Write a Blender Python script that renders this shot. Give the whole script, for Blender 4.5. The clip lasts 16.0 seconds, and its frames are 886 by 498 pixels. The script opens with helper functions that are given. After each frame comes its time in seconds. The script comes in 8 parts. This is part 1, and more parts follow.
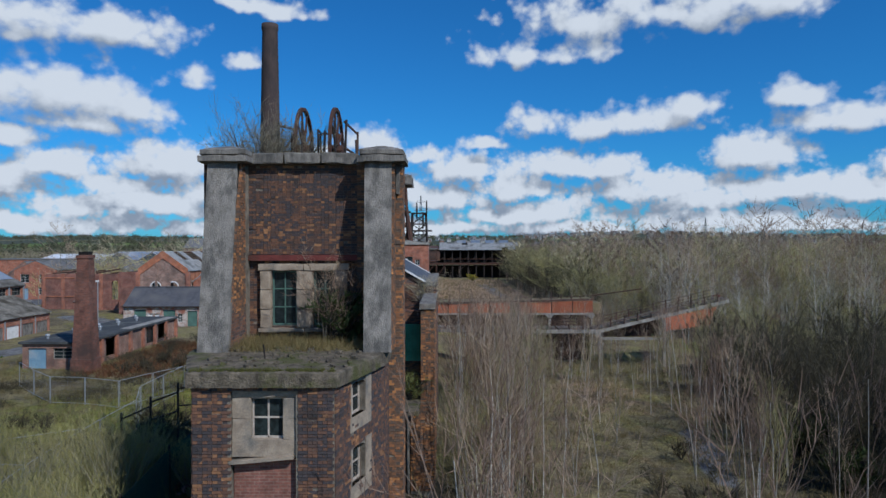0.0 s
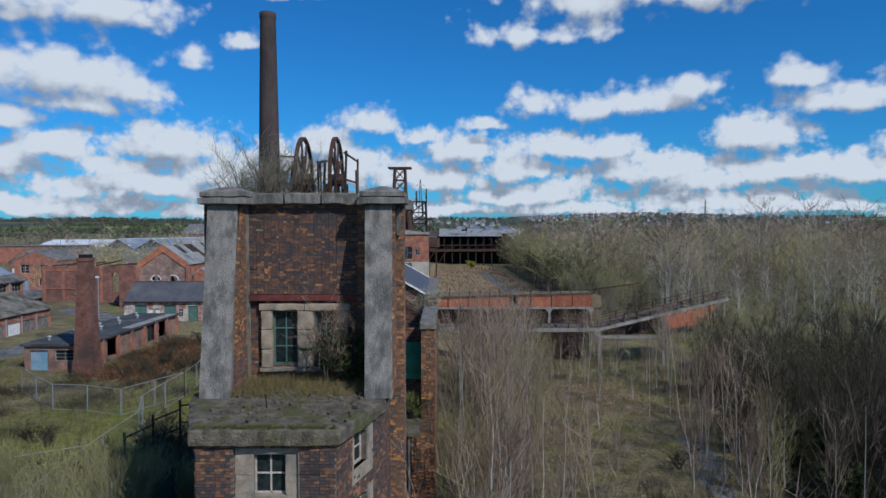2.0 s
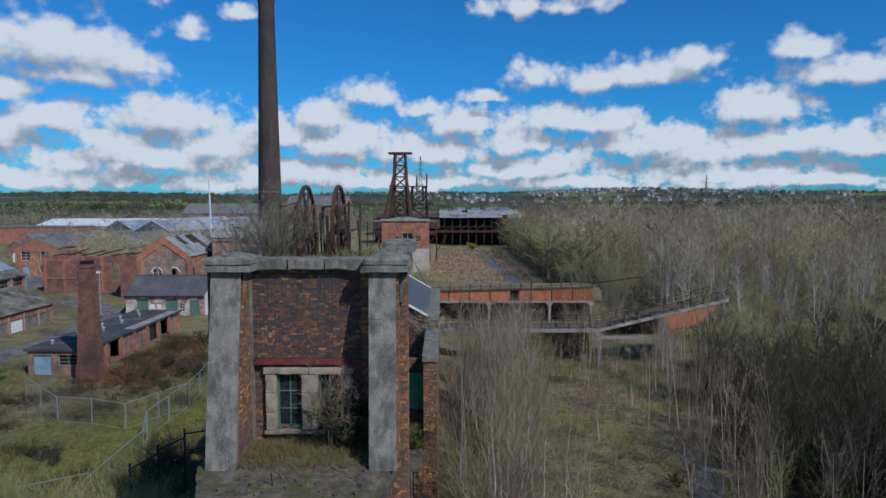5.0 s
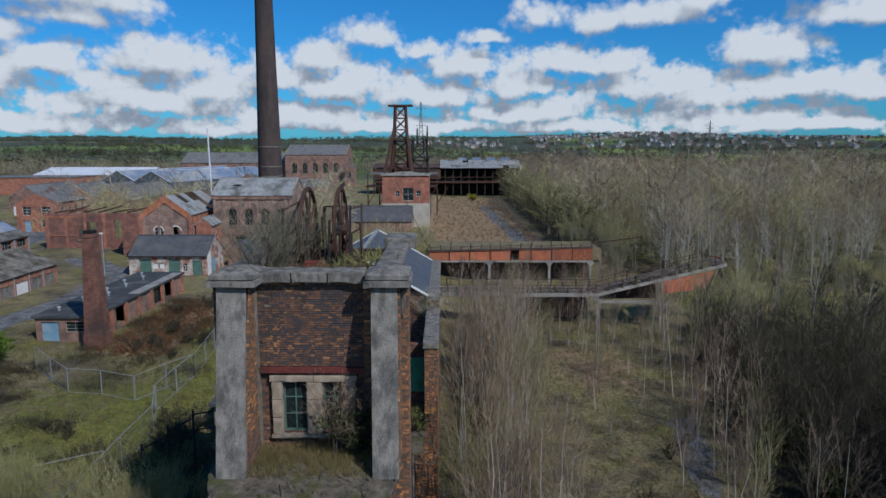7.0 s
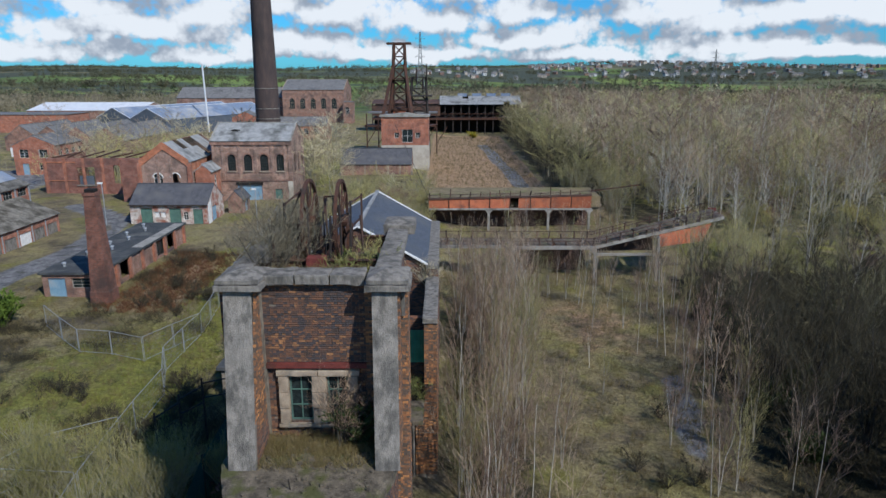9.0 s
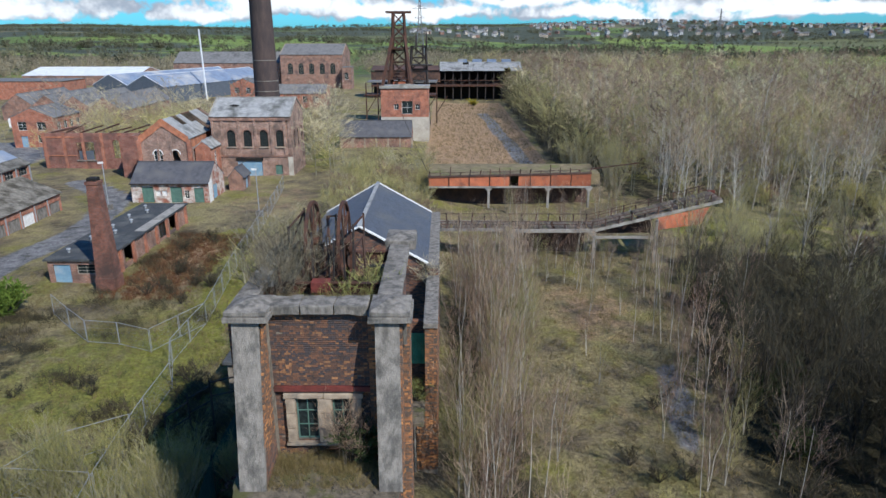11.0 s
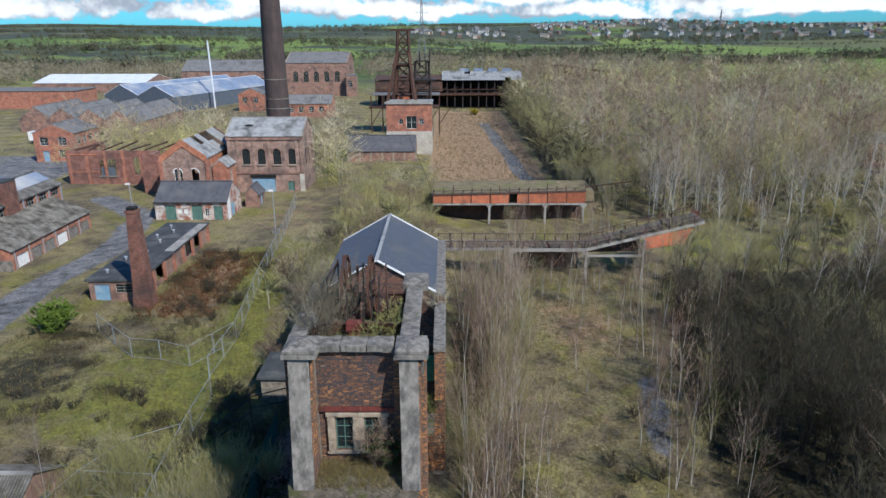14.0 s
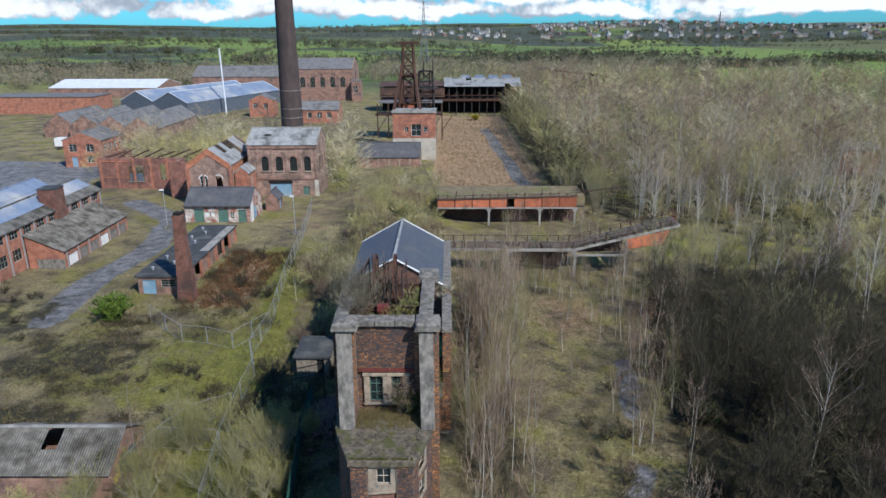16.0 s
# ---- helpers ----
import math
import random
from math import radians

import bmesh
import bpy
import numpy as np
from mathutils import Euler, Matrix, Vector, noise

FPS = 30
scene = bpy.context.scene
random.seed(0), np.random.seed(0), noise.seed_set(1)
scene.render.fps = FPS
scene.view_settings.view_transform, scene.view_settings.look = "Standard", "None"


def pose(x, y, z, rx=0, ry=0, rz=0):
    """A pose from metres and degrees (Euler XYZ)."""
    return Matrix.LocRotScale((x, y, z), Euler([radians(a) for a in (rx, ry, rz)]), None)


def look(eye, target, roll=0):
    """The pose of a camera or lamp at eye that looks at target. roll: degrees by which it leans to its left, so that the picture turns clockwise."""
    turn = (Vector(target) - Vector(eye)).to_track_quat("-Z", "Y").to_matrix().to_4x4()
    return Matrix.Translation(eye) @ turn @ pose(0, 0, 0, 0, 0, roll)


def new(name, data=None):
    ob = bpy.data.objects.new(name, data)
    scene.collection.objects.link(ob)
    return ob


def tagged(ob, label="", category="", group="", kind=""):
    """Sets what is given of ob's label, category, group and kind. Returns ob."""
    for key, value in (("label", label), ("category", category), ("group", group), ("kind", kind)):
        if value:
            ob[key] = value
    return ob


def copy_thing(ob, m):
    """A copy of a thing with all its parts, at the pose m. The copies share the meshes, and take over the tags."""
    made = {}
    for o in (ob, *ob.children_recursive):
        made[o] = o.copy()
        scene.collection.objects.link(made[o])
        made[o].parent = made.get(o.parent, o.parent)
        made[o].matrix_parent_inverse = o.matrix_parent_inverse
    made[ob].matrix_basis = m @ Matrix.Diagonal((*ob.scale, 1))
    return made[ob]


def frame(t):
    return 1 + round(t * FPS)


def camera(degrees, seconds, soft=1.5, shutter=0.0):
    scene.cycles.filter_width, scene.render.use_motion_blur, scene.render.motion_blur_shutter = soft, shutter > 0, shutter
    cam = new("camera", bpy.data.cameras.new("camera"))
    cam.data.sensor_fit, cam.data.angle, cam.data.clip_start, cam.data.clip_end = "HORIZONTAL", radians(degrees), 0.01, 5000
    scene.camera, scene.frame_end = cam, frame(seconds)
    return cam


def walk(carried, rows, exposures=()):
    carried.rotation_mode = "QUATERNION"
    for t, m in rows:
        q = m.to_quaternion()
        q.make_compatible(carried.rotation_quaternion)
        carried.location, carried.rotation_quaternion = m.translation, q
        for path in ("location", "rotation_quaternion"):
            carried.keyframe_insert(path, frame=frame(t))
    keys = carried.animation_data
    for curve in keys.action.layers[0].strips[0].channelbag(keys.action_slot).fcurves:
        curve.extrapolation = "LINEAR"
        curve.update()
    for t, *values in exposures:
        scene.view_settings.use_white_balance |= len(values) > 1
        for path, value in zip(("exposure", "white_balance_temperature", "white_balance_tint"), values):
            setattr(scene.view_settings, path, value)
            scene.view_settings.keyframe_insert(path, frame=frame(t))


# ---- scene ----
cam = camera(67.0, 16.0)
PATH = [
    (0, (0.070, -0.02, 13.216), (0.066, 1.982, 13.208), -0.1),
    (0.5, (0.055, -0.01, 13.663), (0.051, 1.990, 13.629), -0.15),
    (1, (0.047, -0.02, 14.149), (0.043, 1.979, 14.092), -0.15),
    (1.5, (0.045, -0.015, 14.651), (0.041, 1.984, 14.586), -0.15),
    (2, (0.042, 0.005, 15.142), (0.039, 2.004, 15.078), -0.15),
    (2.5, (0.034, 0.05, 15.624), (0.031, 2.049, 15.559), -0.15),
    (3, (0.013, 0.095, 16.095), (0.009, 2.094, 16.03), -0.1),
    (3.5, (-0.031, 0.165, 16.608), (-0.034, 2.163, 16.529), -0.1),
    (4, (-0.052, 0.22, 17.088), (-0.055, 2.218, 16.99), -0.1),
    (6.5, (-0.080, 0.108, 19.84), (-0.084, 2.092, 19.585), -0.05),
    (7, (-0.067, 0.09, 20.412), (-0.072, 2.066, 20.105), -0.05),
    (7.5, (-0.055, 0.06, 21.014), (-0.059, 2.028, 20.658), -0.05),
    (8, (-0.038, 0.003, 21.642), (-0.042, 1.961, 21.238), -0.05),
    (8.5, (-0.015, -0.045, 22.246), (-0.02, 1.902, 21.789), -0.05),
    (9, (-0.006, -0.06, 22.902), (-0.011, 1.875, 22.395), -0.1),
    (11.5, (-0.030, -0.09, 26.093), (-0.035, 1.811, 25.471), -0.1),
    (12, (-0.090, -0.28, 26.766), (-0.095, 1.621, 26.145), -0.15),
    (12.5, (-0.135, -0.85, 27.501), (-0.141, 1.051, 26.879), -0.2),
    (13, (-0.188, -1.995, 28.256), (-0.195, -0.094, 27.635), -0.2),
    (13.5, (-0.262, -3.631, 29.01), (-0.269, -1.73, 28.388), -0.2),
    (14, (-0.347, -5.59, 29.777), (-0.356, -3.689, 29.155), -0.2),
    (14.5, (-0.443, -7.78, 30.567), (-0.452, -5.879, 29.946), -0.2),
    (15, (-0.545, -10.15, 31.36), (-0.555, -8.249, 30.739), -0.2),
    (15.5, (-0.645, -12.65, 32.18), (-0.656, -10.749, 31.558), -0.2),
    (16, (-0.753, -15.285, 32.997), (-0.765, -13.384, 32.374), -0.2),
]
walk(cam, [(t, look(eye, target, roll)) for t, eye, target, roll in PATH], exposures=[(0, -0.4, 5900, 10), (4, -0.42, 5900, 10), (7, -0.46, 6000, 10), (9, -0.06, 6200, 10), (11.5, 0.30, 6300, 10), (16, 0.24, 6250, 10)])
# ---- world and sun ----
SUN_AZ, SUN_EL = radians(138.5), radians(42.3)   # clockwise from +y; high in the south-east of the plan
sun_dir = Vector((math.sin(SUN_AZ) * math.cos(SUN_EL), math.cos(SUN_AZ) * math.cos(SUN_EL), math.sin(SUN_EL)))
sun_data = bpy.data.lights.new("sun", "SUN")
sun_data.energy, sun_data.angle, sun_data.color = 4.4, radians(0.53), (1.0, 0.965, 0.91)
sun = new("sun", sun_data)
sun.matrix_world = look(sun_dir * 400, (0, 0, 0))

world = bpy.data.worlds.new("sky")
scene.world = world
world.use_nodes = True
wt = world.node_tree
wt.nodes.clear()


def wn(kind, tree=None, operation="", data_type="", blend_type=""):
    node = (tree or wt).nodes.new(kind)
    if operation:
        node.operation = operation
    if data_type:
        node.data_type = data_type
    if blend_type:
        node.blend_type = blend_type
    return node


def cloud_group():
    """Cumulus heaps: nearness to any of the heaps' middles, with a billowed edge. In: a point of the sky (sideways, up)."""
    g = bpy.data.node_groups.new("cumulus", "ShaderNodeTree")
    g.interface.new_socket("Point", in_out="INPUT", socket_type="NodeSocketVector")
    g.interface.new_socket("Density", in_out="OUTPUT", socket_type="NodeSocketFloat")
    g.interface.new_socket("Body", in_out="OUTPUT", socket_type="NodeSocketFloat")
    gi, go = wn("NodeGroupInput", g), wn("NodeGroupOutput", g)
    heaps = [(0.30, 0.345, 0.20, 0.062), (0.14, 0.29, 0.13, 0.026), (0.42, 0.345, 0.10, 0.05), (0.125, 0.185, 0.05, 0.034),
             (0.25, 0.178, 0.12, 0.026), (0.345, 0.198, 0.055, 0.028), (0.465, 0.208, 0.045, 0.026), (0.52, 0.17, 0.075, 0.028),
             (0.42, 0.122, 0.055, 0.030), (-0.47, 0.30, 0.115, 0.045), (-0.49, 0.205, 0.125, 0.058), (-0.55, 0.145, 0.05, 0.02),
             (-0.375, 0.125, 0.075, 0.036), (-0.50, 0.112, 0.05, 0.024), (-0.285, 0.275, 0.03, 0.02), (-0.345, 0.24, 0.03, 0.024),
             (-0.27, 0.35, 0.12, 0.018), (-0.115, 0.155, 0.06, 0.028), (0.04, 0.117, 0.085, 0.032), (0.17, 0.118, 0.09, 0.024),
             (-0.24, 0.10, 0.07, 0.03), (-0.56, 0.09, 0.06, 0.025), (0.30, 0.085, 0.11, 0.022), (0.47, 0.075, 0.10, 0.022),
             (-0.02, 0.075, 0.10, 0.022), (-0.14, 0.09, 0.09, 0.03), (0.60, 0.11, 0.06, 0.025), (-0.40, 0.06, 0.13, 0.022),
             (-0.20, 0.045, 0.12, 0.018), (0.12, 0.05, 0.12, 0.018), (0.38, 0.04, 0.13, 0.015), (-0.62, 0.38, 0.10, 0.03),
             (0.75, 0.30, 0.13, 0.05), (-0.8, 0.2, 0.12, 0.05), (0.85, 0.16, 0.10, 0.04), (0.0, 0.62, 0.25, 0.08),
             (-0.52, 0.035, 0.12, 0.014), (-0.30, 0.028, 0.14, 0.012), (-0.05, 0.03, 0.14, 0.013), (0.2, 0.026, 0.14, 0.011), (0.45, 0.024, 0.16, 0.011),
             (-0.18, 0.125, 0.05, 0.024), (-0.03, 0.135, 0.045, 0.02), (0.06, 0.155, 0.03, 0.014), (0.24, 0.118, 0.05, 0.022), (0.10, 0.085, 0.07, 0.02),
             (-0.33, 0.085, 0.06, 0.022), (-0.48, 0.165, 0.06, 0.02), (-0.43, 0.085, 0.05, 0.02), (0.55, 0.07, 0.08, 0.02), (0.36, 0.07, 0.07, 0.018),
             (0.55, 0.7, 0.22, 0.09), (-0.6, 0.75, 0.25, 0.1)]
    # the point is pushed about a little; crumpled edges are finer towards the skyline
    sv = wn("ShaderNodeSeparateXYZ", g); g.links.new(gi.outputs[0], sv.inputs[0])
    high = wn("ShaderNodeMapRange", g); high.inputs[1].default_value, high.inputs[2].default_value = 0.05, 0.26; g.links.new(sv.outputs[1], high.inputs[0])

    def crumple(scale, detail, rough):
        k = wn("ShaderNodeTexNoise", g)
        k.inputs["Scale"].default_value, k.inputs["Detail"].default_value, k.inputs["Roughness"].default_value = scale, detail, rough
        g.links.new(gi.outputs[0], k.inputs["Vector"])
        return k

    def puffs(scale):
        k = wn("ShaderNodeTexVoronoi", g); k.feature = "SMOOTH_F1"
        k.inputs["Scale"].default_value, k.inputs["Detail"].default_value, k.inputs["Roughness"].default_value, k.inputs["Smoothness"].default_value = scale, 2.5, 0.55, 0.6
        g.links.new(gi.outputs[0], k.inputs["Vector"])
        return k.outputs["Distance"]

    def blend(low, top):
        k = wn("ShaderNodeMix", g, data_type="FLOAT")
        g.links.new(high.outputs[0], k.inputs[0]); g.links.new(low, k.inputs[2]); g.links.new(top, k.inputs[3])
        return k.outputs[0]
    off = wn("ShaderNodeVectorMath", g, operation="SUBTRACT"); off.inputs[1].default_value = (0.5, 0.5, 0.5)
    g.links.new(crumple(9, 2, 0.5).outputs["Color"], off.inputs[0])
    amp = wn("ShaderNodeVectorMath", g, operation="MULTIPLY"); amp.inputs[1].default_value = (0.08, 0.04, 0)
    g.links.new(off.outputs[0], amp.inputs[0])
    add = wn("ShaderNodeVectorMath", g, operation="ADD")
    g.links.new(gi.outputs[0], add.inputs[0]); g.links.new(amp.outputs[0], add.inputs[1])
    last = None
    for u, v, a, b in heaps:
        s = wn("ShaderNodeVectorMath", g, operation="SUBTRACT"); s.inputs[1].default_value = (u, v - b * 0.25, 0)
        m = wn("ShaderNodeVectorMath", g, operation="MULTIPLY"); m.inputs[1].default_value = (1 / a, 1 / (b * 1.2), 0)
        lowm = wn("ShaderNodeVectorMath", g, operation="MULTIPLY"); lowm.inputs[1].default_value = (-1, -2.0, 0)
        mx = wn("ShaderNodeVectorMath", g, operation="MAXIMUM")
        d = wn("ShaderNodeVectorMath", g, operation="LENGTH")
        g.links.new(add.outputs[0], s.inputs[0]); g.links.new(s.outputs[0], m.inputs[0]); g.links.new(m.outputs[0], lowm.inputs[0])
        g.links.new(m.outputs[0], mx.inputs[0]); g.links.new(lowm.outputs[0], mx.inputs[1]); g.links.new(mx.outputs[0], d.inputs[0])
        if last is None:
            last = d.outputs["Value"]
        else:
            k = wn("ShaderNodeMath", g, operation="SMOOTH_MIN"); k.inputs[2].default_value = 0.3
            g.links.new(last, k.inputs[0]); g.links.new(d.outputs["Value"], k.inputs[1]); last = k.outputs[0]
    inv = wn("ShaderNodeMath", g, operation="SUBTRACT"); inv.inputs[0].default_value = 0.66
    g.links.new(last, inv.inputs[1])
    rag = wn("ShaderNodeMath", g, operation="MULTIPLY_ADD"); rag.inputs[1].default_value = 1.9
    g.links.new(blend(crumple(34, 8, 0.6).outputs[0], crumple(15, 9, 0.6).outputs[0]), rag.inputs[0]); g.links.new(inv.outputs[0], rag.inputs[2])
    puf = wn("ShaderNodeMath", g, operation="MULTIPLY_ADD"); puf.inputs[1].default_value = -1.0
    g.links.new(blend(puffs(52), puffs(24)), puf.inputs[0]); g.links.new(rag.outputs[0], puf.inputs[2])
    more = wn("ShaderNodeMapRange", g); more.inputs[1].default_value, more.inputs[2].default_value, more.inputs[3].default_value, more.inputs[4].default_value = 0.02, 0.22, 0.85, 0.36
    g.links.new(sv.outputs[1], more.inputs[0])
    fin = wn("ShaderNodeMath", g, operation="ADD")
    g.links.new(puf.outputs[0], fin.inputs[0]); g.links.new(more.outputs[0], fin.inputs[1])
    g.links.new(fin.outputs[0], go.inputs[0]); g.links.new(inv.outputs[0], go.inputs[1])
    return g


sky = wn("ShaderNodeTexSky")
sky.sky_type, sky.sun_disc, sky.sun_elevation, sky.sun_rotation = "NISHITA", False, SUN_EL, SUN_AZ
sky.altitude, sky.air_density, sky.dust_density, sky.ozone_density = 150, 1.0, 0.4, 2.5
tc = wn("ShaderNodeTexCoord")
sep = wn("ShaderNodeSeparateXYZ"); wt.links.new(tc.outputs["Generated"], sep.inputs[0])
xx = wn("ShaderNodeMath", operation="MULTIPLY"); wt.links.new(sep.outputs[0], xx.inputs[0]); wt.links.new(sep.outputs[0], xx.inputs[1])
yy = wn("ShaderNodeMath", operation="MULTIPLY_ADD"); wt.links.new(sep.outputs[1], yy.inputs[0]); wt.links.new(sep.outputs[1], yy.inputs[1]); wt.links.new(xx.outputs[0], yy.inputs[2])
hyp = wn("ShaderNodeMath", operation="SQRT"); wt.links.new(yy.outputs[0], hyp.inputs[0])
hmx = wn("ShaderNodeMath", operation="MAXIMUM"); hmx.inputs[1].default_value = 0.05; wt.links.new(hyp.outputs[0], hmx.inputs[0])
uu = wn("ShaderNodeMath", operation="DIVIDE"); wt.links.new(sep.outputs[0], uu.inputs[0]); wt.links.new(hmx.outputs[0], uu.inputs[1])
vv = wn("ShaderNodeMath", operation="DIVIDE"); wt.links.new(sep.outputs[2], vv.inputs[0]); wt.links.new(hmx.outputs[0], vv.inputs[1])
pt = wn("ShaderNodeCombineXYZ"); wt.links.new(uu.outputs[0], pt.inputs[0]); wt.links.new(vv.outputs[0], pt.inputs[1])
grp = cloud_group()
den = wn("ShaderNodeGroup"); den.node_tree = grp; wt.links.new(pt.outputs[0], den.inputs[0])
up = wn("ShaderNodeVectorMath", operation="ADD"); up.inputs[1].default_value = (0.012, 0.026, 0); wt.links.new(pt.outputs[0], up.inputs[0])
den2 = wn("ShaderNodeGroup"); den2.node_tree = grp; wt.links.new(up.outputs[0], den2.inputs[0])
cover = wn("ShaderNodeMapRange"); cover.interpolation_type = "SMOOTHSTEP"; cover.inputs[1].default_value = 0.0; cover.inputs[2].default_value = 0.7
wt.links.new(den.outputs[0], cover.inputs[0])
dif = wn("ShaderNodeMath", operation="SUBTRACT"); wt.links.new(den.outputs[0], dif.inputs[0]); wt.links.new(den2.outputs[0], dif.inputs[1])
bod = wn("ShaderNodeMath", operation="SUBTRACT"); wt.links.new(den.outputs[1], bod.inputs[0]); wt.links.new(den2.outputs[1], bod.inputs[1])
lit = wn("ShaderNodeMath", operation="MULTIPLY_ADD"); lit.inputs[1].default_value = 0.8; wt.links.new(bod.outputs[0], lit.inputs[0]); wt.links.new(dif.outputs[0], lit.inputs[2])
shade = wn("ShaderNodeMapRange"); shade.interpolation_type = "SMOOTHSTEP"; shade.inputs[1].default_value = -1.15; shade.inputs[2].default_value = 0.7; wt.links.new(lit.outputs[0], shade.inputs[0])
ccol = wn("ShaderNodeMix", data_type="RGBA"); ccol.inputs[6].default_value = (3.9, 4.6, 5.6, 1); ccol.inputs[7].default_value = (9.9, 10.4, 10.9, 1)
wt.links.new(shade.outputs[0], ccol.inputs[0])
tint = wn("ShaderNodeMix", data_type="RGBA", blend_type="MULTIPLY"); tint.inputs[0].default_value = 1.0; tint.inputs[7].default_value = (0.24, 0.91, 1.5, 1)
wt.links.new(sky.outputs[0], tint.inputs[6])
mixs = wn("ShaderNodeMix", data_type="RGBA")
wt.links.new(cover.outputs[0], mixs.inputs[0]); wt.links.new(tint.outputs[2], mixs.inputs[6]); wt.links.new(ccol.outputs[2], mixs.inputs[7])
bg = wn("ShaderNodeBackground"); bg.inputs["Strength"].default_value = 0.086
wt.links.new(mixs.outputs[2], bg.inputs[0])
wo = wn("ShaderNodeOutputWorld"); wt.links.new(bg.outputs[0], wo.inputs[0])
# ---- materials ----


def nd(t, kind, operation="", data_type="", blend_type=""):
    node = t.nodes.new(kind)
    if operation:
        node.operation = operation
    if data_type:
        node.data_type = data_type
    if blend_type:
        node.blend_type = blend_type
    return node


def mixc(t, fac, a, b, blend="MIX"):
    m = nd(t, "ShaderNodeMix", data_type="RGBA", blend_type=blend)
    for s, v in ((0, fac), (6, a), (7, b)):
        if isinstance(v, (int, float)):
            m.inputs[s].default_value = v
        elif isinstance(v, tuple):
            m.inputs[s].default_value = (*v, 1)
        else:
            t.links.new(v, m.inputs[s])
    return m.outputs[2]


def noise_fac(t, vec, scale, lo=0.35, hi=0.65, detail=5, rough=0.6):
    n = nd(t, "ShaderNodeTexNoise")
    n.inputs["Scale"].default_value, n.inputs["Detail"].default_value, n.inputs["Roughness"].default_value = scale, detail, rough
    t.links.new(vec, n.inputs["Vector"])
    r = nd(t, "ShaderNodeMapRange")
    r.inputs[1].default_value, r.inputs[2].default_value = lo, hi
    t.links.new(n.outputs[0], r.inputs[0])
    return r.outputs[0]


def base_mat(name, rough, metal=0.0):
    m = bpy.data.materials.new(name)
    m.use_nodes = True
    t = m.node_tree
    b = t.nodes["Principled BSDF"]
    b.inputs["Roughness"].default_value, b.inputs["Metallic"].default_value = rough, metal
    b.inputs["Specular IOR Level"].default_value = 0.3
    return m, t, b


def coords(t):
    return nd(t, "ShaderNodeNewGeometry").outputs["Position"]


def surf(name, c1, c2, scale=2.0, rough=0.85, metal=0.0, bump=0.3, c3=None, scale3=0.35, fac3=(0.5, 0.7), fine=25.0, stretch=(1, 1, 1), random_tone=0.0, island=False):
    """A weathered surface: two tones at one size, a third tone in larger stains, and fine relief."""
    m, t, b = base_mat(name, rough, metal)
    p = coords(t)
    mp = nd(t, "ShaderNodeMapping"); mp.inputs["Scale"].default_value = stretch
    t.links.new(p, mp.inputs["Vector"]); v = mp.outputs[0]
    col = mixc(t, noise_fac(t, v, scale), c1, c2)
    if c3:
        col = mixc(t, noise_fac(t, v, scale3, *fac3), col, c3)
    grain = noise_fac(t, v, fine, 0.25, 0.75, 3)
    col = mixc(t, 0.35, col, mixc(t, grain, (0.35, 0.35, 0.35), (1.5, 1.5, 1.5)), "MULTIPLY")
    if random_tone:
        rnd = nd(t, "ShaderNodeNewGeometry").outputs["Random Per Island"] if island else nd(t, "ShaderNodeObjectInfo").outputs["Random"]
        r = nd(t, "ShaderNodeMapRange"); r.inputs[3].default_value, r.inputs[4].default_value = 1 - random_tone, 1 + random_tone
        t.links.new(rnd, r.inputs[0])
        cb = nd(t, "ShaderNodeCombineColor")
        for i in range(3):
            t.links.new(r.outputs[0], cb.inputs[i])
        col = mixc(t, 1.0, col, cb.outputs[0], "MULTIPLY")
    t.links.new(col, b.inputs["Base Color"])
    if bump:
        bp = nd(t, "ShaderNodeBump"); bp.inputs["Strength"].default_value, bp.inputs["Distance"].default_value = bump, 0.03
        t.links.new(grain, bp.inputs["Height"]); t.links.new(bp.outputs[0], b.inputs["Normal"])
    return m


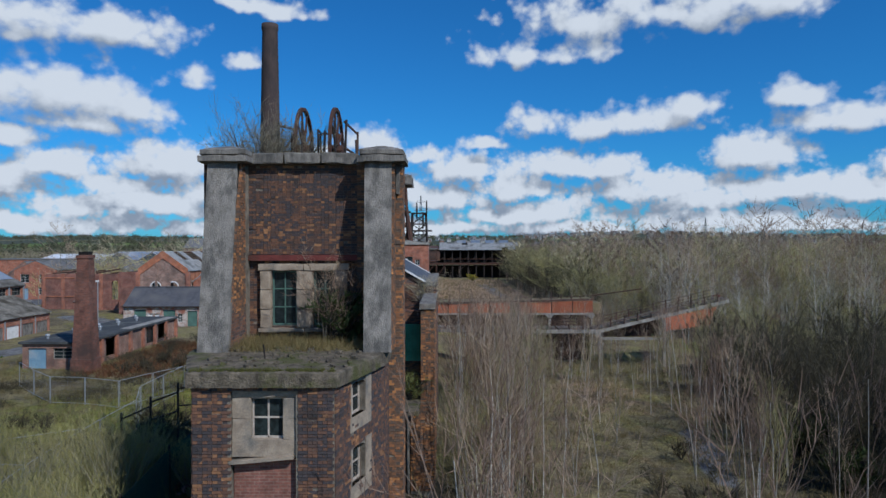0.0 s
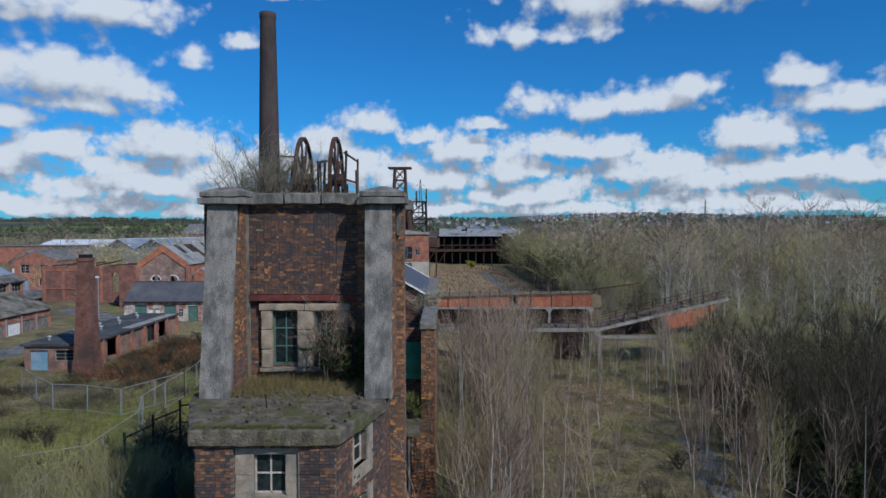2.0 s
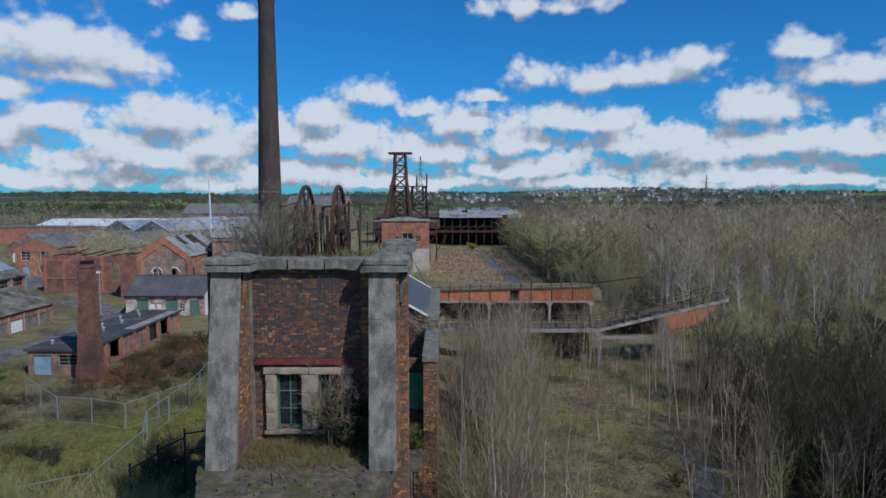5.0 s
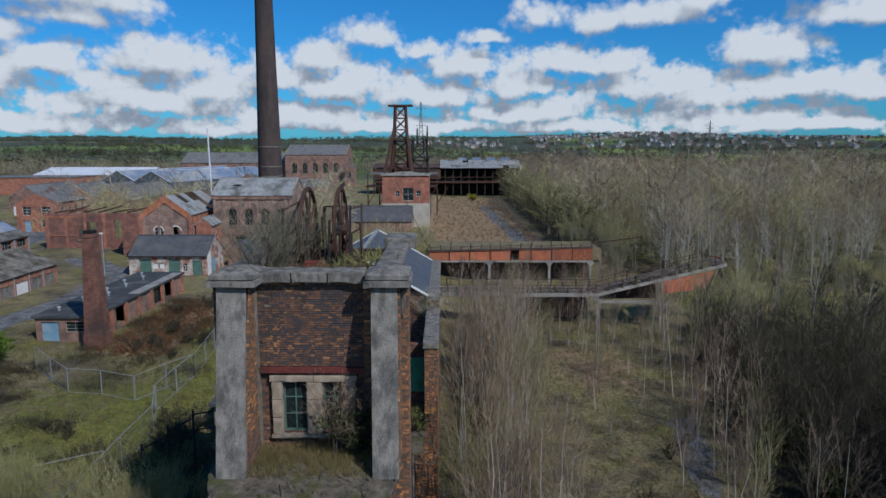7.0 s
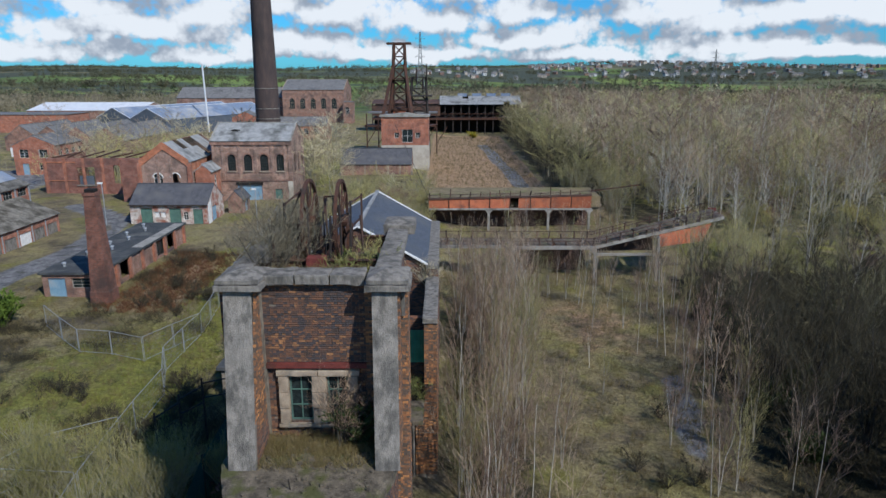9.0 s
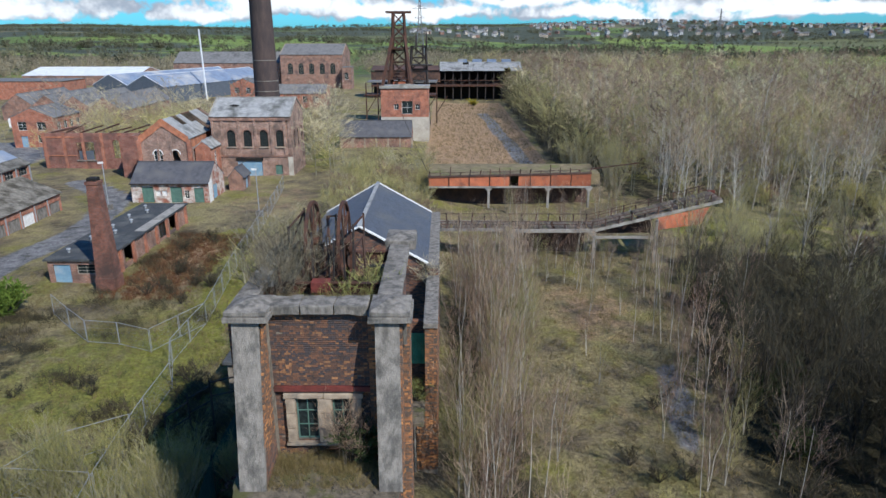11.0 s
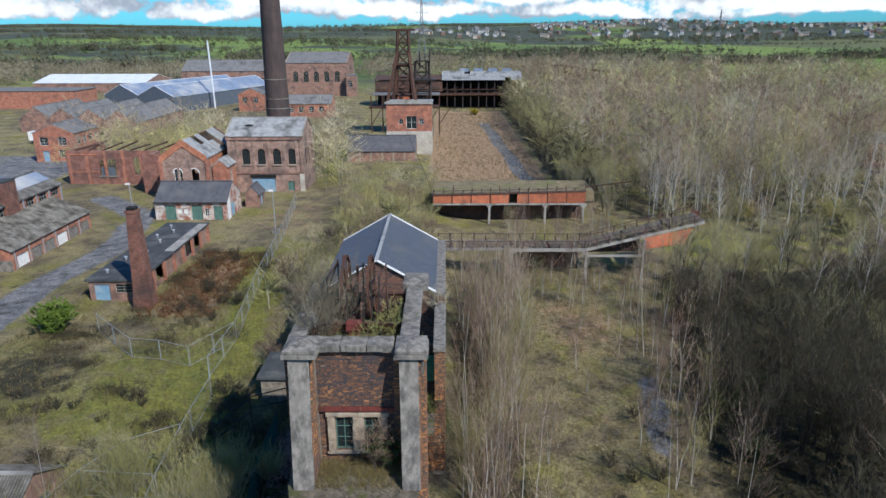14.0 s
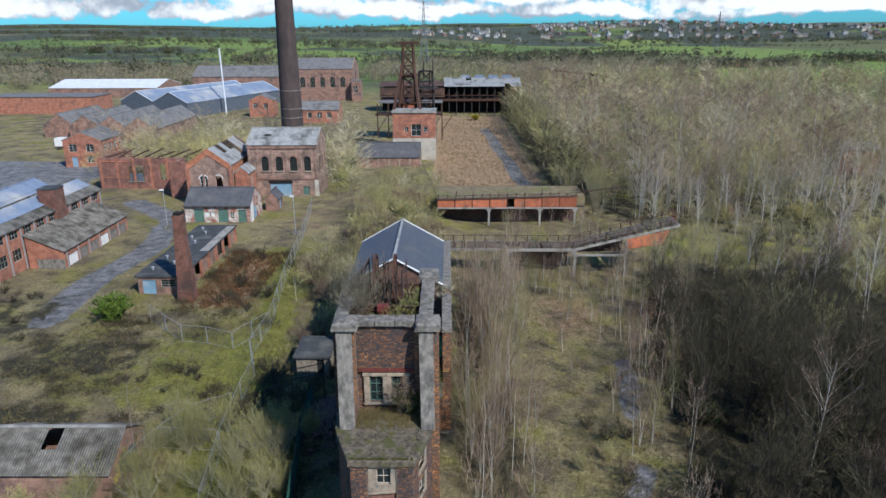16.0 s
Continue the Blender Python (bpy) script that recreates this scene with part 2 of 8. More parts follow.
def brickwork(name, c1, c2, mortar, c3=None, bump=0.5, scale3=0.4, fac3=(0.5, 0.7)):
    """Courses of brick for walls along either axis: 0.24 m long, 0.08 m high."""
    m, t, b = base_mat(name, 0.9)
    p = coords(t)
    s = nd(t, "ShaderNodeSeparateXYZ"); t.links.new(p, s.inputs[0])
    a = nd(t, "ShaderNodeMath", operation="ADD"); t.links.new(s.outputs[0], a.inputs[0]); t.links.new(s.outputs[1], a.inputs[1])
    c = nd(t, "ShaderNodeCombineXYZ"); t.links.new(a.outputs[0], c.inputs[0]); t.links.new(s.outputs[2], c.inputs[1])
    br = nd(t, "ShaderNodeTexBrick")
    br.inputs["Color1"].default_value, br.inputs["Color2"].default_value, br.inputs["Mortar"].default_value = (*c1, 1), (*c2, 1), (*mortar, 1)
    br.inputs["Scale"].default_value, br.inputs["Brick Width"].default_value, br.inputs["Row Height"].default_value = 1.0, 0.24, 0.08
    br.inputs["Mortar Size"].default_value = 0.008
    t.links.new(c.outputs[0], br.inputs["Vector"])
    col = br.outputs["Color"]
    col = mixc(t, 0.7, col, mixc(t, noise_fac(t, p, 1.1), (0.55, 0.52, 0.5), (1.3, 1.3, 1.3)), "MULTIPLY")
    if c3:
        col = mixc(t, noise_fac(t, p, scale3, *fac3), col, c3)
    col = mixc(t, 0.4, col, mixc(t, noise_fac(t, p, 12), (0.5, 0.5, 0.5), (1.4, 1.4, 1.4)), "MULTIPLY")
    t.links.new(col, b.inputs["Base Color"])
    bp = nd(t, "ShaderNodeBump"); bp.inputs["Strength"].default_value, bp.inputs["Distance"].default_value = bump, 0.02
    t.links.new(br.outputs["Fac"], bp.inputs["Height"]); bp.invert = True
    t.links.new(bp.outputs[0], b.inputs["Normal"])
    return m


M = {}
M["brick_tower"] = brickwork("dark_weathered_brick", (0.25, 0.11, 0.06), (0.055, 0.045, 0.048), (0.13, 0.115, 0.10), (0.06, 0.047, 0.043), fac3=(0.55, 0.75))
M["mortar"] = surf("mortar", (0.28, 0.24, 0.185), (0.13, 0.11, 0.085), 3, 0.95)
M["brick_red"] = brickwork("bright_red_brick", (0.44, 0.17, 0.10), (0.33, 0.12, 0.075), (0.36, 0.24, 0.18), (0.20, 0.10, 0.075))
M["brick_brown"] = brickwork("brown_brick", (0.34, 0.18, 0.125), (0.22, 0.12, 0.09), (0.34, 0.27, 0.22), (0.11, 0.08, 0.07), fac3=(0.48, 0.68))
M["brick_white"] = brickwork("flaking_whitewashed_brick", (0.62, 0.58, 0.52), (0.46, 0.36, 0.30), (0.50, 0.45, 0.40), (0.30, 0.12, 0.08), scale3=0.9, fac3=(0.45, 0.62))
M["chimney_brick"] = surf("soot_darkened_chimney_brick", (0.085, 0.06, 0.052), (0.055, 0.042, 0.04), 1.2, 0.9, c3=(0.04, 0.033, 0.032), stretch=(1, 1, 0.3))
M["slate_dark"] = surf("dark_slate", (0.10, 0.10, 0.108), (0.065, 0.065, 0.07), 1.6, 0.75, c3=(0.13, 0.125, 0.12), scale3=0.4)
M["brick_engine"] = brickwork("sooty_engine_house_brick", (0.40, 0.24, 0.175), (0.22, 0.14, 0.11), (0.42, 0.34, 0.28), (0.12, 0.09, 0.075), fac3=(0.5, 0.72))
M["brick_range"] = brickwork("dull_red_brick", (0.29, 0.125, 0.09), (0.21, 0.09, 0.07), (0.27, 0.19, 0.15), (0.12, 0.07, 0.06))
M["orange_panel"] = surf("orange_red_panel", (0.50, 0.16, 0.075), (0.38, 0.115, 0.06), 0.9, 0.8, c3=(0.20, 0.09, 0.06), scale3=0.7, fac3=(0.5, 0.7), random_tone=0.35)
M["timber"] = surf("rotten_timber_deck", (0.17, 0.13, 0.10), (0.075, 0.06, 0.047), 2.5, 0.9, c3=(0.10, 0.095, 0.05), scale3=0.5, stretch=(2, 0.4, 1), random_tone=0.35)
M["stack_brick"] = brickwork("stack_brick", (0.24, 0.095, 0.06), (0.13, 0.06, 0.045), (0.17, 0.12, 0.10), (0.075, 0.048, 0.04))
M["concrete"] = surf("weathered_concrete", (0.265, 0.24, 0.205), (0.155, 0.14, 0.12), 2.6, 0.9, c3=(0.085, 0.08, 0.07), scale3=1.3, fac3=(0.46, 0.7), fine=18, bump=0.6, stretch=(1.6, 1.6, 0.7))
M["mossy_earth"] = surf("mossy_earth", (0.24, 0.19, 0.11), (0.13, 0.105, 0.06), 0.9, 0.95, c3=(0.14, 0.15, 0.045), scale3=0.35, fine=9)
M["concrete_pale"] = surf("pale_concrete", (0.36, 0.34, 0.30), (0.24, 0.225, 0.20), 1.4, 0.9, c3=(0.12, 0.11, 0.09), scale3=0.5)
M["render_stain"] = surf("stained_cream_render", (0.50, 0.46, 0.38), (0.38, 0.34, 0.28), 0.8, 0.85, c3=(0.24, 0.20, 0.16), scale3=0.3)
M["concrete_mid"] = surf("stained_concrete", (0.30, 0.28, 0.245), (0.18, 0.168, 0.148), 1.4, 0.9, c3=(0.09, 0.082, 0.07), scale3=0.5)
M["orange_brick"] = brickwork("orange_brick", (0.52, 0.20, 0.10), (0.42, 0.145, 0.075), (0.38, 0.22, 0.15), (0.25, 0.11, 0.075))
# Dark rust, also painting the shade beneath both gantry decks.
M["rust_shade_dark"] = surf("dark_rust_and_shade", (0.10, 0.055, 0.04), (0.05, 0.035, 0.03), 1.0, 0.85, c3=(0.16, 0.085, 0.055), scale3=0.3)
M["yellow_sign"] = surf("yellow_notice", (0.75, 0.62, 0.10), (0.65, 0.52, 0.08), 3, 0.6, bump=0)
M["stone"] = surf("buff_stone_surround", (0.42, 0.34, 0.25), (0.26, 0.205, 0.15), 2.5, 0.85, c3=(0.16, 0.15, 0.13), scale3=1.2)
M["roof_dirt"] = surf("dirty_concrete_roof", (0.19, 0.155, 0.11), (0.07, 0.058, 0.042), 3.2, 0.95, c3=(0.085, 0.085, 0.03), scale3=1.1, fac3=(0.5, 0.62), bump=0.8, fine=14)
M["slate"] = surf("slate", (0.085, 0.095, 0.115), (0.06, 0.067, 0.08), 3, 0.6, c3=(0.10, 0.10, 0.10), scale3=0.4, random_tone=0.25)
M["slate_grey"] = surf("pale_grey_slate", (0.34, 0.34, 0.325), (0.24, 0.24, 0.235), 1.2, 0.75, c3=(0.10, 0.10, 0.09), scale3=0.3)
M["slate_old"] = surf("old_brown_grey_slate", (0.20, 0.195, 0.185), (0.13, 0.125, 0.12), 1.0, 0.8, c3=(0.09, 0.088, 0.085), scale3=0.25)
M["asbestos"] = surf("mossy_corrugated_cement", (0.20, 0.185, 0.16), (0.10, 0.093, 0.08), 1.6, 0.9, c3=(0.05, 0.045, 0.035), scale3=0.6, fac3=(0.46, 0.66))
M["sheet_grey"] = surf("blue_grey_steel_sheet", (0.105, 0.12, 0.145), (0.085, 0.10, 0.12), 0.8, 0.5, 0.0, 0.1)
M["sheet_roof"] = surf("pale_blue_grey_roof_sheet", (0.20, 0.255, 0.34), (0.15, 0.19, 0.26), 0.5, 0.8, c3=(0.42, 0.41, 0.39), scale3=0.09)
M["white_roof"] = surf("white_roof_sheet", (0.70, 0.71, 0.72), (0.55, 0.57, 0.60), 0.4, 0.6)
M["felt"] = surf("bitumen_felt_roof", (0.04, 0.045, 0.048), (0.065, 0.067, 0.066), 0.9, 0.9, c3=(0.12, 0.12, 0.11), scale3=0.5)
M["rust"] = surf("rusted_steel", (0.115, 0.05, 0.03), (0.055, 0.032, 0.025), 4, 0.85, 0.2, c3=(0.05, 0.04, 0.035), scale3=1.2)
M["red_steel"] = surf("faded_red_painted_steel", (0.19, 0.045, 0.036), (0.11, 0.03, 0.025), 4, 0.7, c3=(0.07, 0.035, 0.025), scale3=1.5)
M["dark_steel"] = surf("black_weathered_steel", (0.035, 0.032, 0.03), (0.06, 0.045, 0.038), 3, 0.7, 0.3)
M["white_paint"] = surf("white_paint", (0.78, 0.77, 0.74), (0.62, 0.60, 0.56), 3, 0.6, bump=0.1)
M["old_paint"] = surf("flaking_cream_paint", (0.56, 0.50, 0.42), (0.34, 0.27, 0.22), 7, 0.75, bump=0.1)
M["blue_paint"] = surf("pale_blue_paint", (0.22, 0.36, 0.46), (0.16, 0.28, 0.38), 1.2, 0.6, c3=(0.30, 0.36, 0.40), scale3=0.8)
M["green_paint"] = surf("green_paint", (0.12, 0.42, 0.25), (0.08, 0.30, 0.18), 2, 0.6)
M["dull_green"] = surf("dull_green_paint", (0.10, 0.19, 0.15), (0.07, 0.13, 0.11), 2, 0.7)
# Near black for soot; also paints unlit rooms and the space under the screens.
M["dark_void"] = surf("soot_and_unlit_dark", (0.012, 0.011, 0.010), (0.02, 0.018, 0.016), 1, 1.0)
M["asphalt"] = surf("asphalt", (0.055, 0.055, 0.055), (0.085, 0.082, 0.078), 0.6, 0.85)
M["bark"] = surf("pale_birch_bark", (0.52, 0.49, 0.42), (0.29, 0.26, 0.215), 7, 0.8, stretch=(1, 1, 3), bump=0.1, c3=(0.16, 0.14, 0.12), scale3=2.0, fac3=(0.55, 0.75), random_tone=0.25)
M["bark_white"] = surf("white_birch_bark", (0.62, 0.59, 0.52), (0.42, 0.39, 0.33), 5, 0.8, stretch=(1, 1, 3), bump=0.1, c3=(0.14, 0.12, 0.10), scale3=1.6, fac3=(0.60, 0.78), random_tone=0.15)
M["bark_olive"] = surf("olive_grey_bark", (0.36, 0.335, 0.23), (0.22, 0.20, 0.14), 6, 0.85, bump=0.1, random_tone=0.25)
# Bark tone is lowered for shade over the right-hand thicket.
M["bark_dark"] = surf("shaded_grey_brown_bark", (0.085, 0.072, 0.054), (0.042, 0.036, 0.028), 6, 0.9, bump=0.1, random_tone=0.25)


def twigs(name, c1, c2):
    m, t, b = base_mat(name, 0.85)
    g = nd(t, "ShaderNodeNewGeometry")
    col = mixc(t, g.outputs["Random Per Island"], c1, c2)
    r = nd(t, "ShaderNodeObjectInfo").outputs["Random"]
    col = mixc(t, 0.5, col, mixc(t, r, (0.6, 0.6, 0.62), (1.45, 1.38, 1.25)), "MULTIPLY")
    # each tree of a wood has a tone of its own
    own = nd(t, "ShaderNodeAttribute"); own.attribute_name = "tone"
    col = mixc(t, 0.85, col, mixc(t, own.outputs["Fac"], (0.62, 0.60, 0.64), (1.62, 1.62, 1.46)), "MULTIPLY")
    col = mixc(t, 0.4, col, mixc(t, noise_fac(t, g.outputs["Position"], 0.07), (0.6, 0.6, 0.6), (1.4, 1.4, 1.4)), "MULTIPLY")
    t.links.new(col, b.inputs["Base Color"])
    # thin growth lets part of the light through
    tr = nd(t, "ShaderNodeBsdfTranslucent"); t.links.new(col, tr.inputs[0])
    mx = nd(t, "ShaderNodeMixShader"); mx.inputs[0].default_value = 0.38
    t.links.new(b.outputs[0], mx.inputs[1]); t.links.new(tr.outputs[0], mx.inputs[2])
    t.links.new(mx.outputs[0], t.nodes["Material Output"].inputs[0])
    return m


M["twig_birch"] = twigs("birch_twigs", (0.34, 0.25, 0.185), (0.46, 0.36, 0.265))
M["twig_olive"] = twigs("olive_twigs", (0.38, 0.35, 0.155), (0.50, 0.455, 0.215))
M["twig_grey"] = twigs("grey_twigs", (0.42, 0.37, 0.25), (0.54, 0.48, 0.34))
M["twig_purple"] = twigs("purple_brown_twigs", (0.17, 0.115, 0.09), (0.30, 0.215, 0.165))
M["twig_willow"] = twigs("willow_twigs", (0.24, 0.22, 0.105), (0.34, 0.31, 0.155))
M["twig_bud"] = twigs("budding_twigs", (0.25, 0.245, 0.09), (0.34, 0.32, 0.14))
M["twig_valley"] = twigs("valley_twigs", (0.21, 0.18, 0.125), (0.31, 0.27, 0.19))
M["twig_belt"] = twigs("far_belt_twigs", (0.10, 0.10, 0.06), (0.17, 0.165, 0.10))
# Twigs darkened so that the right-hand thicket carries cloud shade in its colour.
M["twig_dark"] = twigs("shaded_brown_twigs", (0.050, 0.044, 0.028), (0.10, 0.088, 0.056))
M["evergreen"] = twigs("dark_green_leaves", (0.035, 0.055, 0.02), (0.07, 0.095, 0.035))
M["straw"] = twigs("straw_and_weeds", (0.27, 0.21, 0.11), (0.14, 0.125, 0.05))
M["bracken"] = twigs("dead_bracken", (0.24, 0.11, 0.05), (0.15, 0.075, 0.04))
M["gorse"] = twigs("gorse_flower", (0.45, 0.36, 0.03), (0.20, 0.22, 0.05))
M["weed_green"] = twigs("green_weeds", (0.15, 0.17, 0.055), (0.28, 0.28, 0.11))
M["moss_blades"] = twigs("moss", (0.10, 0.11, 0.03), (0.19, 0.18, 0.06))
M["grass_blades"] = twigs("grass", (0.16, 0.19, 0.035), (0.27, 0.27, 0.07))
M["galvanised"] = surf("galvanised_steel", (0.42, 0.44, 0.45), (0.30, 0.31, 0.32), 6, 0.5, 0.4, 0.05)
M["net_green"] = surf("green_netting", (0.02, 0.09, 0.07), (0.015, 0.06, 0.05), 4, 0.8)
M["pylon_steel"] = surf("pylon_steel", (0.20, 0.21, 0.22), (0.14, 0.15, 0.16), 1, 0.6, 0.2, 0)
M["heap_brick"] = surf("fallen_bricks", (0.30, 0.15, 0.12), (0.14, 0.085, 0.075), 9, 0.9, random_tone=0.5, island=True)
M["house_white"] = surf("white_render", (0.52, 0.51, 0.48), (0.40, 0.39, 0.37), 0.3, 0.8, bump=0)
M["house_cream"] = surf("cream_render", (0.55, 0.47, 0.38), (0.45, 0.38, 0.30), 0.3, 0.8, bump=0)
M["green_shrub"] = twigs("fresh_green_leaves", (0.09, 0.15, 0.025), (0.14, 0.20, 0.04))


def glass_mat():
    m, t, b = base_mat("old_window_glass", 0.25)
    p = coords(t)
    t.links.new(mixc(t, noise_fac(t, p, 6), (0.010, 0.014, 0.014), (0.03, 0.042, 0.042)), b.inputs["Base Color"])
    b.inputs["Specular IOR Level"].default_value = 0.22
    return m


M["glass"] = glass_mat()


def ground_mat():
    """Earth, dry grass, lush grass, broken asphalt and dead bracken, shared out by the sheet's zone weights."""
    m, t, b = base_mat("ground", 0.95)
    p = coords(t)
    zone = nd(t, "ShaderNodeVertexColor"); zone.layer_name = "zone"
    sp = nd(t, "ShaderNodeSeparateColor"); t.links.new(zone.outputs[0], sp.inputs[0])
    earth = mixc(t, noise_fac(t, p, 0.7, 0.35, 0.65, 8), (0.10, 0.08, 0.052), (0.19, 0.15, 0.09))
    dry = mixc(t, noise_fac(t, p, 0.25, 0.40, 0.6, 8), earth, (0.29, 0.24, 0.115))
    moss = mixc(t, noise_fac(t, p, 0.16, 0.50, 0.66, 8), dry, (0.215, 0.20, 0.05))
    lush = mixc(t, noise_fac(t, p, 0.5, 0.3, 0.7, 8), (0.26, 0.245, 0.05), (0.15, 0.155, 0.038))
    vo = nd(t, "ShaderNodeTexVoronoi"); vo.inputs["Scale"].default_value = 0.0042
    t.links.new(p, vo.inputs["Vector"])
    vs = nd(t, "ShaderNodeSeparateColor"); t.links.new(vo.outputs["Color"], vs.inputs[0])
    ramp = nd(t, "ShaderNodeValToRGB"); ramp.color_ramp.interpolation = "CONSTANT"
    greens = ((0.0, (0.20, 0.25, 0.065)), (0.3, (0.14, 0.19, 0.055)), (0.5, (0.235, 0.275, 0.075)), (0.68, (0.15, 0.145, 0.07)), (0.82, (0.12, 0.165, 0.05)), (0.92, (0.19, 0.16, 0.10)))
    while len(ramp.color_ramp.elements) < len(greens):
        ramp.color_ramp.elements.new(0.5)
    for el, (q, c) in zip(ramp.color_ramp.elements, greens):
        el.position, el.color = q, (*c, 1)
    t.links.new(vs.outputs[0], ramp.inputs[0])
    far = mixc(t, 0.5, ramp.outputs[0], mixc(t, noise_fac(t, p, 0.02, 0.3, 0.7, 6), (0.46, 0.56, 0.38), (0.82, 0.98, 0.65)), "MULTIPLY")
    tar = mixc(t, noise_fac(t, p, 0.8, 0.4, 0.6, 8), (0.13, 0.13, 0.133), (0.25, 0.245, 0.24))
    fern = mixc(t, noise_fac(t, p, 1.2, 0.35, 0.65, 8), (0.43, 0.28, 0.16), (0.29, 0.195, 0.115))

    def edged(weight, k=0.6):
        n = noise_fac(t, p, 0.45, 0.0, 1.0, 7)
        a = nd(t, "ShaderNodeMath", operation="MULTIPLY_ADD"); a.inputs[1].default_value = k; a.inputs[2].default_value = -k / 2
        t.links.new(n, a.inputs[0])
        s = nd(t, "ShaderNodeMath", operation="ADD"); t.links.new(weight, s.inputs[0]); t.links.new(a.outputs[0], s.inputs[1])
        r = nd(t, "ShaderNodeMapRange"); r.interpolation_type = "SMOOTHSTEP"; r.inputs[1].default_value, r.inputs[2].default_value = 0.35, 0.6
        t.links.new(s.outputs[0], r.inputs[0])
        return r.outputs[0]
    col = mixc(t, edged(sp.outputs[0], 1.0), moss, lush)
    col = mixc(t, edged(sp.outputs[2]), col, fern)
    col = mixc(t, edged(sp.outputs[1]), col, tar)
    # Dark leaf litter, also painting in shade under trees and over the foreground.
    lit = nd(t, "ShaderNodeVertexColor"); lit.layer_name = "shade_litter"
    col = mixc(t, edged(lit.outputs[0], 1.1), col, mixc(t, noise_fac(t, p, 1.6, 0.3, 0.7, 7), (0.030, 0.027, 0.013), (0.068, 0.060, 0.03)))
    wd = nd(t, "ShaderNodeVertexColor"); wd.layer_name = "woods"
    wn_ = nd(t, "ShaderNodeMath", operation="ADD"); t.links.new(wd.outputs[0], wn_.inputs[0]); t.links.new(noise_fac(t, p, 0.0045, 0.3, 0.7, 6), wn_.inputs[1])
    wr = nd(t, "ShaderNodeMapRange"); wr.inputs[1].default_value, wr.inputs[2].default_value = 0.95, 1.08; t.links.new(wn_.outputs[0], wr.inputs[0])
    far = mixc(t, wr.outputs[0], far, mixc(t, noise_fac(t, p, 0.05, 0.3, 0.7, 6), (0.035, 0.045, 0.03), (0.085, 0.095, 0.06)))
    col = mixc(t, zone.outputs["Alpha"], far, col)
    fine = noise_fac(t, p, 3.5, 0.36, 0.64, 6, 0.75)
    col = mixc(t, 0.75, col, mixc(t, fine, (0.45, 0.45, 0.45), (1.5, 1.5, 1.5)), "MULTIPLY")
    t.links.new(col, b.inputs["Base Color"])
    bp = nd(t, "ShaderNodeBump"); bp.inputs["Strength"].default_value, bp.inputs["Distance"].default_value = 0.7, 0.25
    t.links.new(fine, bp.inputs["Height"]); t.links.new(bp.outputs[0], b.inputs["Normal"])
    return m


M["ground"] = ground_mat()
# ---- building helpers ----
rng = np.random.default_rng(7)


def mesh_of(name, verts, faces, material):
    me = bpy.data.meshes.new(name)
    me.from_pydata(verts, [], faces)
    if material:
        me.materials.append(M[material])
    return me


def empty(name, x=0.0, y=0.0, z=0.0, label="", category="", group="", kind="", rz=0.0):
    ob = new(name)
    ob.empty_display_size = 0.3
    ob.matrix_world = pose(x, y, z, 0, 0, rz)
    return tagged(ob, label, category, group, kind)


class Geo:
    """Verts and faces of one part, gathered piece by piece."""

    def __init__(self):
        self.v, self.f = [], []

    def add(self, verts, faces):
        n = len(self.v)
        self.v += [tuple(p) for p in verts]
        self.f += [tuple(n + i for i in q) for q in faces]
        return self

    def box(self, x0, x1, y0, y1, z0, z1, m=None):
        p = [(x0, y0, z0), (x1, y0, z0), (x1, y1, z0), (x0, y1, z0), (x0, y0, z1), (x1, y0, z1), (x1, y1, z1), (x0, y1, z1)]
        if m is not None:
            p = [m @ Vector(q) for q in p]
        return self.add(p, [(3, 2, 1, 0), (4, 5, 6, 7), (0, 1, 5, 4), (1, 2, 6, 5), (2, 3, 7, 6), (3, 0, 4, 7)])

    def prism(self, low, high):
        """A solid between two rings of equal length, low first, counter-clockwise from above."""
        n = len(low)
        return self.add(list(low) + list(high), [tuple(range(n - 1, -1, -1)), tuple(range(n, 2 * n))] + [(i, (i + 1) % n, n + (i + 1) % n, n + i) for i in range(n)])

    def bar(self, a, b, w, h=None, sides=4):
        """A straight bar from a to b."""
        a, b = Vector(a), Vector(b)
        q = (b - a).to_track_quat("Z", "Y").to_matrix()
        h = h or w
        if sides == 4:
            ring = [(-w / 2, -h / 2), (w / 2, -h / 2), (w / 2, h / 2), (-w / 2, h / 2)]
        else:
            ring = [(w / 2 * math.cos(2 * math.pi * i / sides), h / 2 * math.sin(2 * math.pi * i / sides)) for i in range(sides)]
        return self.prism([a + q @ Vector((x, y, 0)) for x, y in ring], [b + q @ Vector((x, y, 0)) for x, y in ring])

    def lathe(self, rings, x=0.0, y=0.0, sides=24):
        """Rings of (radius, z) round an upright axis."""
        vs = [(x + r * math.cos(2 * math.pi * i / sides), y + r * math.sin(2 * math.pi * i / sides), z) for r, z in rings for i in range(sides)]
        fs = [(k * sides + i, k * sides + (i + 1) % sides, (k + 1) * sides + (i + 1) % sides, (k + 1) * sides + i) for k in range(len(rings) - 1) for i in range(sides)]
        fs += [tuple(range(sides - 1, -1, -1)), tuple((len(rings) - 1) * sides + i for i in range(sides))]
        return self.add(vs, fs)


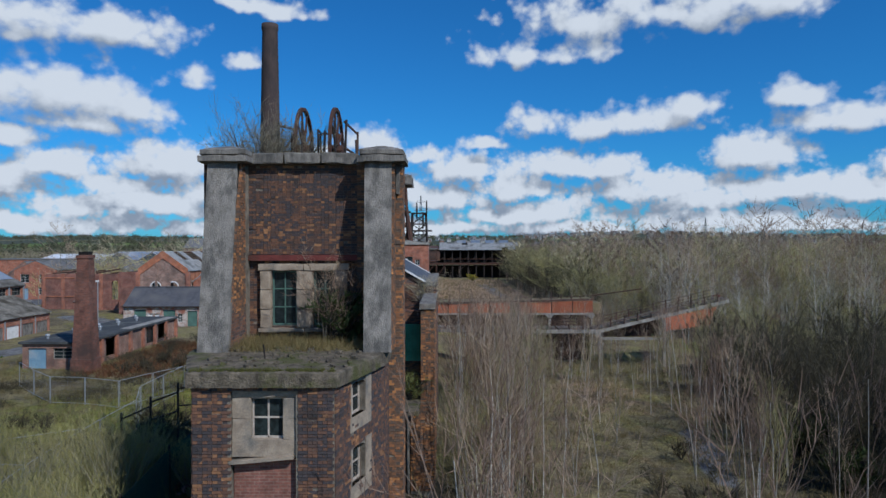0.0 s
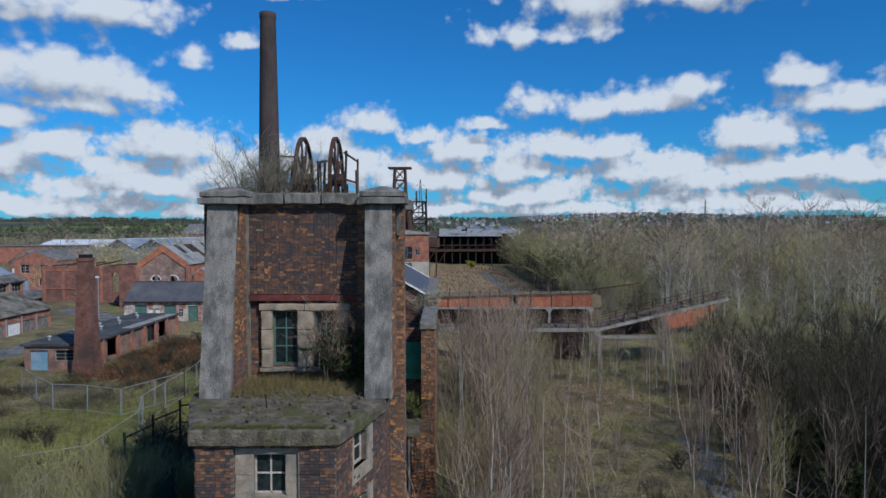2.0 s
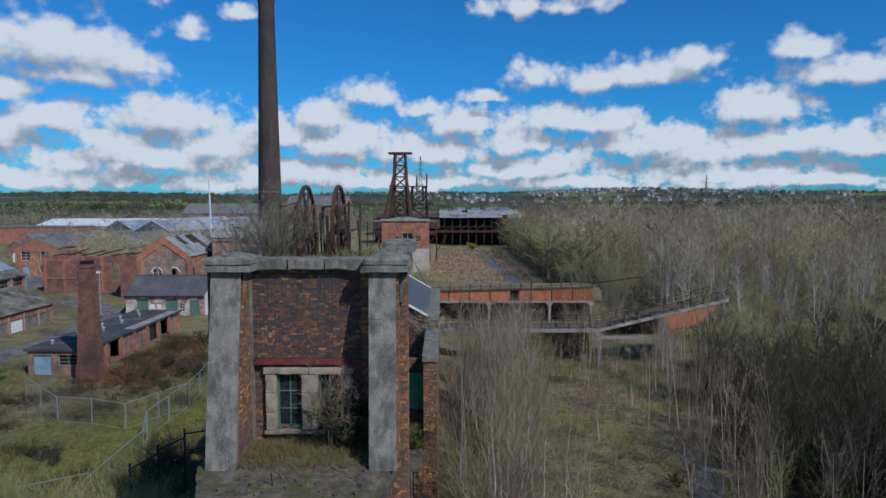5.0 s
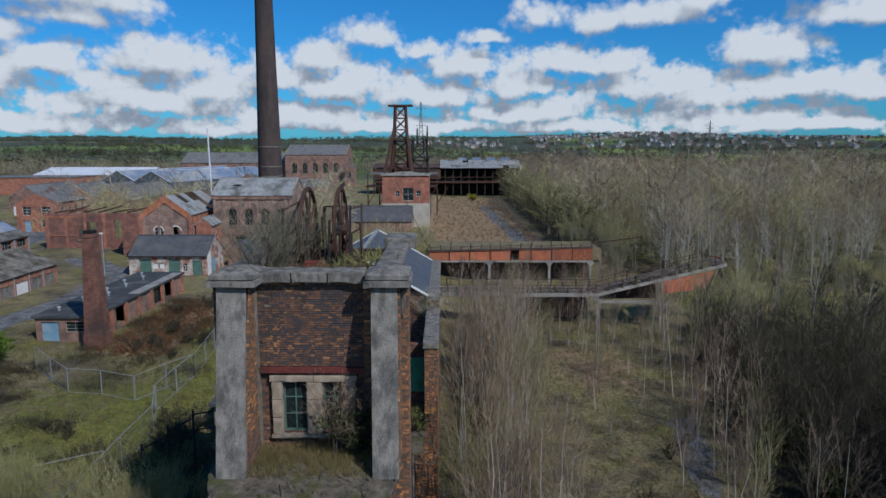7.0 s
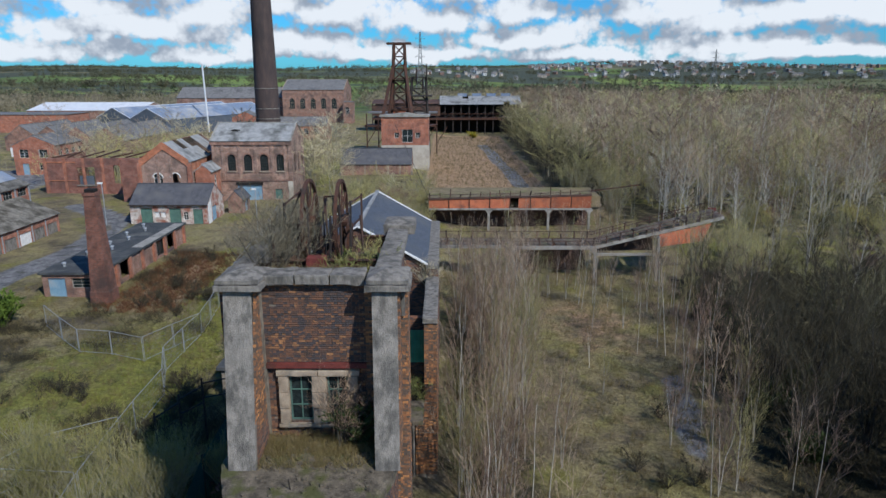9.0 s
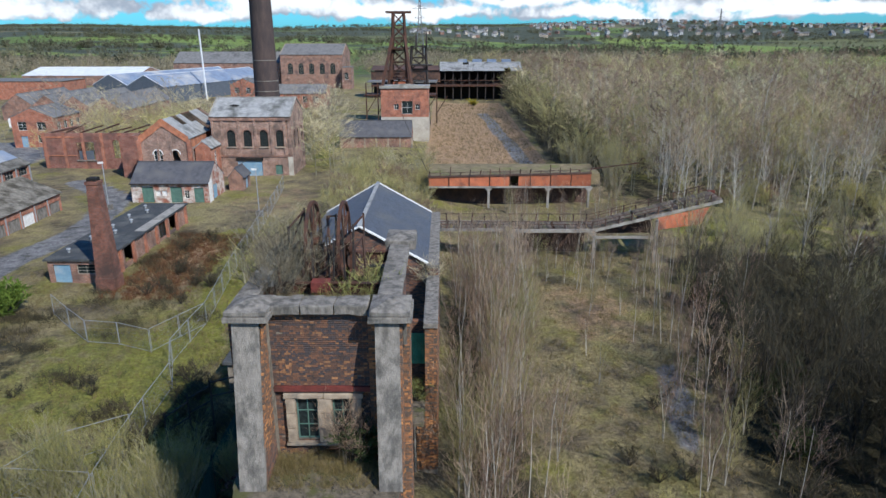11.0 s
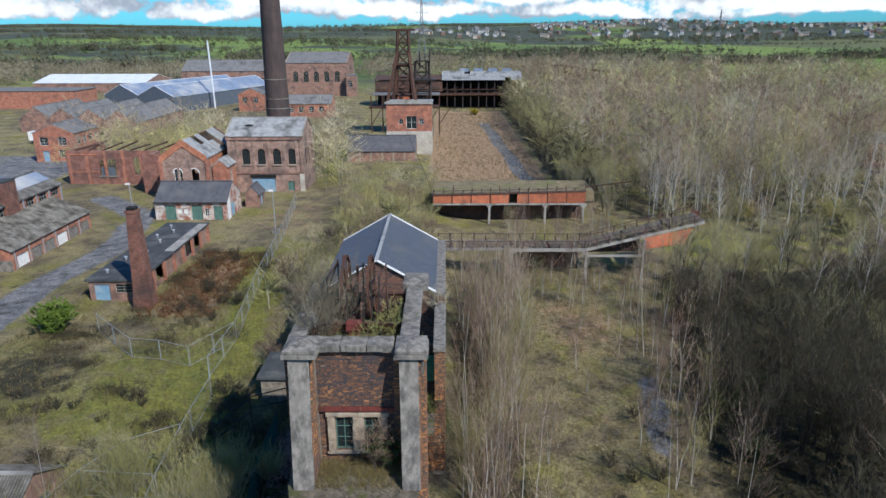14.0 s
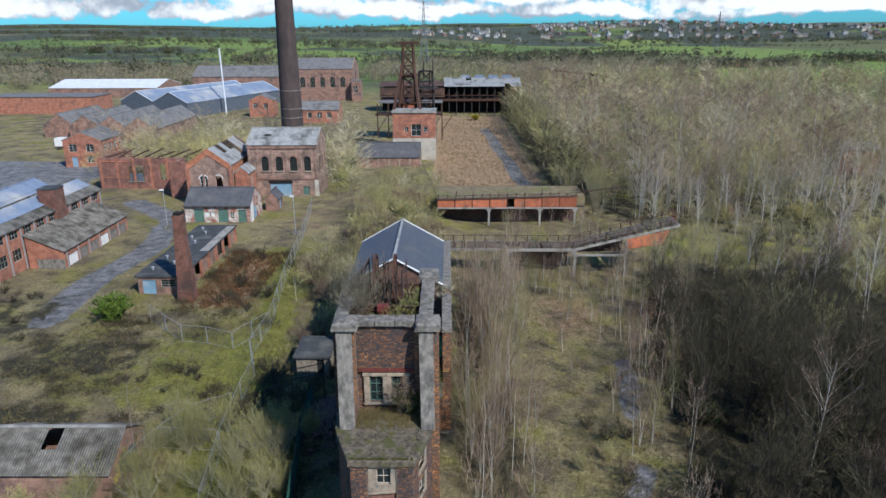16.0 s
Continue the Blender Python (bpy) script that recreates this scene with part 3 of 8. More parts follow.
def part(name, geo, material, parent, label="", smooth=False, bevel=0.0):
    """One mesh under a thing or under a part. Its verts are in world metres."""
    me = mesh_of(name, geo.v, geo.f, material)
    if bevel:
        bm = bmesh.new(); bm.from_mesh(me)
        bmesh.ops.bevel(bm, geom=bm.edges[:], offset=bevel, segments=1, affect="EDGES")
        bm.to_mesh(me); bm.free()
    if smooth:
        me.polygons.foreach_set("use_smooth", [True] * len(me.polygons))
    ob = new(name, me)
    if parent is not None:
        ob.parent = parent
        bpy.context.view_layer.update()
        ob.matrix_parent_inverse = parent.matrix_world.inverted()
    if label:
        ob["label"] = label
    return ob



def welded(geo):
    """Verts that meet become one, so that a part is one connected body."""
    seen, back, verts = {}, [], []
    for p in geo.v:
        key = (round(p[0], 3), round(p[1], 3), round(p[2], 3))
        if key not in seen:
            seen[key] = len(verts)
            verts.append(p)
        back.append(seen[key])
    faces = []
    for q in geo.f:
        r = []
        for i in q:
            if back[i] not in r:
                r.append(back[i])
        if len(r) > 2:
            faces.append(tuple(r))
    return verts, faces


def piece(name, geo, material, parent, label="", smooth=False):
    """As part(), without the update: for parents whose pose is known to be the identity."""
    v, f = welded(geo)
    me = mesh_of(name, v, f, material)
    if smooth:
        me.polygons.foreach_set("use_smooth", [True] * len(me.polygons))
    ob = new(name, me)
    ob.parent = parent
    if label:
        ob["label"] = label
    return ob


def wall_cells(geo, o, u, n, length, z0, z1, thick, openings=()):
    """An upright wall from o along u, its outer face at o and its depth along n; openings (u0, u1, za, zb, arch rise)."""
    o, u, n = Vector(o), Vector(u), Vector(n)
    us = sorted({0.0, length, *[v for q in openings for v in q[:2]]})
    zs = sorted({z0, z1, *[v for q in openings for v in q[2:4]]})

    def slab(a, b, c, d):
        low = [o + u * a, o + u * b, o + u * b + n * thick, o + u * a + n * thick]
        if (u.cross(n)).z < 0:
            low.reverse()
        geo.prism([Vector((p.x, p.y, c)) for p in low], [Vector((p.x, p.y, d)) for p in low])
    for a, b in zip(us, us[1:]):
        run = None
        for c, d in zip(zs, zs[1:]):
            hole = any(q[0] <= a + 1e-6 and q[1] >= b - 1e-6 and q[2] <= c + 1e-6 and q[3] >= d - 1e-6 for q in openings)
            if hole:
                if run:
                    slab(a, b, *run)
                run = None
            else:
                run = (run[0], d) if run else (c, d)
        if run:
            slab(a, b, *run)
    for q in openings:
        if len(q) > 4 and q[4] > 0:
            a, b, top, rise = q[0], q[1], q[3], q[4]
            mid, half = (a + b) / 2, (b - a) / 2
            for side in (-1, 1):
                arc = [(mid + side * half * math.cos(k * math.pi / 10), top - rise + rise * math.sin(k * math.pi / 10)) for k in range(6)]
                poly = arc + [(mid + side * half, top)]
                front = [o + u * x + Vector((0, 0, z)) - Vector((0, 0, o.z)) for x, z in poly]
                back = [p + n * thick for p in front]
                geo.prism(front, back)
    return geo


def window_in(o, u, n, q, parent, frame_mat="white_paint", bars=(2, 2), depth=0.12, glass="glass", sash=0.04):
    """A framed, barred window in an opening of a wall."""
    o, u, n = Vector(o), Vector(u), Vector(n)
    a, b, c, d = q[:4]

    def P(x, z, k):
        p = o + u * x + n * (depth + k)
        return Vector((p.x, p.y, z))
    w = sash * 1.4
    fr = Geo()
    for x0, x1, z0, z1 in ((a, a + w, c, d), (b - w, b, c, d), (a + w, b - w, c, c + w), (a + w, b - w, d - w, d)):
        fr.prism([P(x0, z0, 0), P(x1, z0, 0), P(x1, z0, w), P(x0, z0, w)], [P(x0, z1, 0), P(x1, z1, 0), P(x1, z1, w), P(x0, z1, w)])
    win = piece("window", fr, frame_mat, parent)
    for x in np.linspace(a, b, bars[0] + 1)[1:-1]:
        piece("glazing_bar", Geo().bar(P(x, c, 0.02), P(x, d, 0.02), sash, sash), frame_mat, win)
    for z in np.linspace(c, d, bars[1] + 1)[1:-1]:
        piece("glazing_bar", Geo().bar(P(a, z, 0.025), P(b, z, 0.025), sash, sash), frame_mat, win)
    gl = Geo()
    gl.prism([P(a, c, 0.03), P(b, c, 0.03), P(b, c, 0.04), P(a, c, 0.04)], [P(a, d, 0.03), P(b, d, 0.03), P(b, d, 0.04), P(a, d, 0.04)])
    piece("pane", gl, glass, win)
    return win


def slope(geo, a, b, c, d, thick=0.15):
    """A roof plate with corners a, b (eaves), c, d (ridge side), thickened downwards."""
    q = [Vector(p) for p in (a, b, c, d)]
    low = [p - Vector((0, 0, thick)) for p in q]
    geo.prism(low, q)
    return geo


def gable_house(name, label, x0, x1, y0, y1, zg, ze, zr, along, wall, roof, category="building", group="", front=(), side=(), front_frame="white_paint", over=0.25, bars=(2, 3), glass="glass", thick=0.35, verge=None, kind="", rear=(), left=()):
    """A brick building with a pitched roof, its ridge along x or y, real openings in the walls, and windows in them."""
    e = empty(name, 0, 0, 0, label, category, group, kind)
    t = thick
    faces = {"front": ((x0, y0, 0), (1, 0, 0), (0, 1, 0), x1 - x0, front), "side": ((x1, y0 + t, 0), (0, 1, 0), (-1, 0, 0), y1 - y0 - 2 * t, side),
             "back": ((x0, y1, 0), (1, 0, 0), (0, -1, 0), x1 - x0, rear), "other": ((x0, y0 + t, 0), (0, 1, 0), (1, 0, 0), y1 - y0 - 2 * t, left)}
    for key, (o, u, n, length, ops) in faces.items():
        g = wall_cells(Geo(), o, u, n, length, zg - 0.5, ze, t, [q[:5] for q in ops])
        if (along == "x") == (key in ("side", "other")) and zr > ze:
            oo, uu, nn = Vector(o), Vector(u), Vector(n)
            ext = t if key in ("side", "other") else 0.0
            a, b = oo - uu * ext, oo + uu * (length + ext)
            mid = (a + b) / 2
            tri = [Vector((a.x, a.y, ze)), Vector((b.x, b.y, ze)), Vector((mid.x, mid.y, zr))]
            g.prism(tri, [p + nn * t for p in tri])
        w = piece("wall", g, wall, e)
        for q in ops:
            if len(q) > 5 and q[5] == "dark":
                continue
            if len(q) > 5 and q[5] in M:
                o2, u2, n2 = Vector(o), Vector(u), Vector(n)
                p = [o2 + u2 * q[0] + n2 * 0.15, o2 + u2 * q[1] + n2 * 0.15, o2 + u2 * q[1] + n2 * 0.2, o2 + u2 * q[0] + n2 * 0.2]
                piece("door", Geo().prism([Vector((v.x, v.y, q[2])) for v in p], [Vector((v.x, v.y, q[3])) for v in p]), q[5], e)
            else:
                window_in(o, u, n, q, e, front_frame, bars, 0.15, glass)
    v = over
    if roof is None:
        return e
    if zr > ze:
        if along == "x":
            k = (zr - ze) / ((y1 - y0) / 2)
            ym = (y0 + y1) / 2
            for s in (-1, 1):
                ye = y0 - v if s < 0 else y1 + v
                slope_g = slope(Geo(), (x0 - 0.02, ye, ze - v * k + 0.16), (x1 + 0.02, ye, ze - v * k + 0.16), (x1 + 0.02, ym, zr + 0.16), (x0 - 0.02, ym, zr + 0.16))
                piece("roof_slope", slope_g, roof, e)
            piece("ridge_cap", Geo().bar((x0, ym, zr + 0.18), (x1, ym, zr + 0.18), 0.3, 0.12), verge or roof, e)
            if verge:
                for xx2 in (x0, x1):
                    for s in (-1, 1):
                        piece("verge", Geo().bar((xx2, ym + s * ((y1 - y0) / 2 + v), ze - v * k + 0.2), (xx2, ym, zr + 0.2), 0.28, 0.14), verge, e)
        else:
            k = (zr - ze) / ((x1 - x0) / 2)
            xm = (x0 + x1) / 2
            for s in (-1, 1):
                xe = x0 - v if s < 0 else x1 + v
                piece("roof_slope", slope(Geo(), (xe, y0 - 0.02, ze - v * k + 0.16), (xe, y1 + 0.02, ze - v * k + 0.16), (xm, y1 + 0.02, zr + 0.16), (xm, y0 - 0.02, zr + 0.16)), roof, e)
            piece("ridge_cap", Geo().bar((xm, y0, zr + 0.18), (xm, y1, zr + 0.18), 0.3, 0.12), verge or roof, e)
            if verge:
                for yy2 in (y0, y1):
                    for s in (-1, 1):
                        piece("verge", Geo().bar((xm + s * ((x1 - x0) / 2 + v), yy2, ze - v * k + 0.2), (xm, yy2, zr + 0.2), 0.28, 0.14), verge, e)
    else:
        piece("roof_slope", Geo().box(x0 - v, x1 + v, y0 - v, y1 + v, ze + 0.003, ze + 0.2), roof, e)
    return e


# ---- ground ----


def ss(a, b, v):
    q = np.clip((v - a) / (b - a), 0, 1)
    return q * q * (3 - 2 * q)


def ground_z(x, y):
    """Height of the land: a level works yard, lower in the birch wood, rising to fields and ridges."""
    x, y = np.asarray(x, float), np.asarray(y, float)
    near = (1.6 + 0.4 * ss(20, 60, y)) * (1 - ss(-8, 4, x)) + (1.0 * ss(102, 115, y)) * ss(-8, 4, x)
    near = near + 0.12 * np.sin(x * 0.31 + 1.3 * np.sin(y * 0.17)) * np.cos(y * 0.27 + x * 0.05) * (1 - ss(250, 320, y))
    d = np.hypot(x, y)
    az = np.degrees(np.arctan2(x, np.maximum(y, 1)))
    left = 9 * ss(480, 1000, d) + 27 * ss(900, 2050, d)
    right = 3 * ss(400, 900, d) + 34 * ss(1150, 2050, d) + 10 * np.exp(-((az - 16) / 7) ** 2) * ss(1300, 2000, d)
    k = ss(-4, 9, az)
    far = left * (1 - k) + right * k
    far = far + ss(700, 2000, d) * (3.5 * np.sin(x / 260 + 0.7) * np.cos(y / 340) + 2.5 * np.sin(x / 130 + y / 210))
    far = far + 26 * ss(2600, 4000, d) * (0.6 + 0.4 * np.sin(az * 0.21 + 1.0))
    return near + far * ss(300, 600, d)


def seg_dist(x, y, pts):
    best = np.full(np.shape(x), 1e9)
    for (ax, ay), (bx, by) in zip(pts, pts[1:]):
        t = np.clip(((x - ax) * (bx - ax) + (y - ay) * (by - ay)) / ((bx - ax) ** 2 + (by - ay) ** 2), 0, 1)
        best = np.minimum(best, np.hypot(x - ax - t * (bx - ax), y - ay - t * (by - ay)))
    return best


def box_in(x, y, x0, x1, y0, y1, soft=2.0):
    return ss(x0 - soft, x0 + soft, x) * ss(-x1 - soft, -x1 + soft, -x) * ss(y0 - soft, y0 + soft, y) * ss(-y1 - soft, -y1 + soft, -y)


def spread(a, b, step, out):
    """Even steps from a to b, then ever longer ones to the far ends."""
    mid = list(np.arange(a, b + 0.01, step))
    hi, lo, s = [b], [a], step
    while hi[-1] < out:
        s *= 1.13
        hi.append(hi[-1] + s); lo.append(lo[-1] - s)
    return np.array(lo[:0:-1] + mid + hi[1:])


gx, gy = spread(-126, 102, 1.65, 4300), spread(-30, 250, 1.65, 4500)
GX, GY = np.meshgrid(gx, gy)
GZ = ground_z(GX, GY)
nx, ny = len(gx), len(gy)
ground_me = bpy.data.meshes.new("ground")
idx = np.arange(nx * ny).reshape(ny, nx)
quads = np.stack([idx[:-1, :-1], idx[:-1, 1:], idx[1:, 1:], idx[1:, :-1]], -1).reshape(-1, 4)
ground_me.from_pydata(np.stack([GX, GY, GZ], -1).reshape(-1, 3), [], quads)
ground_me.materials.append(M["ground"])
x, y = GX.ravel(), GY.ravel()
d = np.hypot(x, y)
lush = 0.75 * np.exp(-(seg_dist(x, y, [(-26, 78), (-21, 62), (-20, 48), (-19, 30), (-17, 15)]) / 3.5) ** 2)
lush = np.maximum(lush, 0.6 * box_in(x, y, -33, -17, 34, 53, 5))
lush = np.maximum(lush, 0.7 * box_in(x, y, 36, 60, 78, 97, 4) * 0.62)
lush = np.maximum(lush, 0.42 * np.exp(-(seg_dist(x, y, [(9, 12), (10.5, 40), (11, 54)]) / 2.0) ** 2))
lush = np.maximum(lush, 0.8 * np.exp(-(np.hypot(x - 36, y - 86) / 8) ** 2))
lush = np.maximum(lush, 0.7 * np.exp(-(seg_dist(x, y, [(-24, 130), (-26, 180)]) / 2.5) ** 2))
tar = 1.0 * np.exp(-(seg_dist(x, y, [(-46, 54), (-47, 66), (-45, 80), (-48, 96), (-60, 108)]) / 2.3) ** 4)
tar = np.maximum(tar, box_in(x, y, -140, -78, 100, 150, 4))
tar = np.maximum(tar, np.exp(-(seg_dist(x, y, [(12, 212), (16, 126)]) / 1.7) ** 4))
tar = np.maximum(tar, 0.8 * np.exp(-(seg_dist(x, y, [(15.2, 30), (13.4, 27), (13.0, 18)]) / 1.0) ** 4))
tar = np.maximum(tar, 0.8 * np.exp(-(seg_dist(x, y, [(17.2, 47), (16.6, 41), (15.6, 37)]) / 1.1) ** 4))
fern = 0.9 * box_in(x, y, -4, 20, 122, 245, 1.5)
fern = np.maximum(fern, 0.75 * box_in(x, y, -31, -25, 57, 76, 3))
fern = np.maximum(fern, 0.5 * box_in(x, y, 8, 20, 50, 68, 5))
fern = np.maximum(fern, 0.42 * box_in(x, y, -34, -18, 84, 106, 5))
fern = np.maximum(fern, 0.36 * box_in(x, y, 8, 15, 14, 52, 3))
nearness = 1 - ss(330, 480, d - 60 * np.sin(np.arctan2(x, y) * 7))
# Weights of leaf mould plus painted shade: under trees, in the near corners.
shade_litter = box_in(x, y, 17, 60, -20, 76, 3) * ss(-3, 3, x - (17.5 + np.maximum(0, y - 30) * 0.2))
shade_litter = np.maximum(shade_litter, 0.8 * box_in(x, y, 21, 30, 118, 245, 3))
shade_litter = np.maximum(shade_litter, 0.9 * box_in(x, y, -60, -24, -10, 36, 6))
shade_litter = np.maximum(shade_litter, 0.3 * box_in(x, y, -70, -20, 30, 110, 8))
shade_litter = np.maximum(shade_litter, 0.62 * box_in(x, y, -46, -28, 40, 50, 4))
shade_litter = np.maximum(shade_litter, 0.5 * box_in(x, y, -66, -44, 44, 62, 5))
shade_litter = np.maximum(shade_litter, 0.5 * box_in(x, y, -19, -8, 12, 48, 3))
shade_litter = np.maximum(shade_litter, 0.6 * box_in(x, y, -0.5, 6, 5, 66, 2))
shade_litter = np.maximum(shade_litter, 0.3 * box_in(x, y, 6, 18, 0, 36, 4))
shade_litter = np.maximum(shade_litter, 0.6 * box_in(x, y, 0, 22, -20, 26, 5))
shade_litter = np.maximum(shade_litter, 0.5 * box_in(x, y, 24, 110, 98, 330, 6))
shade_litter = shade_litter * (1 - 0.55 * box_in(x, y, -32, -16, 31, 54, 4))
zone2 = ground_me.color_attributes.new("shade_litter", "FLOAT_COLOR", "POINT")
zone2.data.foreach_set("color", np.stack([shade_litter, shade_litter, shade_litter, np.ones_like(shade_litter)], -1).ravel())
woods = 0.42 + 0.28 * ss(1150, 1500, d) - 0.3 * box_in(x, y, 60, 900, 430, 1150, 40)
zone3 = ground_me.color_attributes.new("woods", "FLOAT_COLOR", "POINT")
zone3.data.foreach_set("color", np.stack([woods, woods, woods, np.ones_like(woods)], -1).ravel())
zone = ground_me.color_attributes.new("zone", "FLOAT_COLOR", "POINT")
zone.data.foreach_set("color", np.stack([lush, tar, fern, nearness], -1).ravel())
ground_me.polygons.foreach_set("use_smooth", [True] * len(ground_me.polygons))
tagged(new("ground", ground_me), "rough overgrown colliery ground with moss, mud and far green fields", "ground", kind="structure")


def gz(x, y):
    return float(ground_z(x, y))
# ---- the derelict winding tower ----


def brick_mat(name, lift):
    """Single bricks: blue-black, brown and orange, told apart one by one, with soot and lime in patches."""
    m, t, b = base_mat(name, 0.9)
    g = nd(t, "ShaderNodeNewGeometry")
    s = nd(t, "ShaderNodeMath", operation="ADD"); t.links.new(g.outputs["Random Per Island"], s.inputs[0]); t.links.new(nd(t, "ShaderNodeObjectInfo").outputs["Random"], s.inputs[1])
    fr = nd(t, "ShaderNodeMath", operation="FRACT"); t.links.new(s.outputs[0], fr.inputs[0])
    big = noise_fac(t, g.outputs["Position"], 0.8, 0.3, 0.7, 3)
    k = nd(t, "ShaderNodeMath", operation="MULTIPLY_ADD"); k.inputs[1].default_value = 0.35; t.links.new(big, k.inputs[0]); t.links.new(fr.outputs[0], k.inputs[2])
    r = nd(t, "ShaderNodeValToRGB")
    cr = r.color_ramp
    cr.interpolation = "CONSTANT"
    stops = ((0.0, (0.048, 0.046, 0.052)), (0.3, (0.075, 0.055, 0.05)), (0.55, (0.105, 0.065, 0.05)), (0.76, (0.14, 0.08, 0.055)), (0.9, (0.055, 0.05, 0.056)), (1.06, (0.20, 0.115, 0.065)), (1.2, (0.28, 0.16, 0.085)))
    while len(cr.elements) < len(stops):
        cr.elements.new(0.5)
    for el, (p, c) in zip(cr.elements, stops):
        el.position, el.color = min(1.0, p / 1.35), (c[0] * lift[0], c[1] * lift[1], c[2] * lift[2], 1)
    d = nd(t, "ShaderNodeMath", operation="DIVIDE"); d.inputs[1].default_value = 1.35; t.links.new(k.outputs[0], d.inputs[0]); t.links.new(d.outputs[0], r.inputs[0])
    col = mixc(t, 0.6, r.outputs[0], mixc(t, noise_fac(t, g.outputs["Position"], 14, 0.25, 0.75), (0.5, 0.5, 0.5), (1.5, 1.5, 1.5)), "MULTIPLY")
    col = mixc(t, noise_fac(t, g.outputs["Position"], 1.3, 0.56, 0.8), col, (0.035, 0.032, 0.03))
    t.links.new(col, b.inputs["Base Color"])
    bp = nd(t, "ShaderNodeBump"); bp.inputs["Strength"].default_value, bp.inputs["Distance"].default_value = 0.5, 0.01
    t.links.new(noise_fac(t, g.outputs["Position"], 40, 0.2, 0.8), bp.inputs["Height"]); t.links.new(bp.outputs[0], b.inputs["Normal"])
    return m


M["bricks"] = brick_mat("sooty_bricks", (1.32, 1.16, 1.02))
# Brighter copy of the same bricks: sunlight painted in for the right-hand faces.
M["bricks_sunlit"] = brick_mat("sunlit_orange_bricks", (2.2, 1.75, 1.2))
CORNERS = np.array([(0, 0, 0), (1, 0, 0), (1, 1, 0), (0, 1, 0), (0, 0, 1), (1, 0, 1), (1, 1, 1), (0, 1, 1)], float)
BOX_F = np.array([(3, 2, 1, 0), (4, 5, 6, 7), (0, 1, 5, 4), (1, 2, 6, 5), (2, 3, 7, 6), (3, 0, 4, 7)])
BRICK_MESHES = {}


def lay_bricks(parent, o, u, n, z0, z1, span, openings=(), single=0, proud=0.03, name="brickwork", material="bricks"):
    """Courses of bricks on a face from o along u, standing out along n. span(z) gives the run. The topmost are objects of their own."""
    o, u, n = np.array(o, float), np.array(u, float), np.array(n, float)
    rows, made, k = [], 0, 0
    z = z1 - 0.083
    while z > z0 - 0.01:
        a, b = span(z + 0.04)
        x = a
        ln = 0.24 if k % 2 else 0.125
        if k % 2 == 0:
            x += 0.0
        while x < b - 0.05:
            w = min(ln, b - x)
            if not any(q[0] < x + w - 0.02 and q[1] > x + 0.02 and q[2] < z + 0.06 and q[3] > z + 0.02 for q in openings) and rng.random() > 0.006:
                rows.append((x + 0.005, w - 0.010, z + 0.005, proud + rng.uniform(-0.010, 0.006) - (0.02 if rng.random() < 0.05 else 0)))
            x += w
        z -= 0.083
        k += 1
    flip = np.cross(u, n)[2] > 0
    rest = []
    for i, (x, w, zz, out) in enumerate(rows):
        if made < single and i < single:
            key = (round(w, 2), flip)
            if key not in BRICK_MESHES:
                q = CORNERS.copy()
                q[:, 0] *= w; q[:, 1] *= 0.09; q[:, 2] *= 0.073
                BRICK_MESHES[key] = mesh_of("brick", [tuple(p) for p in q], [tuple(f) for f in BOX_F], "bricks")
            ob = new("brick", BRICK_MESHES[key])
            ob.parent = parent
            ang = math.degrees(math.atan2(u[1], u[0]))
            p = o + u * x + n * out
            ob.matrix_basis = pose(p[0], p[1], zz, 0, 0, ang)
            made += 1
        else:
            rest.append((x, w, zz, out))
    if rest:
        R = np.array(rest)
        side = -n
        V = o + CORNERS[None, :, 0:1] * R[:, None, 1:2] * u + R[:, None, 0:1] * u + (R[:, None, 3:4] * n) + CORNERS[None, :, 1:2] * 0.09 * side
        V[:, :, 2] = R[:, None, 2] + CORNERS[None, :, 2] * 0.073
        F = (BOX_F[None] + 8 * np.arange(len(R))[:, None, None]).reshape(-1, 4)
        me = bpy.data.meshes.new(name)
        me.from_pydata(V.reshape(-1, 3), [], F)
        me.materials.append(M[material])
        ob = tagged(new(name, me), kind="stuff")
        ob.parent = parent


tower = empty("winding_tower", label="derelict dark brick winding tower with concrete buttress strips", category="tower")
PL, PR = -6.37, -2.75
wins = [(-5.62, -4.80, 10.62, 12.42), (-4.25, -3.50, 10.62, 12.42)]
piece("wall", wall_cells(Geo(), (PL, 22.03, 0), (1, 0, 0), (0, 1, 0), PR - PL, 12.95, 15.9, 0.45), "mortar", tower)
piece("wall", wall_cells(Geo(), (PL, 22.13, 0), (1, 0, 0), (0, 1, 0), PR - PL, 1.0, 12.75, 0.45, [(a - PL, b - PL, c, d, 0) for a, b, c, d in wins]), "mortar", tower)
piece("lintel_beam", Geo().box(PL, PR, 21.90, 22.4, 12.755, 12.945), "red_steel", tower, "flat steel lintel in faded red paint")
for x0, x1 in ((-7.70, PL), (PR, -1.27)):
    piece("pier", Geo().box(x0, x1, 21.63, 22.6, 1.0, 15.9), "mortar", tower)
piece("wall", Geo().box(-2.40, -1.95, 22.6, 31.0, 1.0, 15.9), "brick_tower", tower)
piece("wall", Geo().box(-7.70, -7.20, 22.6, 31.0, 1.0, 15.6), "brick_tower", tower)
piece("wall", Geo().box(-7.20, -2.40, 30.5, 31.0, 1.0, 14.6), "brick_tower", tower)
# leaning brick fins with concrete strips on their fronts
FINS = ((-7.22, -6.30, -7.45, -6.50), (-2.32, -1.50, -2.46, -1.60))


def fin_y(z):
    return 21.25 - (15.88 - z) / 5.78 * 1.62


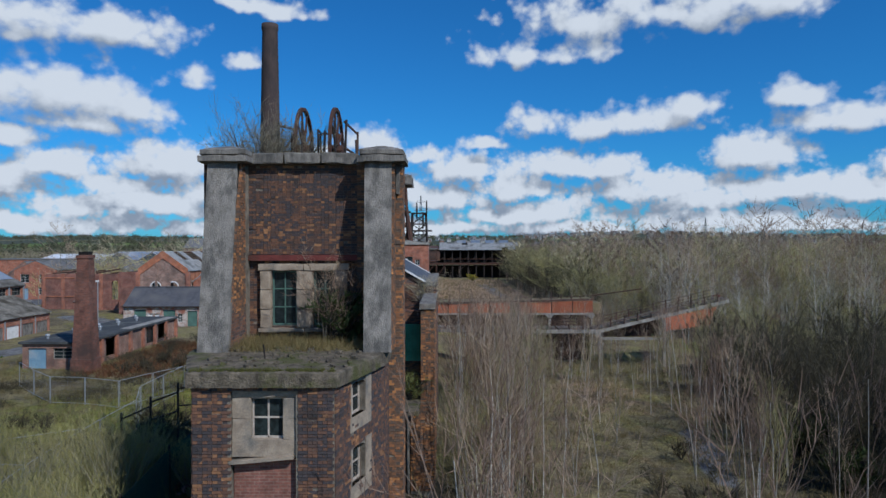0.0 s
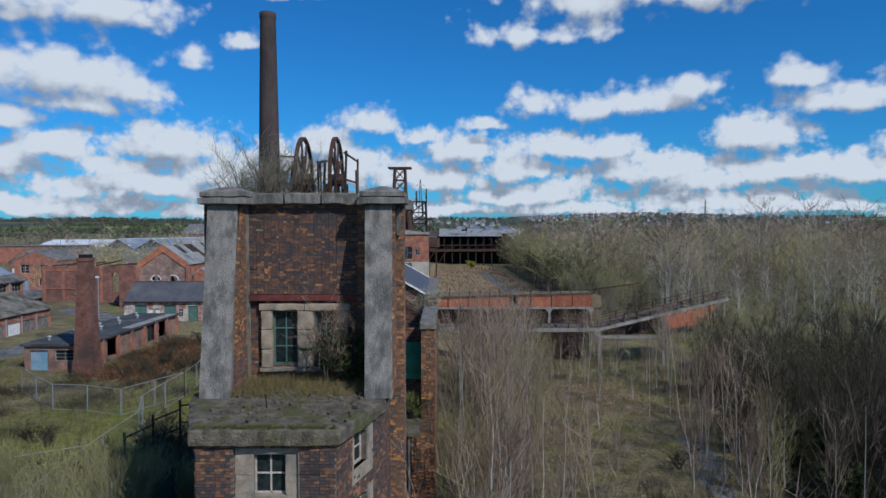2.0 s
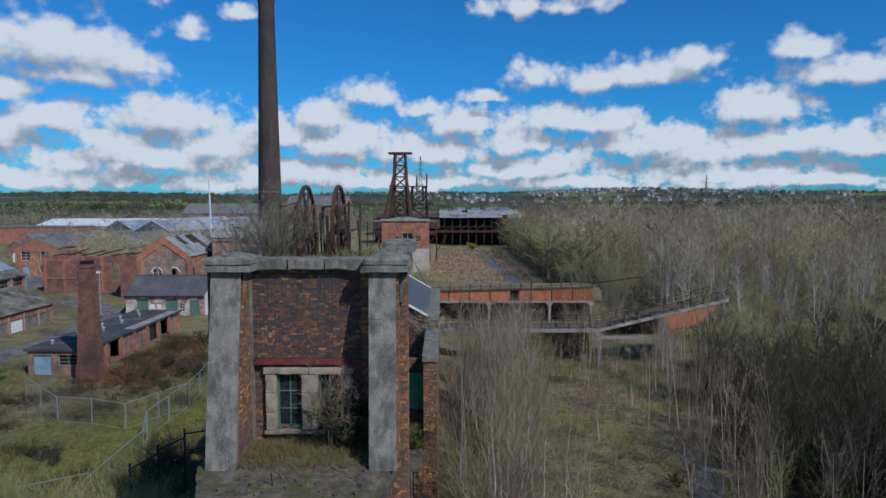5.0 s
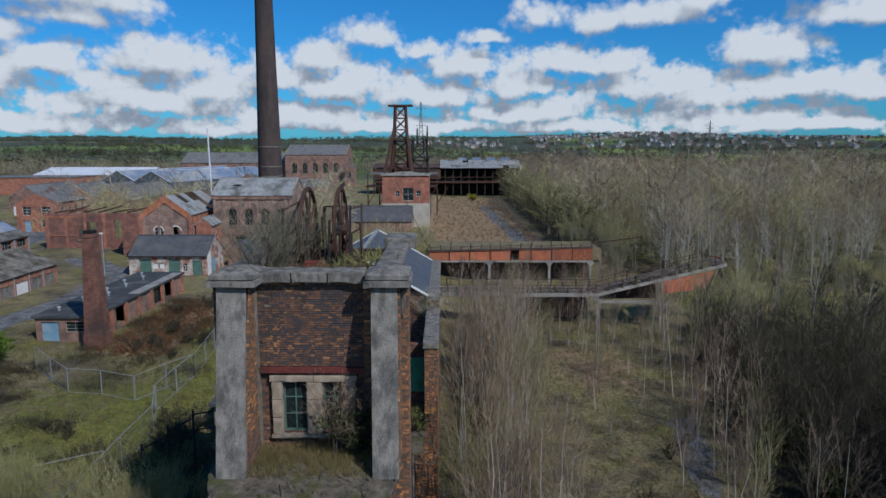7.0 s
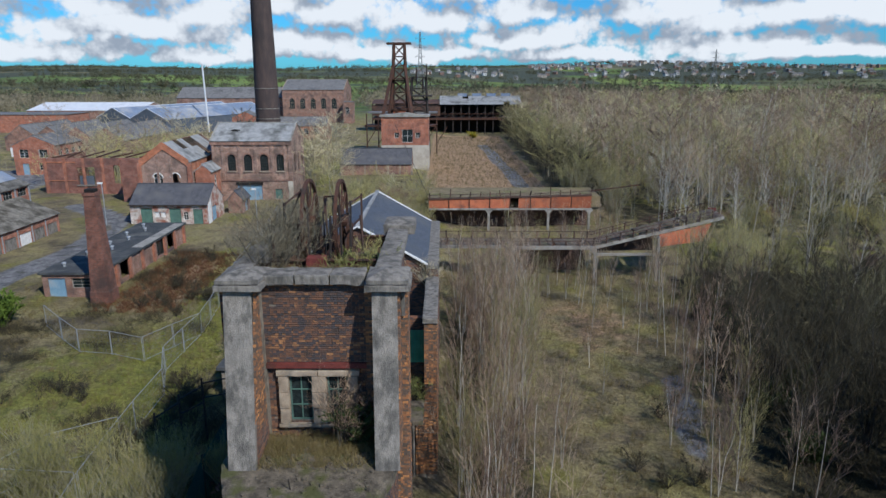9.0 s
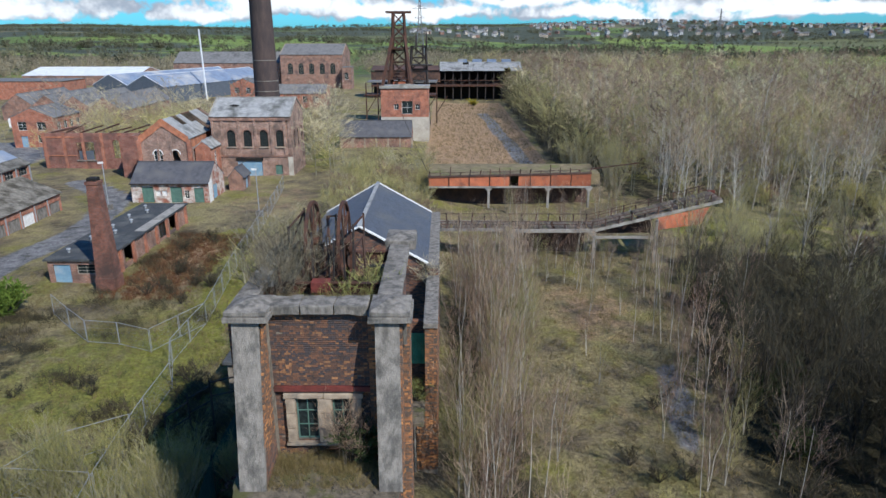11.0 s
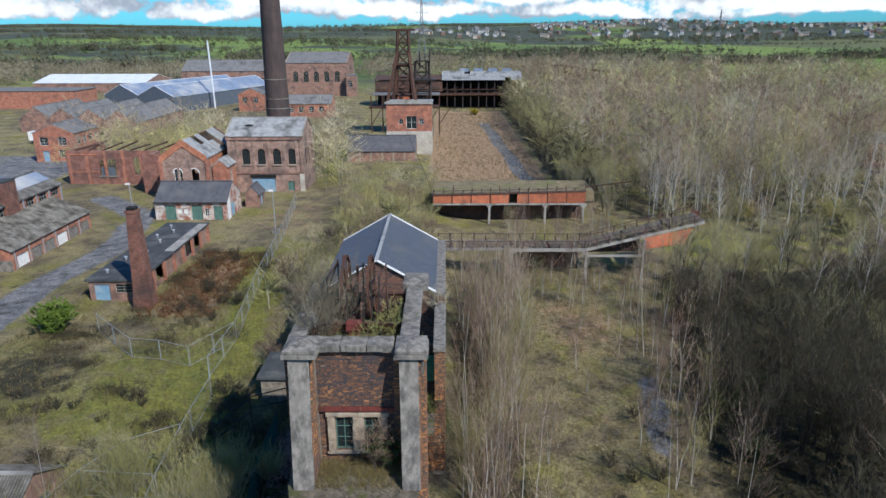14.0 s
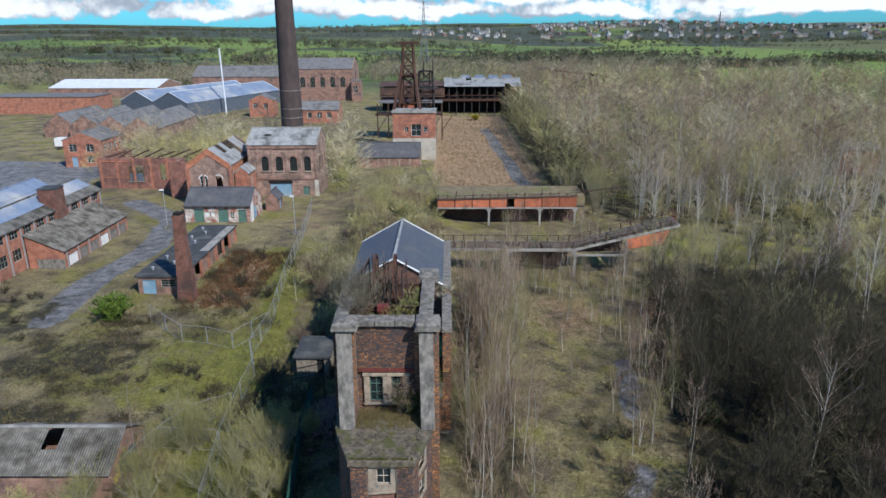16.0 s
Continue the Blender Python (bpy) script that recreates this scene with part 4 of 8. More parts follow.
for xa, xb, xc, xd in FINS:
    low = [(xa + 0.02, fin_y(10.1) + 0.2, 10.1), (xb - 0.02, fin_y(10.1) + 0.2, 10.1), (xb - 0.02, 21.62, 10.1), (xa + 0.02, 21.62, 10.1)]
    high = [(xc + 0.02, fin_y(15.88) + 0.2, 15.88), (xd - 0.02, fin_y(15.88) + 0.2, 15.88), (xd - 0.02, 21.62, 15.88), (xc + 0.02, 21.62, 15.88)]
    piece("fin", Geo().prism(low, high), "brick_tower", tower)
    zs = [10.1, 11.55, 13.0, 14.45, 15.88]
    for za, zb in zip(zs, zs[1:]):
        f0, f1 = (za - 10.1) / 5.78, (zb - 0.004 - 10.1) / 5.78
        pa, pb = xa + (xc - xa) * f0, xb + (xd - xb) * f0
        qa, qb = xa + (xc - xa) * f1, xb + (xd - xb) * f1
        piece("concrete_strip", Geo().prism([(pa, fin_y(za), za), (pb, fin_y(za), za), (pb, fin_y(za) + 0.21, za), (pa, fin_y(za) + 0.21, za)],
              [(qa, fin_y(zb), zb - 0.004), (qb, fin_y(zb), zb - 0.004), (qb, fin_y(zb) + 0.21, zb - 0.004), (qa, fin_y(zb) + 0.21, zb - 0.004)]), "concrete", tower)
# copings and caps, worn at the edges


def worn(name, x0, x1, y0, y1, z0, z1, parent, material="concrete", n=6, amount=0.035, dome=0.0):
    """A cast block with ragged, rounded edges."""
    bm = bmesh.new()
    bmesh.ops.create_cube(bm, size=1.0)
    bmesh.ops.subdivide_edges(bm, edges=bm.edges[:], cuts=n, use_grid_fill=True)
    for v in bm.verts:
        p = v.co.copy()
        edge = sum(abs(abs(c) - 0.5) < 0.01 for c in p)
        v.co = Vector(((x0 + x1) / 2 + p.x * (x1 - x0), (y0 + y1) / 2 + p.y * (y1 - y0), (z0 + z1) / 2 + p.z * (z1 - z0)))
        if dome and p.z > 0.49:
            v.co.z += dome * max(0.0, 1 - 2.0 * max(abs(p.x), abs(p.y)))
        nz = noise.noise_vector(v.co * 2.3)
        v.co += nz * amount * (0.4 if edge < 2 else 1.0)
        if edge >= 2:
            v.co -= Vector((p.x * amount, p.y * amount, p.z * amount * 1.2)) * (1 + noise.noise(v.co * 3.1))
    me = bpy.data.meshes.new(name)
    bm.to_mesh(me); bm.free()
    me.materials.append(M[material])
    ob = new(name, me)
    ob.parent = parent
    return ob


for i in range(3):
    w = (PR + 0.03 - PL) / 3
    worn("coping", PL + w * i, PL + w * (i + 1) - 0.015, 21.72, 22.75, 15.905, 16.28, tower)
for x0, x1, y0, y1 in ((-7.72, -6.12, 21.02, 22.8), (-2.70, -1.15, 21.02, 22.8)):
    worn("cap", x0, x1, y0, y1, 15.88, 16.12, tower)["label"] = "square concrete pier cap"
    worn("cap", x0 + 0.06, x1 - 0.06, y0 + 0.06, y1 - 0.06, 16.12, 16.30, tower, amount=0.025, dome=0.22)["label"] = "low domed concrete cap top"
worn("cap", -2.75, -1.35, 29.2, 31.1, 15.9, 16.35, tower, dome=0.15)
for i in range(3):
    worn("coping", -2.52, -1.62, 22.8 + 2.13 * i, 24.91 + 2.13 * i, 15.905, 16.22, tower)
worn("coping", -7.75, -6.95, 22.8, 25.0, 15.905, 16.2, tower)
worn("coping", -7.45, -6.75, 24.5, 25.3, 15.9, 16.5, tower)
for i in range(2):
    worn("coping", -8.0, -7.1, 25.3 + 2.6 * i, 27.85 + 2.6 * i, 15.6, 15.95, tower)
piece("deck", Geo().box(-7.20, -2.40, 22.6, 30.5, 13.4, 13.7), "roof_dirt", tower)
# stone window surround, in single stones
sur = [(a, b, c, d) for c, d in ((10.55, 11.15), (11.16, 11.8), (11.81, 12.42)) for a, b in ((-5.98, -5.63), (-4.79, -4.26), (-3.49, -3.14))]
sur += [(-6.05, -4.54, 12.43, 12.66), (-4.53, -3.07, 12.43, 12.66), (-6.05, -4.54, 10.4, 10.54), (-4.53, -3.07, 10.4, 10.54)]
for a, b, c, d in sur:
    worn("surround_stone", a, b, 21.92, 22.3, c, d, tower, "stone", 3, 0.02)
for a, b, c, d in wins:
    window_in((0, 22.1, 0), (1, 0, 0), (0, 1, 0), (a, b, c, d), tower, "dull_green", (2, 3), 0.06)
# Near-black slab stands in for the unlit inside behind the windows.
piece("unlit_backing", Geo().box(-7.2, -2.4, 26.0, 26.2, 1.0, 13.3), "dark_void", tower)
drain = Geo().bar((-1.42, 21.5, 15.75), (-1.42, 21.5, 14.9), 0.12)
piece("hopper", drain, "concrete", tower)
# single bricks
lay_bricks(tower, (PL, 22.03, 0), (1, 0, 0), (0, -1, 0), 12.95, 15.88, lambda z: (0.0, PR - PL), name="panel_brickwork")
lay_bricks(tower, (PL, 22.13, 0), (1, 0, 0), (0, -1, 0), 9.9, 12.74, lambda z: (0.0, PR - PL), [(a - PL, b - PL, c, d) for a, b, c, d in wins], name="window_wall_brickwork")
lay_bricks(tower, (-7.70, 21.63, 0), (1, 0, 0), (0, -1, 0), 2.0, 15.86, lambda z: (0.0, 1.33), name="pier_brickwork")
lay_bricks(tower, (PR, 21.63, 0), (1, 0, 0), (0, -1, 0), 2.0, 15.86, lambda z: (0.0, 1.48), name="pier_brickwork", material="bricks_sunlit")
for xa, xb, xc, xd in FINS:
    xm = (xb + xd) / 2
    # Right sides of the fins and pier take the bricks with sunlight painted in.
    lay_bricks(tower, (xm + 0.02, 21.6, 0), (0, -1, 0), (1, 0, 0), 10.1, 15.85, lambda z: (0.0, max(0.1, 21.6 - fin_y(z) - 0.05)), name="fin_brickwork", material="bricks_sunlit")
lay_bricks(tower, (-1.29, 21.62, 0), (0, 1, 0), (1, 0, 0), 2.0, 15.86, lambda z: (0.0, 0.98), name="return_brickwork", material="bricks_sunlit")

# ---- canted bay below the tower ----
bay = empty("canted_bay", label="canted dark brick bay with sash windows and mossy concrete roof", category="building")
ring = [(-6.22, 16.65), (-2.68, 16.65), (-1.75, 19.9), (-1.75, 21.58), (-7.55, 21.58), (-7.40, 19.9)]
roofr = [(-6.36, 16.48), (-2.55, 16.48), (-1.62, 19.8), (-1.62, 21.56), (-7.70, 21.56), (-7.56, 19.8)]


def broken_ring(pts, z, amount, inset=0.0, step=0.16):
    """A slab's outline walked in short steps, chipped here and there."""
    mid = Vector((sum(p[0] for p in pts) / len(pts), sum(p[1] for p in pts) / len(pts), 0))
    out = []
    for p, q in zip(pts, pts[1:] + pts[:1]):
        a, b = Vector((*p, 0)), Vector((*q, 0))
        n = max(2, int((b - a).length / step))
        for k in range(n):
            c = a.lerp(b, k / n)
            w = (mid - c).normalized()
            chip = max(0.0, noise.noise(c * 2.1 + Vector((0, 0, z)))) * 2.2 + 0.5 * abs(noise.noise(c * 7.3 + Vector((0, 0, z))))
            c = c + w * (inset + amount * chip)
            out.append((c.x, c.y, z + 0.5 * amount * noise.noise(c * 3.3)))
    return out


slab_g = Geo()
rings_s = [broken_ring(roofr, 9.72, 0.05), broken_ring(roofr, 9.93, 0.035), broken_ring(roofr, 10.07, 0.07), broken_ring(roofr, 10.10, 0.05, 0.12)]
for low_r, high_r in zip(rings_s, rings_s[1:]):
    m3 = len(low_r)
    slab_g.add(low_r + high_r, [(i, (i + 1) % m3, m3 + (i + 1) % m3, m3 + i) for i in range(m3)])
slab_g.add(rings_s[-1], [tuple(range(len(rings_s[-1])))]).add(rings_s[0], [tuple(range(len(rings_s[0]) - 1, -1, -1))])
slab = piece("roof_slab", slab_g, "roof_dirt", bay, "mossy broken-edged concrete roof slab")


def bay_wall(a, b, ops, single=0):
    a, b = Vector((*a, 0)), Vector((*b, 0))
    u = (b - a).normalized()
    n = Vector((-u.y, u.x, 0))
    length = (b - a).length
    piece("wall", wall_cells(Geo(), a, u, n, length, 0.5, 9.71, 0.4, ops), "mortar", bay)
    lay_bricks(bay, a, u, -n, 3.0, 9.70, lambda z: (0.0, length), [q[:4] for q in ops], single, name="bay_brickwork")
    return a, u, n


a, u, n = bay_wall(ring[0], ring[1], [(0.95, 2.58, 0.6, 9.60, 0)], single=300)
window_in((0, 16.65, 0), (1, 0, 0), (0, 1, 0), (-4.80, -3.96, 8.38, 9.43), bay, "old_paint", (2, 2), 0.22)
for q in ((-5.26, -4.78, 8.38, 8.905), (-5.26, -4.78, 8.90, 9.44), (-3.98, -3.64, 8.38, 8.905), (-3.98, -3.64, 8.90, 9.44), (-5.26, -3.64, 9.43, 9.60), (-5.26, -3.64, 7.94, 8.39)):
    worn("surround_stone", q[0], q[1], 16.72, 17.0, q[2], q[3], bay, "stone", 3, 0.015)
piece("infill", Geo().box(-5.25, -3.66, 16.85, 17.0, 0.6, 7.85), "brick_range", bay, "newer red brick infill panel")
piece("sill", Geo().prism([(-5.3, 16.6, 7.78), (-3.7, 16.6, 7.92), (-3.7, 16.9, 7.92), (-5.3, 16.9, 7.78)], [(-5.3, 16.6, 7.86), (-3.7, 16.6, 8.0), (-3.7, 16.9, 8.0), (-5.3, 16.9, 7.86)]), "stone", bay, "slipped stone sill")
# A black slab gives the bay window its unlit room.
piece("dark_room", Geo().box(-5.6, -3.2, 18.0, 18.1, 0.6, 9.6), "dark_void", bay)
cant_ops = [(1.0, 1.95, 8.68, 9.58, 0.12), (1.0, 1.95, 6.85, 7.85, 0.12)]
a, u, n = bay_wall(ring[1], ring[2], cant_ops)
for q in cant_ops:
    window_in(a, u, n, q, bay, "old_paint", (2, 2), 0.16)
    for s0, s1, z0, z1 in ((q[0] - 0.06, q[0], q[2], q[3]), (q[1], q[1] + 0.4, q[2], q[3] + 0.1), (q[0] - 0.1, q[1] + 0.4, q[2] - 0.38, q[2])):
        ca, cb = a + u * s0 - n * 0.035, a + u * s1 + n * 0.12
        p = [a + u * s0 - n * 0.035, a + u * s1 - n * 0.035, a + u * s1 + n * 0.12, a + u * s0 + n * 0.12]
        piece("surround_stone", Geo().prism([(v.x, v.y, z0) for v in p], [(v.x, v.y, z1) for v in p]), "stone", bay)
bay_wall(ring[2], ring[3], [])
bay_wall(ring[5], ring[0], [])
bay_wall(ring[4], ring[5], [])

# ---- wing wall beside the tower, and the winding house behind ----
wing = empty("wing_wall", label="tall dark brick boundary wall with concrete coping beside the tower", category="wall")
piece("wall", Geo().box(-1.10, -0.45, 33.4, 41.0, 0.0, 10.05), "mortar", wing)
piece("wall", Geo().box(-1.62, -0.45, 33.38, 41.0, 0.0, 5.4), "mortar", wing)
lay_bricks(wing, (-1.12, 33.38, 0), (1, 0, 0), (0, -1, 0), 5.4, 10.03, lambda z: (0.0, 0.68), name="wall_brickwork", material="bricks_sunlit")
lay_bricks(wing, (-1.63, 33.36, 0), (1, 0, 0), (0, -1, 0), 1.0, 5.4, lambda z: (0.0, 1.19), name="wall_brickwork", material="bricks_sunlit")
lay_bricks(wing, (-0.45, 33.4, 0), (0, 1, 0), (1, 0, 0), 1.0, 10.03, lambda z: (0.0, 7.5), name="wall_brickwork", material="bricks_sunlit")
worn("coping", -1.2, -0.38, 33.25, 37.0, 10.05, 10.38, wing)
worn("coping", -1.2, -0.38, 37.02, 41.0, 10.05, 10.38, wing)
piece("wall", Geo().box(-1.15, -0.45, 41.0, 54.4, 0.0, 10.75), "brick_tower", wing)
worn("coping", -1.2, -0.38, 41.05, 47.5, 10.76, 11.05, wing)
worn("coping", -1.2, -0.38, 47.52, 54.5, 10.76, 11.05, wing)
link = empty("link_passage", label="roofless brick passage with a bright green boarded door", category="building")
piece("wall", Geo().box(-3.5, -1.12, 34.6, 35.0, 0.0, 9.9), "brick_tower", link)
for i in range(6):
    piece("door_board", Geo().box(-2.35 + 0.2 * i, -2.16 + 0.2 * i, 34.52 - 0.01 * (i % 2), 34.57, 7.3, 9.2), "green_paint", link, "bright green door board")
worn("ledge", -2.3, -1.13, 31.1, 34.5, 5.3, 5.55, link, "roof_dirt")
piece("downpipe", Geo().bar((-1.75, 33.3, 0.5), (-1.75, 33.3, 5.2), 0.14, sides=8), "concrete", link)
gable_house("winding_house", "long dark brick winding engine house with a blue-grey slate roof", -9.7, -1.35, 41.5, 54.3, 1.8, 11.0, 13.4, "y", "brick_tower", None, "building", verge="white_paint", over=0.25)
whouse = bpy.data.objects["winding_house"]


def slate_slope(parent, x_eave, z_eave, x_ridge, z_ridge, y0, y1, step=0.42, wide=0.34):
    """Courses of slates up one slope; each slate a thin plate lapped over the one below."""
    n = int(math.hypot(x_ridge - x_eave, z_ridge - z_eave) / step)
    V, F = [], []
    for r in range(n):
        f0, f1 = r / n, min(1.0, (r + 1.12) / n)
        k = 0
        y = y0 - (0.5 * wide if r % 2 else 0)
        while y < y1:
            a, b = max(y, y0), min(y + wide - 0.012, y1)
            if b - a > 0.05 and rng.random() > 0.004:
                lift = 0.035 + rng.uniform(0, 0.012)
                pa = (x_eave + (x_ridge - x_eave) * f0, z_eave + (z_ridge - z_eave) * f0 + lift)
                pb = (x_eave + (x_ridge - x_eave) * f1, z_eave + (z_ridge - z_eave) * f1 + 0.008)
                i = len(V)
                for yy3 in (a, b):
                    V += [(pa[0], yy3, pa[1]), (pb[0], yy3, pb[1]), (pb[0], yy3, pb[1] - 0.012), (pa[0], yy3, pa[1] - 0.02)]
                F += [(i, i + 1, i + 5, i + 4), (i, i + 4, i + 7, i + 3), (i + 1, i, i + 3, i + 2), (i + 4, i + 5, i + 6, i + 7)]
            y += wide
    me = mesh_of("slate_covering", V, F, "slate")
    tagged(new("slate_covering", me), kind="stuff").parent = parent


xm = (-9.7 - 1.35) / 2
for xe in (-9.95, -1.1):
    piece("roof_slope", slope(Geo(), (xe, 41.4, 10.98), (xe, 54.4, 10.98), (xm, 54.4, 13.5), (xm, 41.4, 13.5), 0.1), "dark_void", whouse)
    slate_slope(whouse, xe, 11.0, xm, 13.52, 41.4, 54.4)
    for yv in (41.35, 54.4):
        piece("verge", Geo().bar((xe, yv, 11.03), (xm, yv, 13.56), 0.2, 0.1), "white_paint", whouse, "white painted verge board")
piece("ridge_cap", Geo().bar((xm, 41.3, 13.58), (xm, 54.45, 13.58), 0.26, 0.12), "slate_grey", whouse)
# ---- the works ----


def corrugated(parent, e0, e1, r0, r1, cols, rows, material, label="", missing=(), waves=6, amp=0.035):
    """A pitched roof of overlapping wavy sheets; e0, e1 the eave's ends, r0, r1 the ridge's."""
    e0, e1, r0, r1 = Vector(e0), Vector(e1), Vector(r0), Vector(r1)
    nrm = (e1 - e0).cross(r0 - e0).normalized()
    if nrm.z < 0:
        nrm.negate()
    for c in range(cols):
        for r in range(rows):
            if (c, r) in missing:
                continue
            g = Geo()
            n = waves * 4
            tip = rng.uniform(0, 0.03)
            rows_v = []
            for f in (r / rows, min(1.0, (r + 1.06) / rows)):
                line = []
                for k in range(n + 1):
                    u = (c + k / n * 1.02) / cols
                    p = e0.lerp(e1, u).lerp(r0.lerp(r1, u), f) + nrm * (amp * math.sin(2 * math.pi * k / 4) + 0.03 * (f == r / rows) + tip)
                    line.append(p)
                rows_v.append(line)
            V = rows_v[0] + rows_v[1] + [p - nrm * 0.012 for p in rows_v[0] + rows_v[1]]
            m2 = n + 1
            F = [(k, k + 1, m2 + k + 1, m2 + k) for k in range(n)] + [(2 * m2 + k, 3 * m2 + k, 3 * m2 + k + 1, 2 * m2 + k + 1) for k in range(n)] + [(k, 2 * m2 + k, 2 * m2 + k + 1, k + 1) for k in range(n)]
            piece("roof_sheet", g.add(V, F), material, parent, label)


def pilasters(parent, xs, y, z0, z1, w, d, material, name="pilaster"):
    for x0 in xs:
        piece(name, Geo().box(x0 - w / 2, x0 + w / 2, y - d, y + 0.002, z0, z1), material, parent)


def arch_ring(parent, xc, y, half, spring, rise, w, d, material, name="arch_ring"):
    """A proud ring of voussoirs over an arched opening in a front wall."""
    n = 8
    ang = [math.pi * k / n for k in range(n + 1)]
    for a, b in zip(ang, ang[1:]):
        q = [(xc + (half + o) * math.cos(t), spring + (rise + o) * math.sin(t)) for o, t in ((0, a), (w, a), (w, b), (0, b))]
        piece(name, Geo().prism([(x0, y - d, z0) for x0, z0 in q], [(x0, y + 0.01, z0) for x0, z0 in q]), material, parent)


store = gable_house("whitewashed_store", "single storey store with flaking whitewashed brick and dark slate roof", -45.1, -33.9, 94.0, 101.0, 2.0, 4.85, 7.2, "x", "brick_white", "slate_dark",
            front=[(1.5, 3.2, 2.0, 4.3, 0, "dull_green"), (3.5, 4.2, 3.0, 3.8, 0, "white_paint"), (4.4, 5.1, 3.0, 3.8, 0, "white_paint"), (5.6, 7.3, 2.0, 4.3, 0, "dull_green"), (7.6, 8.3, 2.6, 3.8, 0), (9.0, 10.4, 2.0, 4.2, 0, "dull_green")], side=[(1.5, 3.5, 2.0, 4.2, 0, "blue_paint")])
piece("gable_paint", Geo().prism([(-33.88, 94.0, 2.0), (-33.88, 95.4, 2.0), (-33.88, 95.4, 5.4), (-33.88, 94.0, 4.85)], [(-33.86, 94.0, 2.0), (-33.86, 95.4, 2.0), (-33.86, 95.4, 5.4), (-33.86, 94.0, 4.85)]), "white_paint", store, "fresh white paint on the gable end")
piece("gutter", Geo().bar((-45.2, 93.7, 4.8), (-33.8, 93.7, 4.8), 0.14), "dark_steel", store)
gable_house("fan_house", "small brown brick annexe with slate roof", -33.4, -31.2, 101.5, 105.5, 2.0, 4.2, 5.4, "y", "brick_brown", "slate_dark", side=[(1.2, 2.6, 2.0, 4.0, 0, "blue_paint")])
shed = gable_house("flat_roofed_shed", "low red brick shed with a bitumen felt flat roof", -38.8, -33.4, 61.5, 83.5, 1.8, 4.3, 4.3, "y", "brick_brown", "felt", over=0.25,
            front=[(0.5, 2.2, 1.8, 3.9, 0, "blue_paint"), (2.8, 4.6, 2.9, 3.9, 0)], side=[(1.2 + 3.0 * i, 3.4 + 3.0 * i, 2.3, 4.1, 0, "dark" if i != 4 else "glass") for i in (1, 4, 5)], front_frame="concrete_pale")
for i in range(8):
    piece("side_pier", Geo().box(-33.4, -33.15, 62.0 + 3.0 * i - 0.2, 62.0 + 3.0 * i + 0.2, 1.0, 4.28), "brick_red", shed)
piece("pale_edge", Geo().box(-34.4, -33.2, 71.0, 83.0, 4.505, 4.53), "concrete_pale", shed, "pale torn roof edging")
for i in range(9):
    vx, vy = -37.6 + 1.5 * (i % 2) + rng.uniform(-0.3, 0.3), 63.5 + 2.2 * i
    piece("roof_vent", Geo().lathe([(0.13, 4.5), (0.13, 4.8), (0.23, 4.81), (0.2, 4.92), (0.04, 4.98)], vx, vy, 10), "galvanised", shed, "small grey mushroom roof vent")
stack = empty("square_brick_stack", label="small tapering square red brick stack with a soot-black top", category="chimney")
sx, sy = -32.3, 60.3
ringq = lambda h, z: [(sx - h, sy - h, z), (sx + h, sy - h, z), (sx + h, sy + h, z), (sx - h, sy + h, z)]
piece("plinth", Geo().prism(ringq(0.92, 1.2), ringq(0.92, 3.2)), "stack_brick", stack)
piece("shaft", Geo().prism(ringq(0.84, 3.2), ringq(0.5, 12.2)), "stack_brick", stack)
piece("crown", Geo().prism(ringq(0.58, 12.2), ringq(0.58, 12.5)), "stack_brick", stack)
piece("crown", Geo().prism(ringq(0.42, 12.5), ringq(0.42, 12.8)), "dark_void", stack)

shop = gable_house("fitting_shop", "red brick shop with ornate gable and part stripped roof", -48.3, -40.8, 106.0, 124.0, 2.0, 9.5, 12.2, "y", "brick_engine", None,
            front=[(1.9, 3.3, 5.3, 7.6, 0.7), (4.7, 6.1, 5.0, 7.6, 0.7, "dark")], side=[(2 + 3.5 * i, 3.4 + 3.5 * i, 5, 7.6, 0.6) for i in range(4)], bars=(3, 3))
for s1 in (-1, 1):
    xe, xmid = -44.55 + s1 * 3.95, -44.55
    piece("raking_band", Geo().prism([(xe, 105.86, 8.6), (xmid, 105.86, 11.4), (xmid, 105.99, 11.4), (xe, 105.99, 8.6)][::s1], [(xe, 105.86, 9.75), (xmid, 105.86, 12.6), (xmid, 105.99, 12.6), (xe, 105.99, 9.75)][::s1]), "orange_brick", shop, "bright orange brick gable band")
    piece("corner_pier", Geo().box(xe - 0.3, xe + 0.3, 105.8, 106.4, 1.0, 9.2), "brick_red", shop)
pilasters(shop, (-45.6, -43.5), 106.0, 5.0, 11.0, 0.35, 0.1, "brick_engine")
for xc in (-48.3 + 2.6, -48.3 + 5.4):
    arch_ring(shop, xc, 106.0, 0.72, 6.9, 0.72, 0.16, 0.06, "white_paint", "arch_trim")
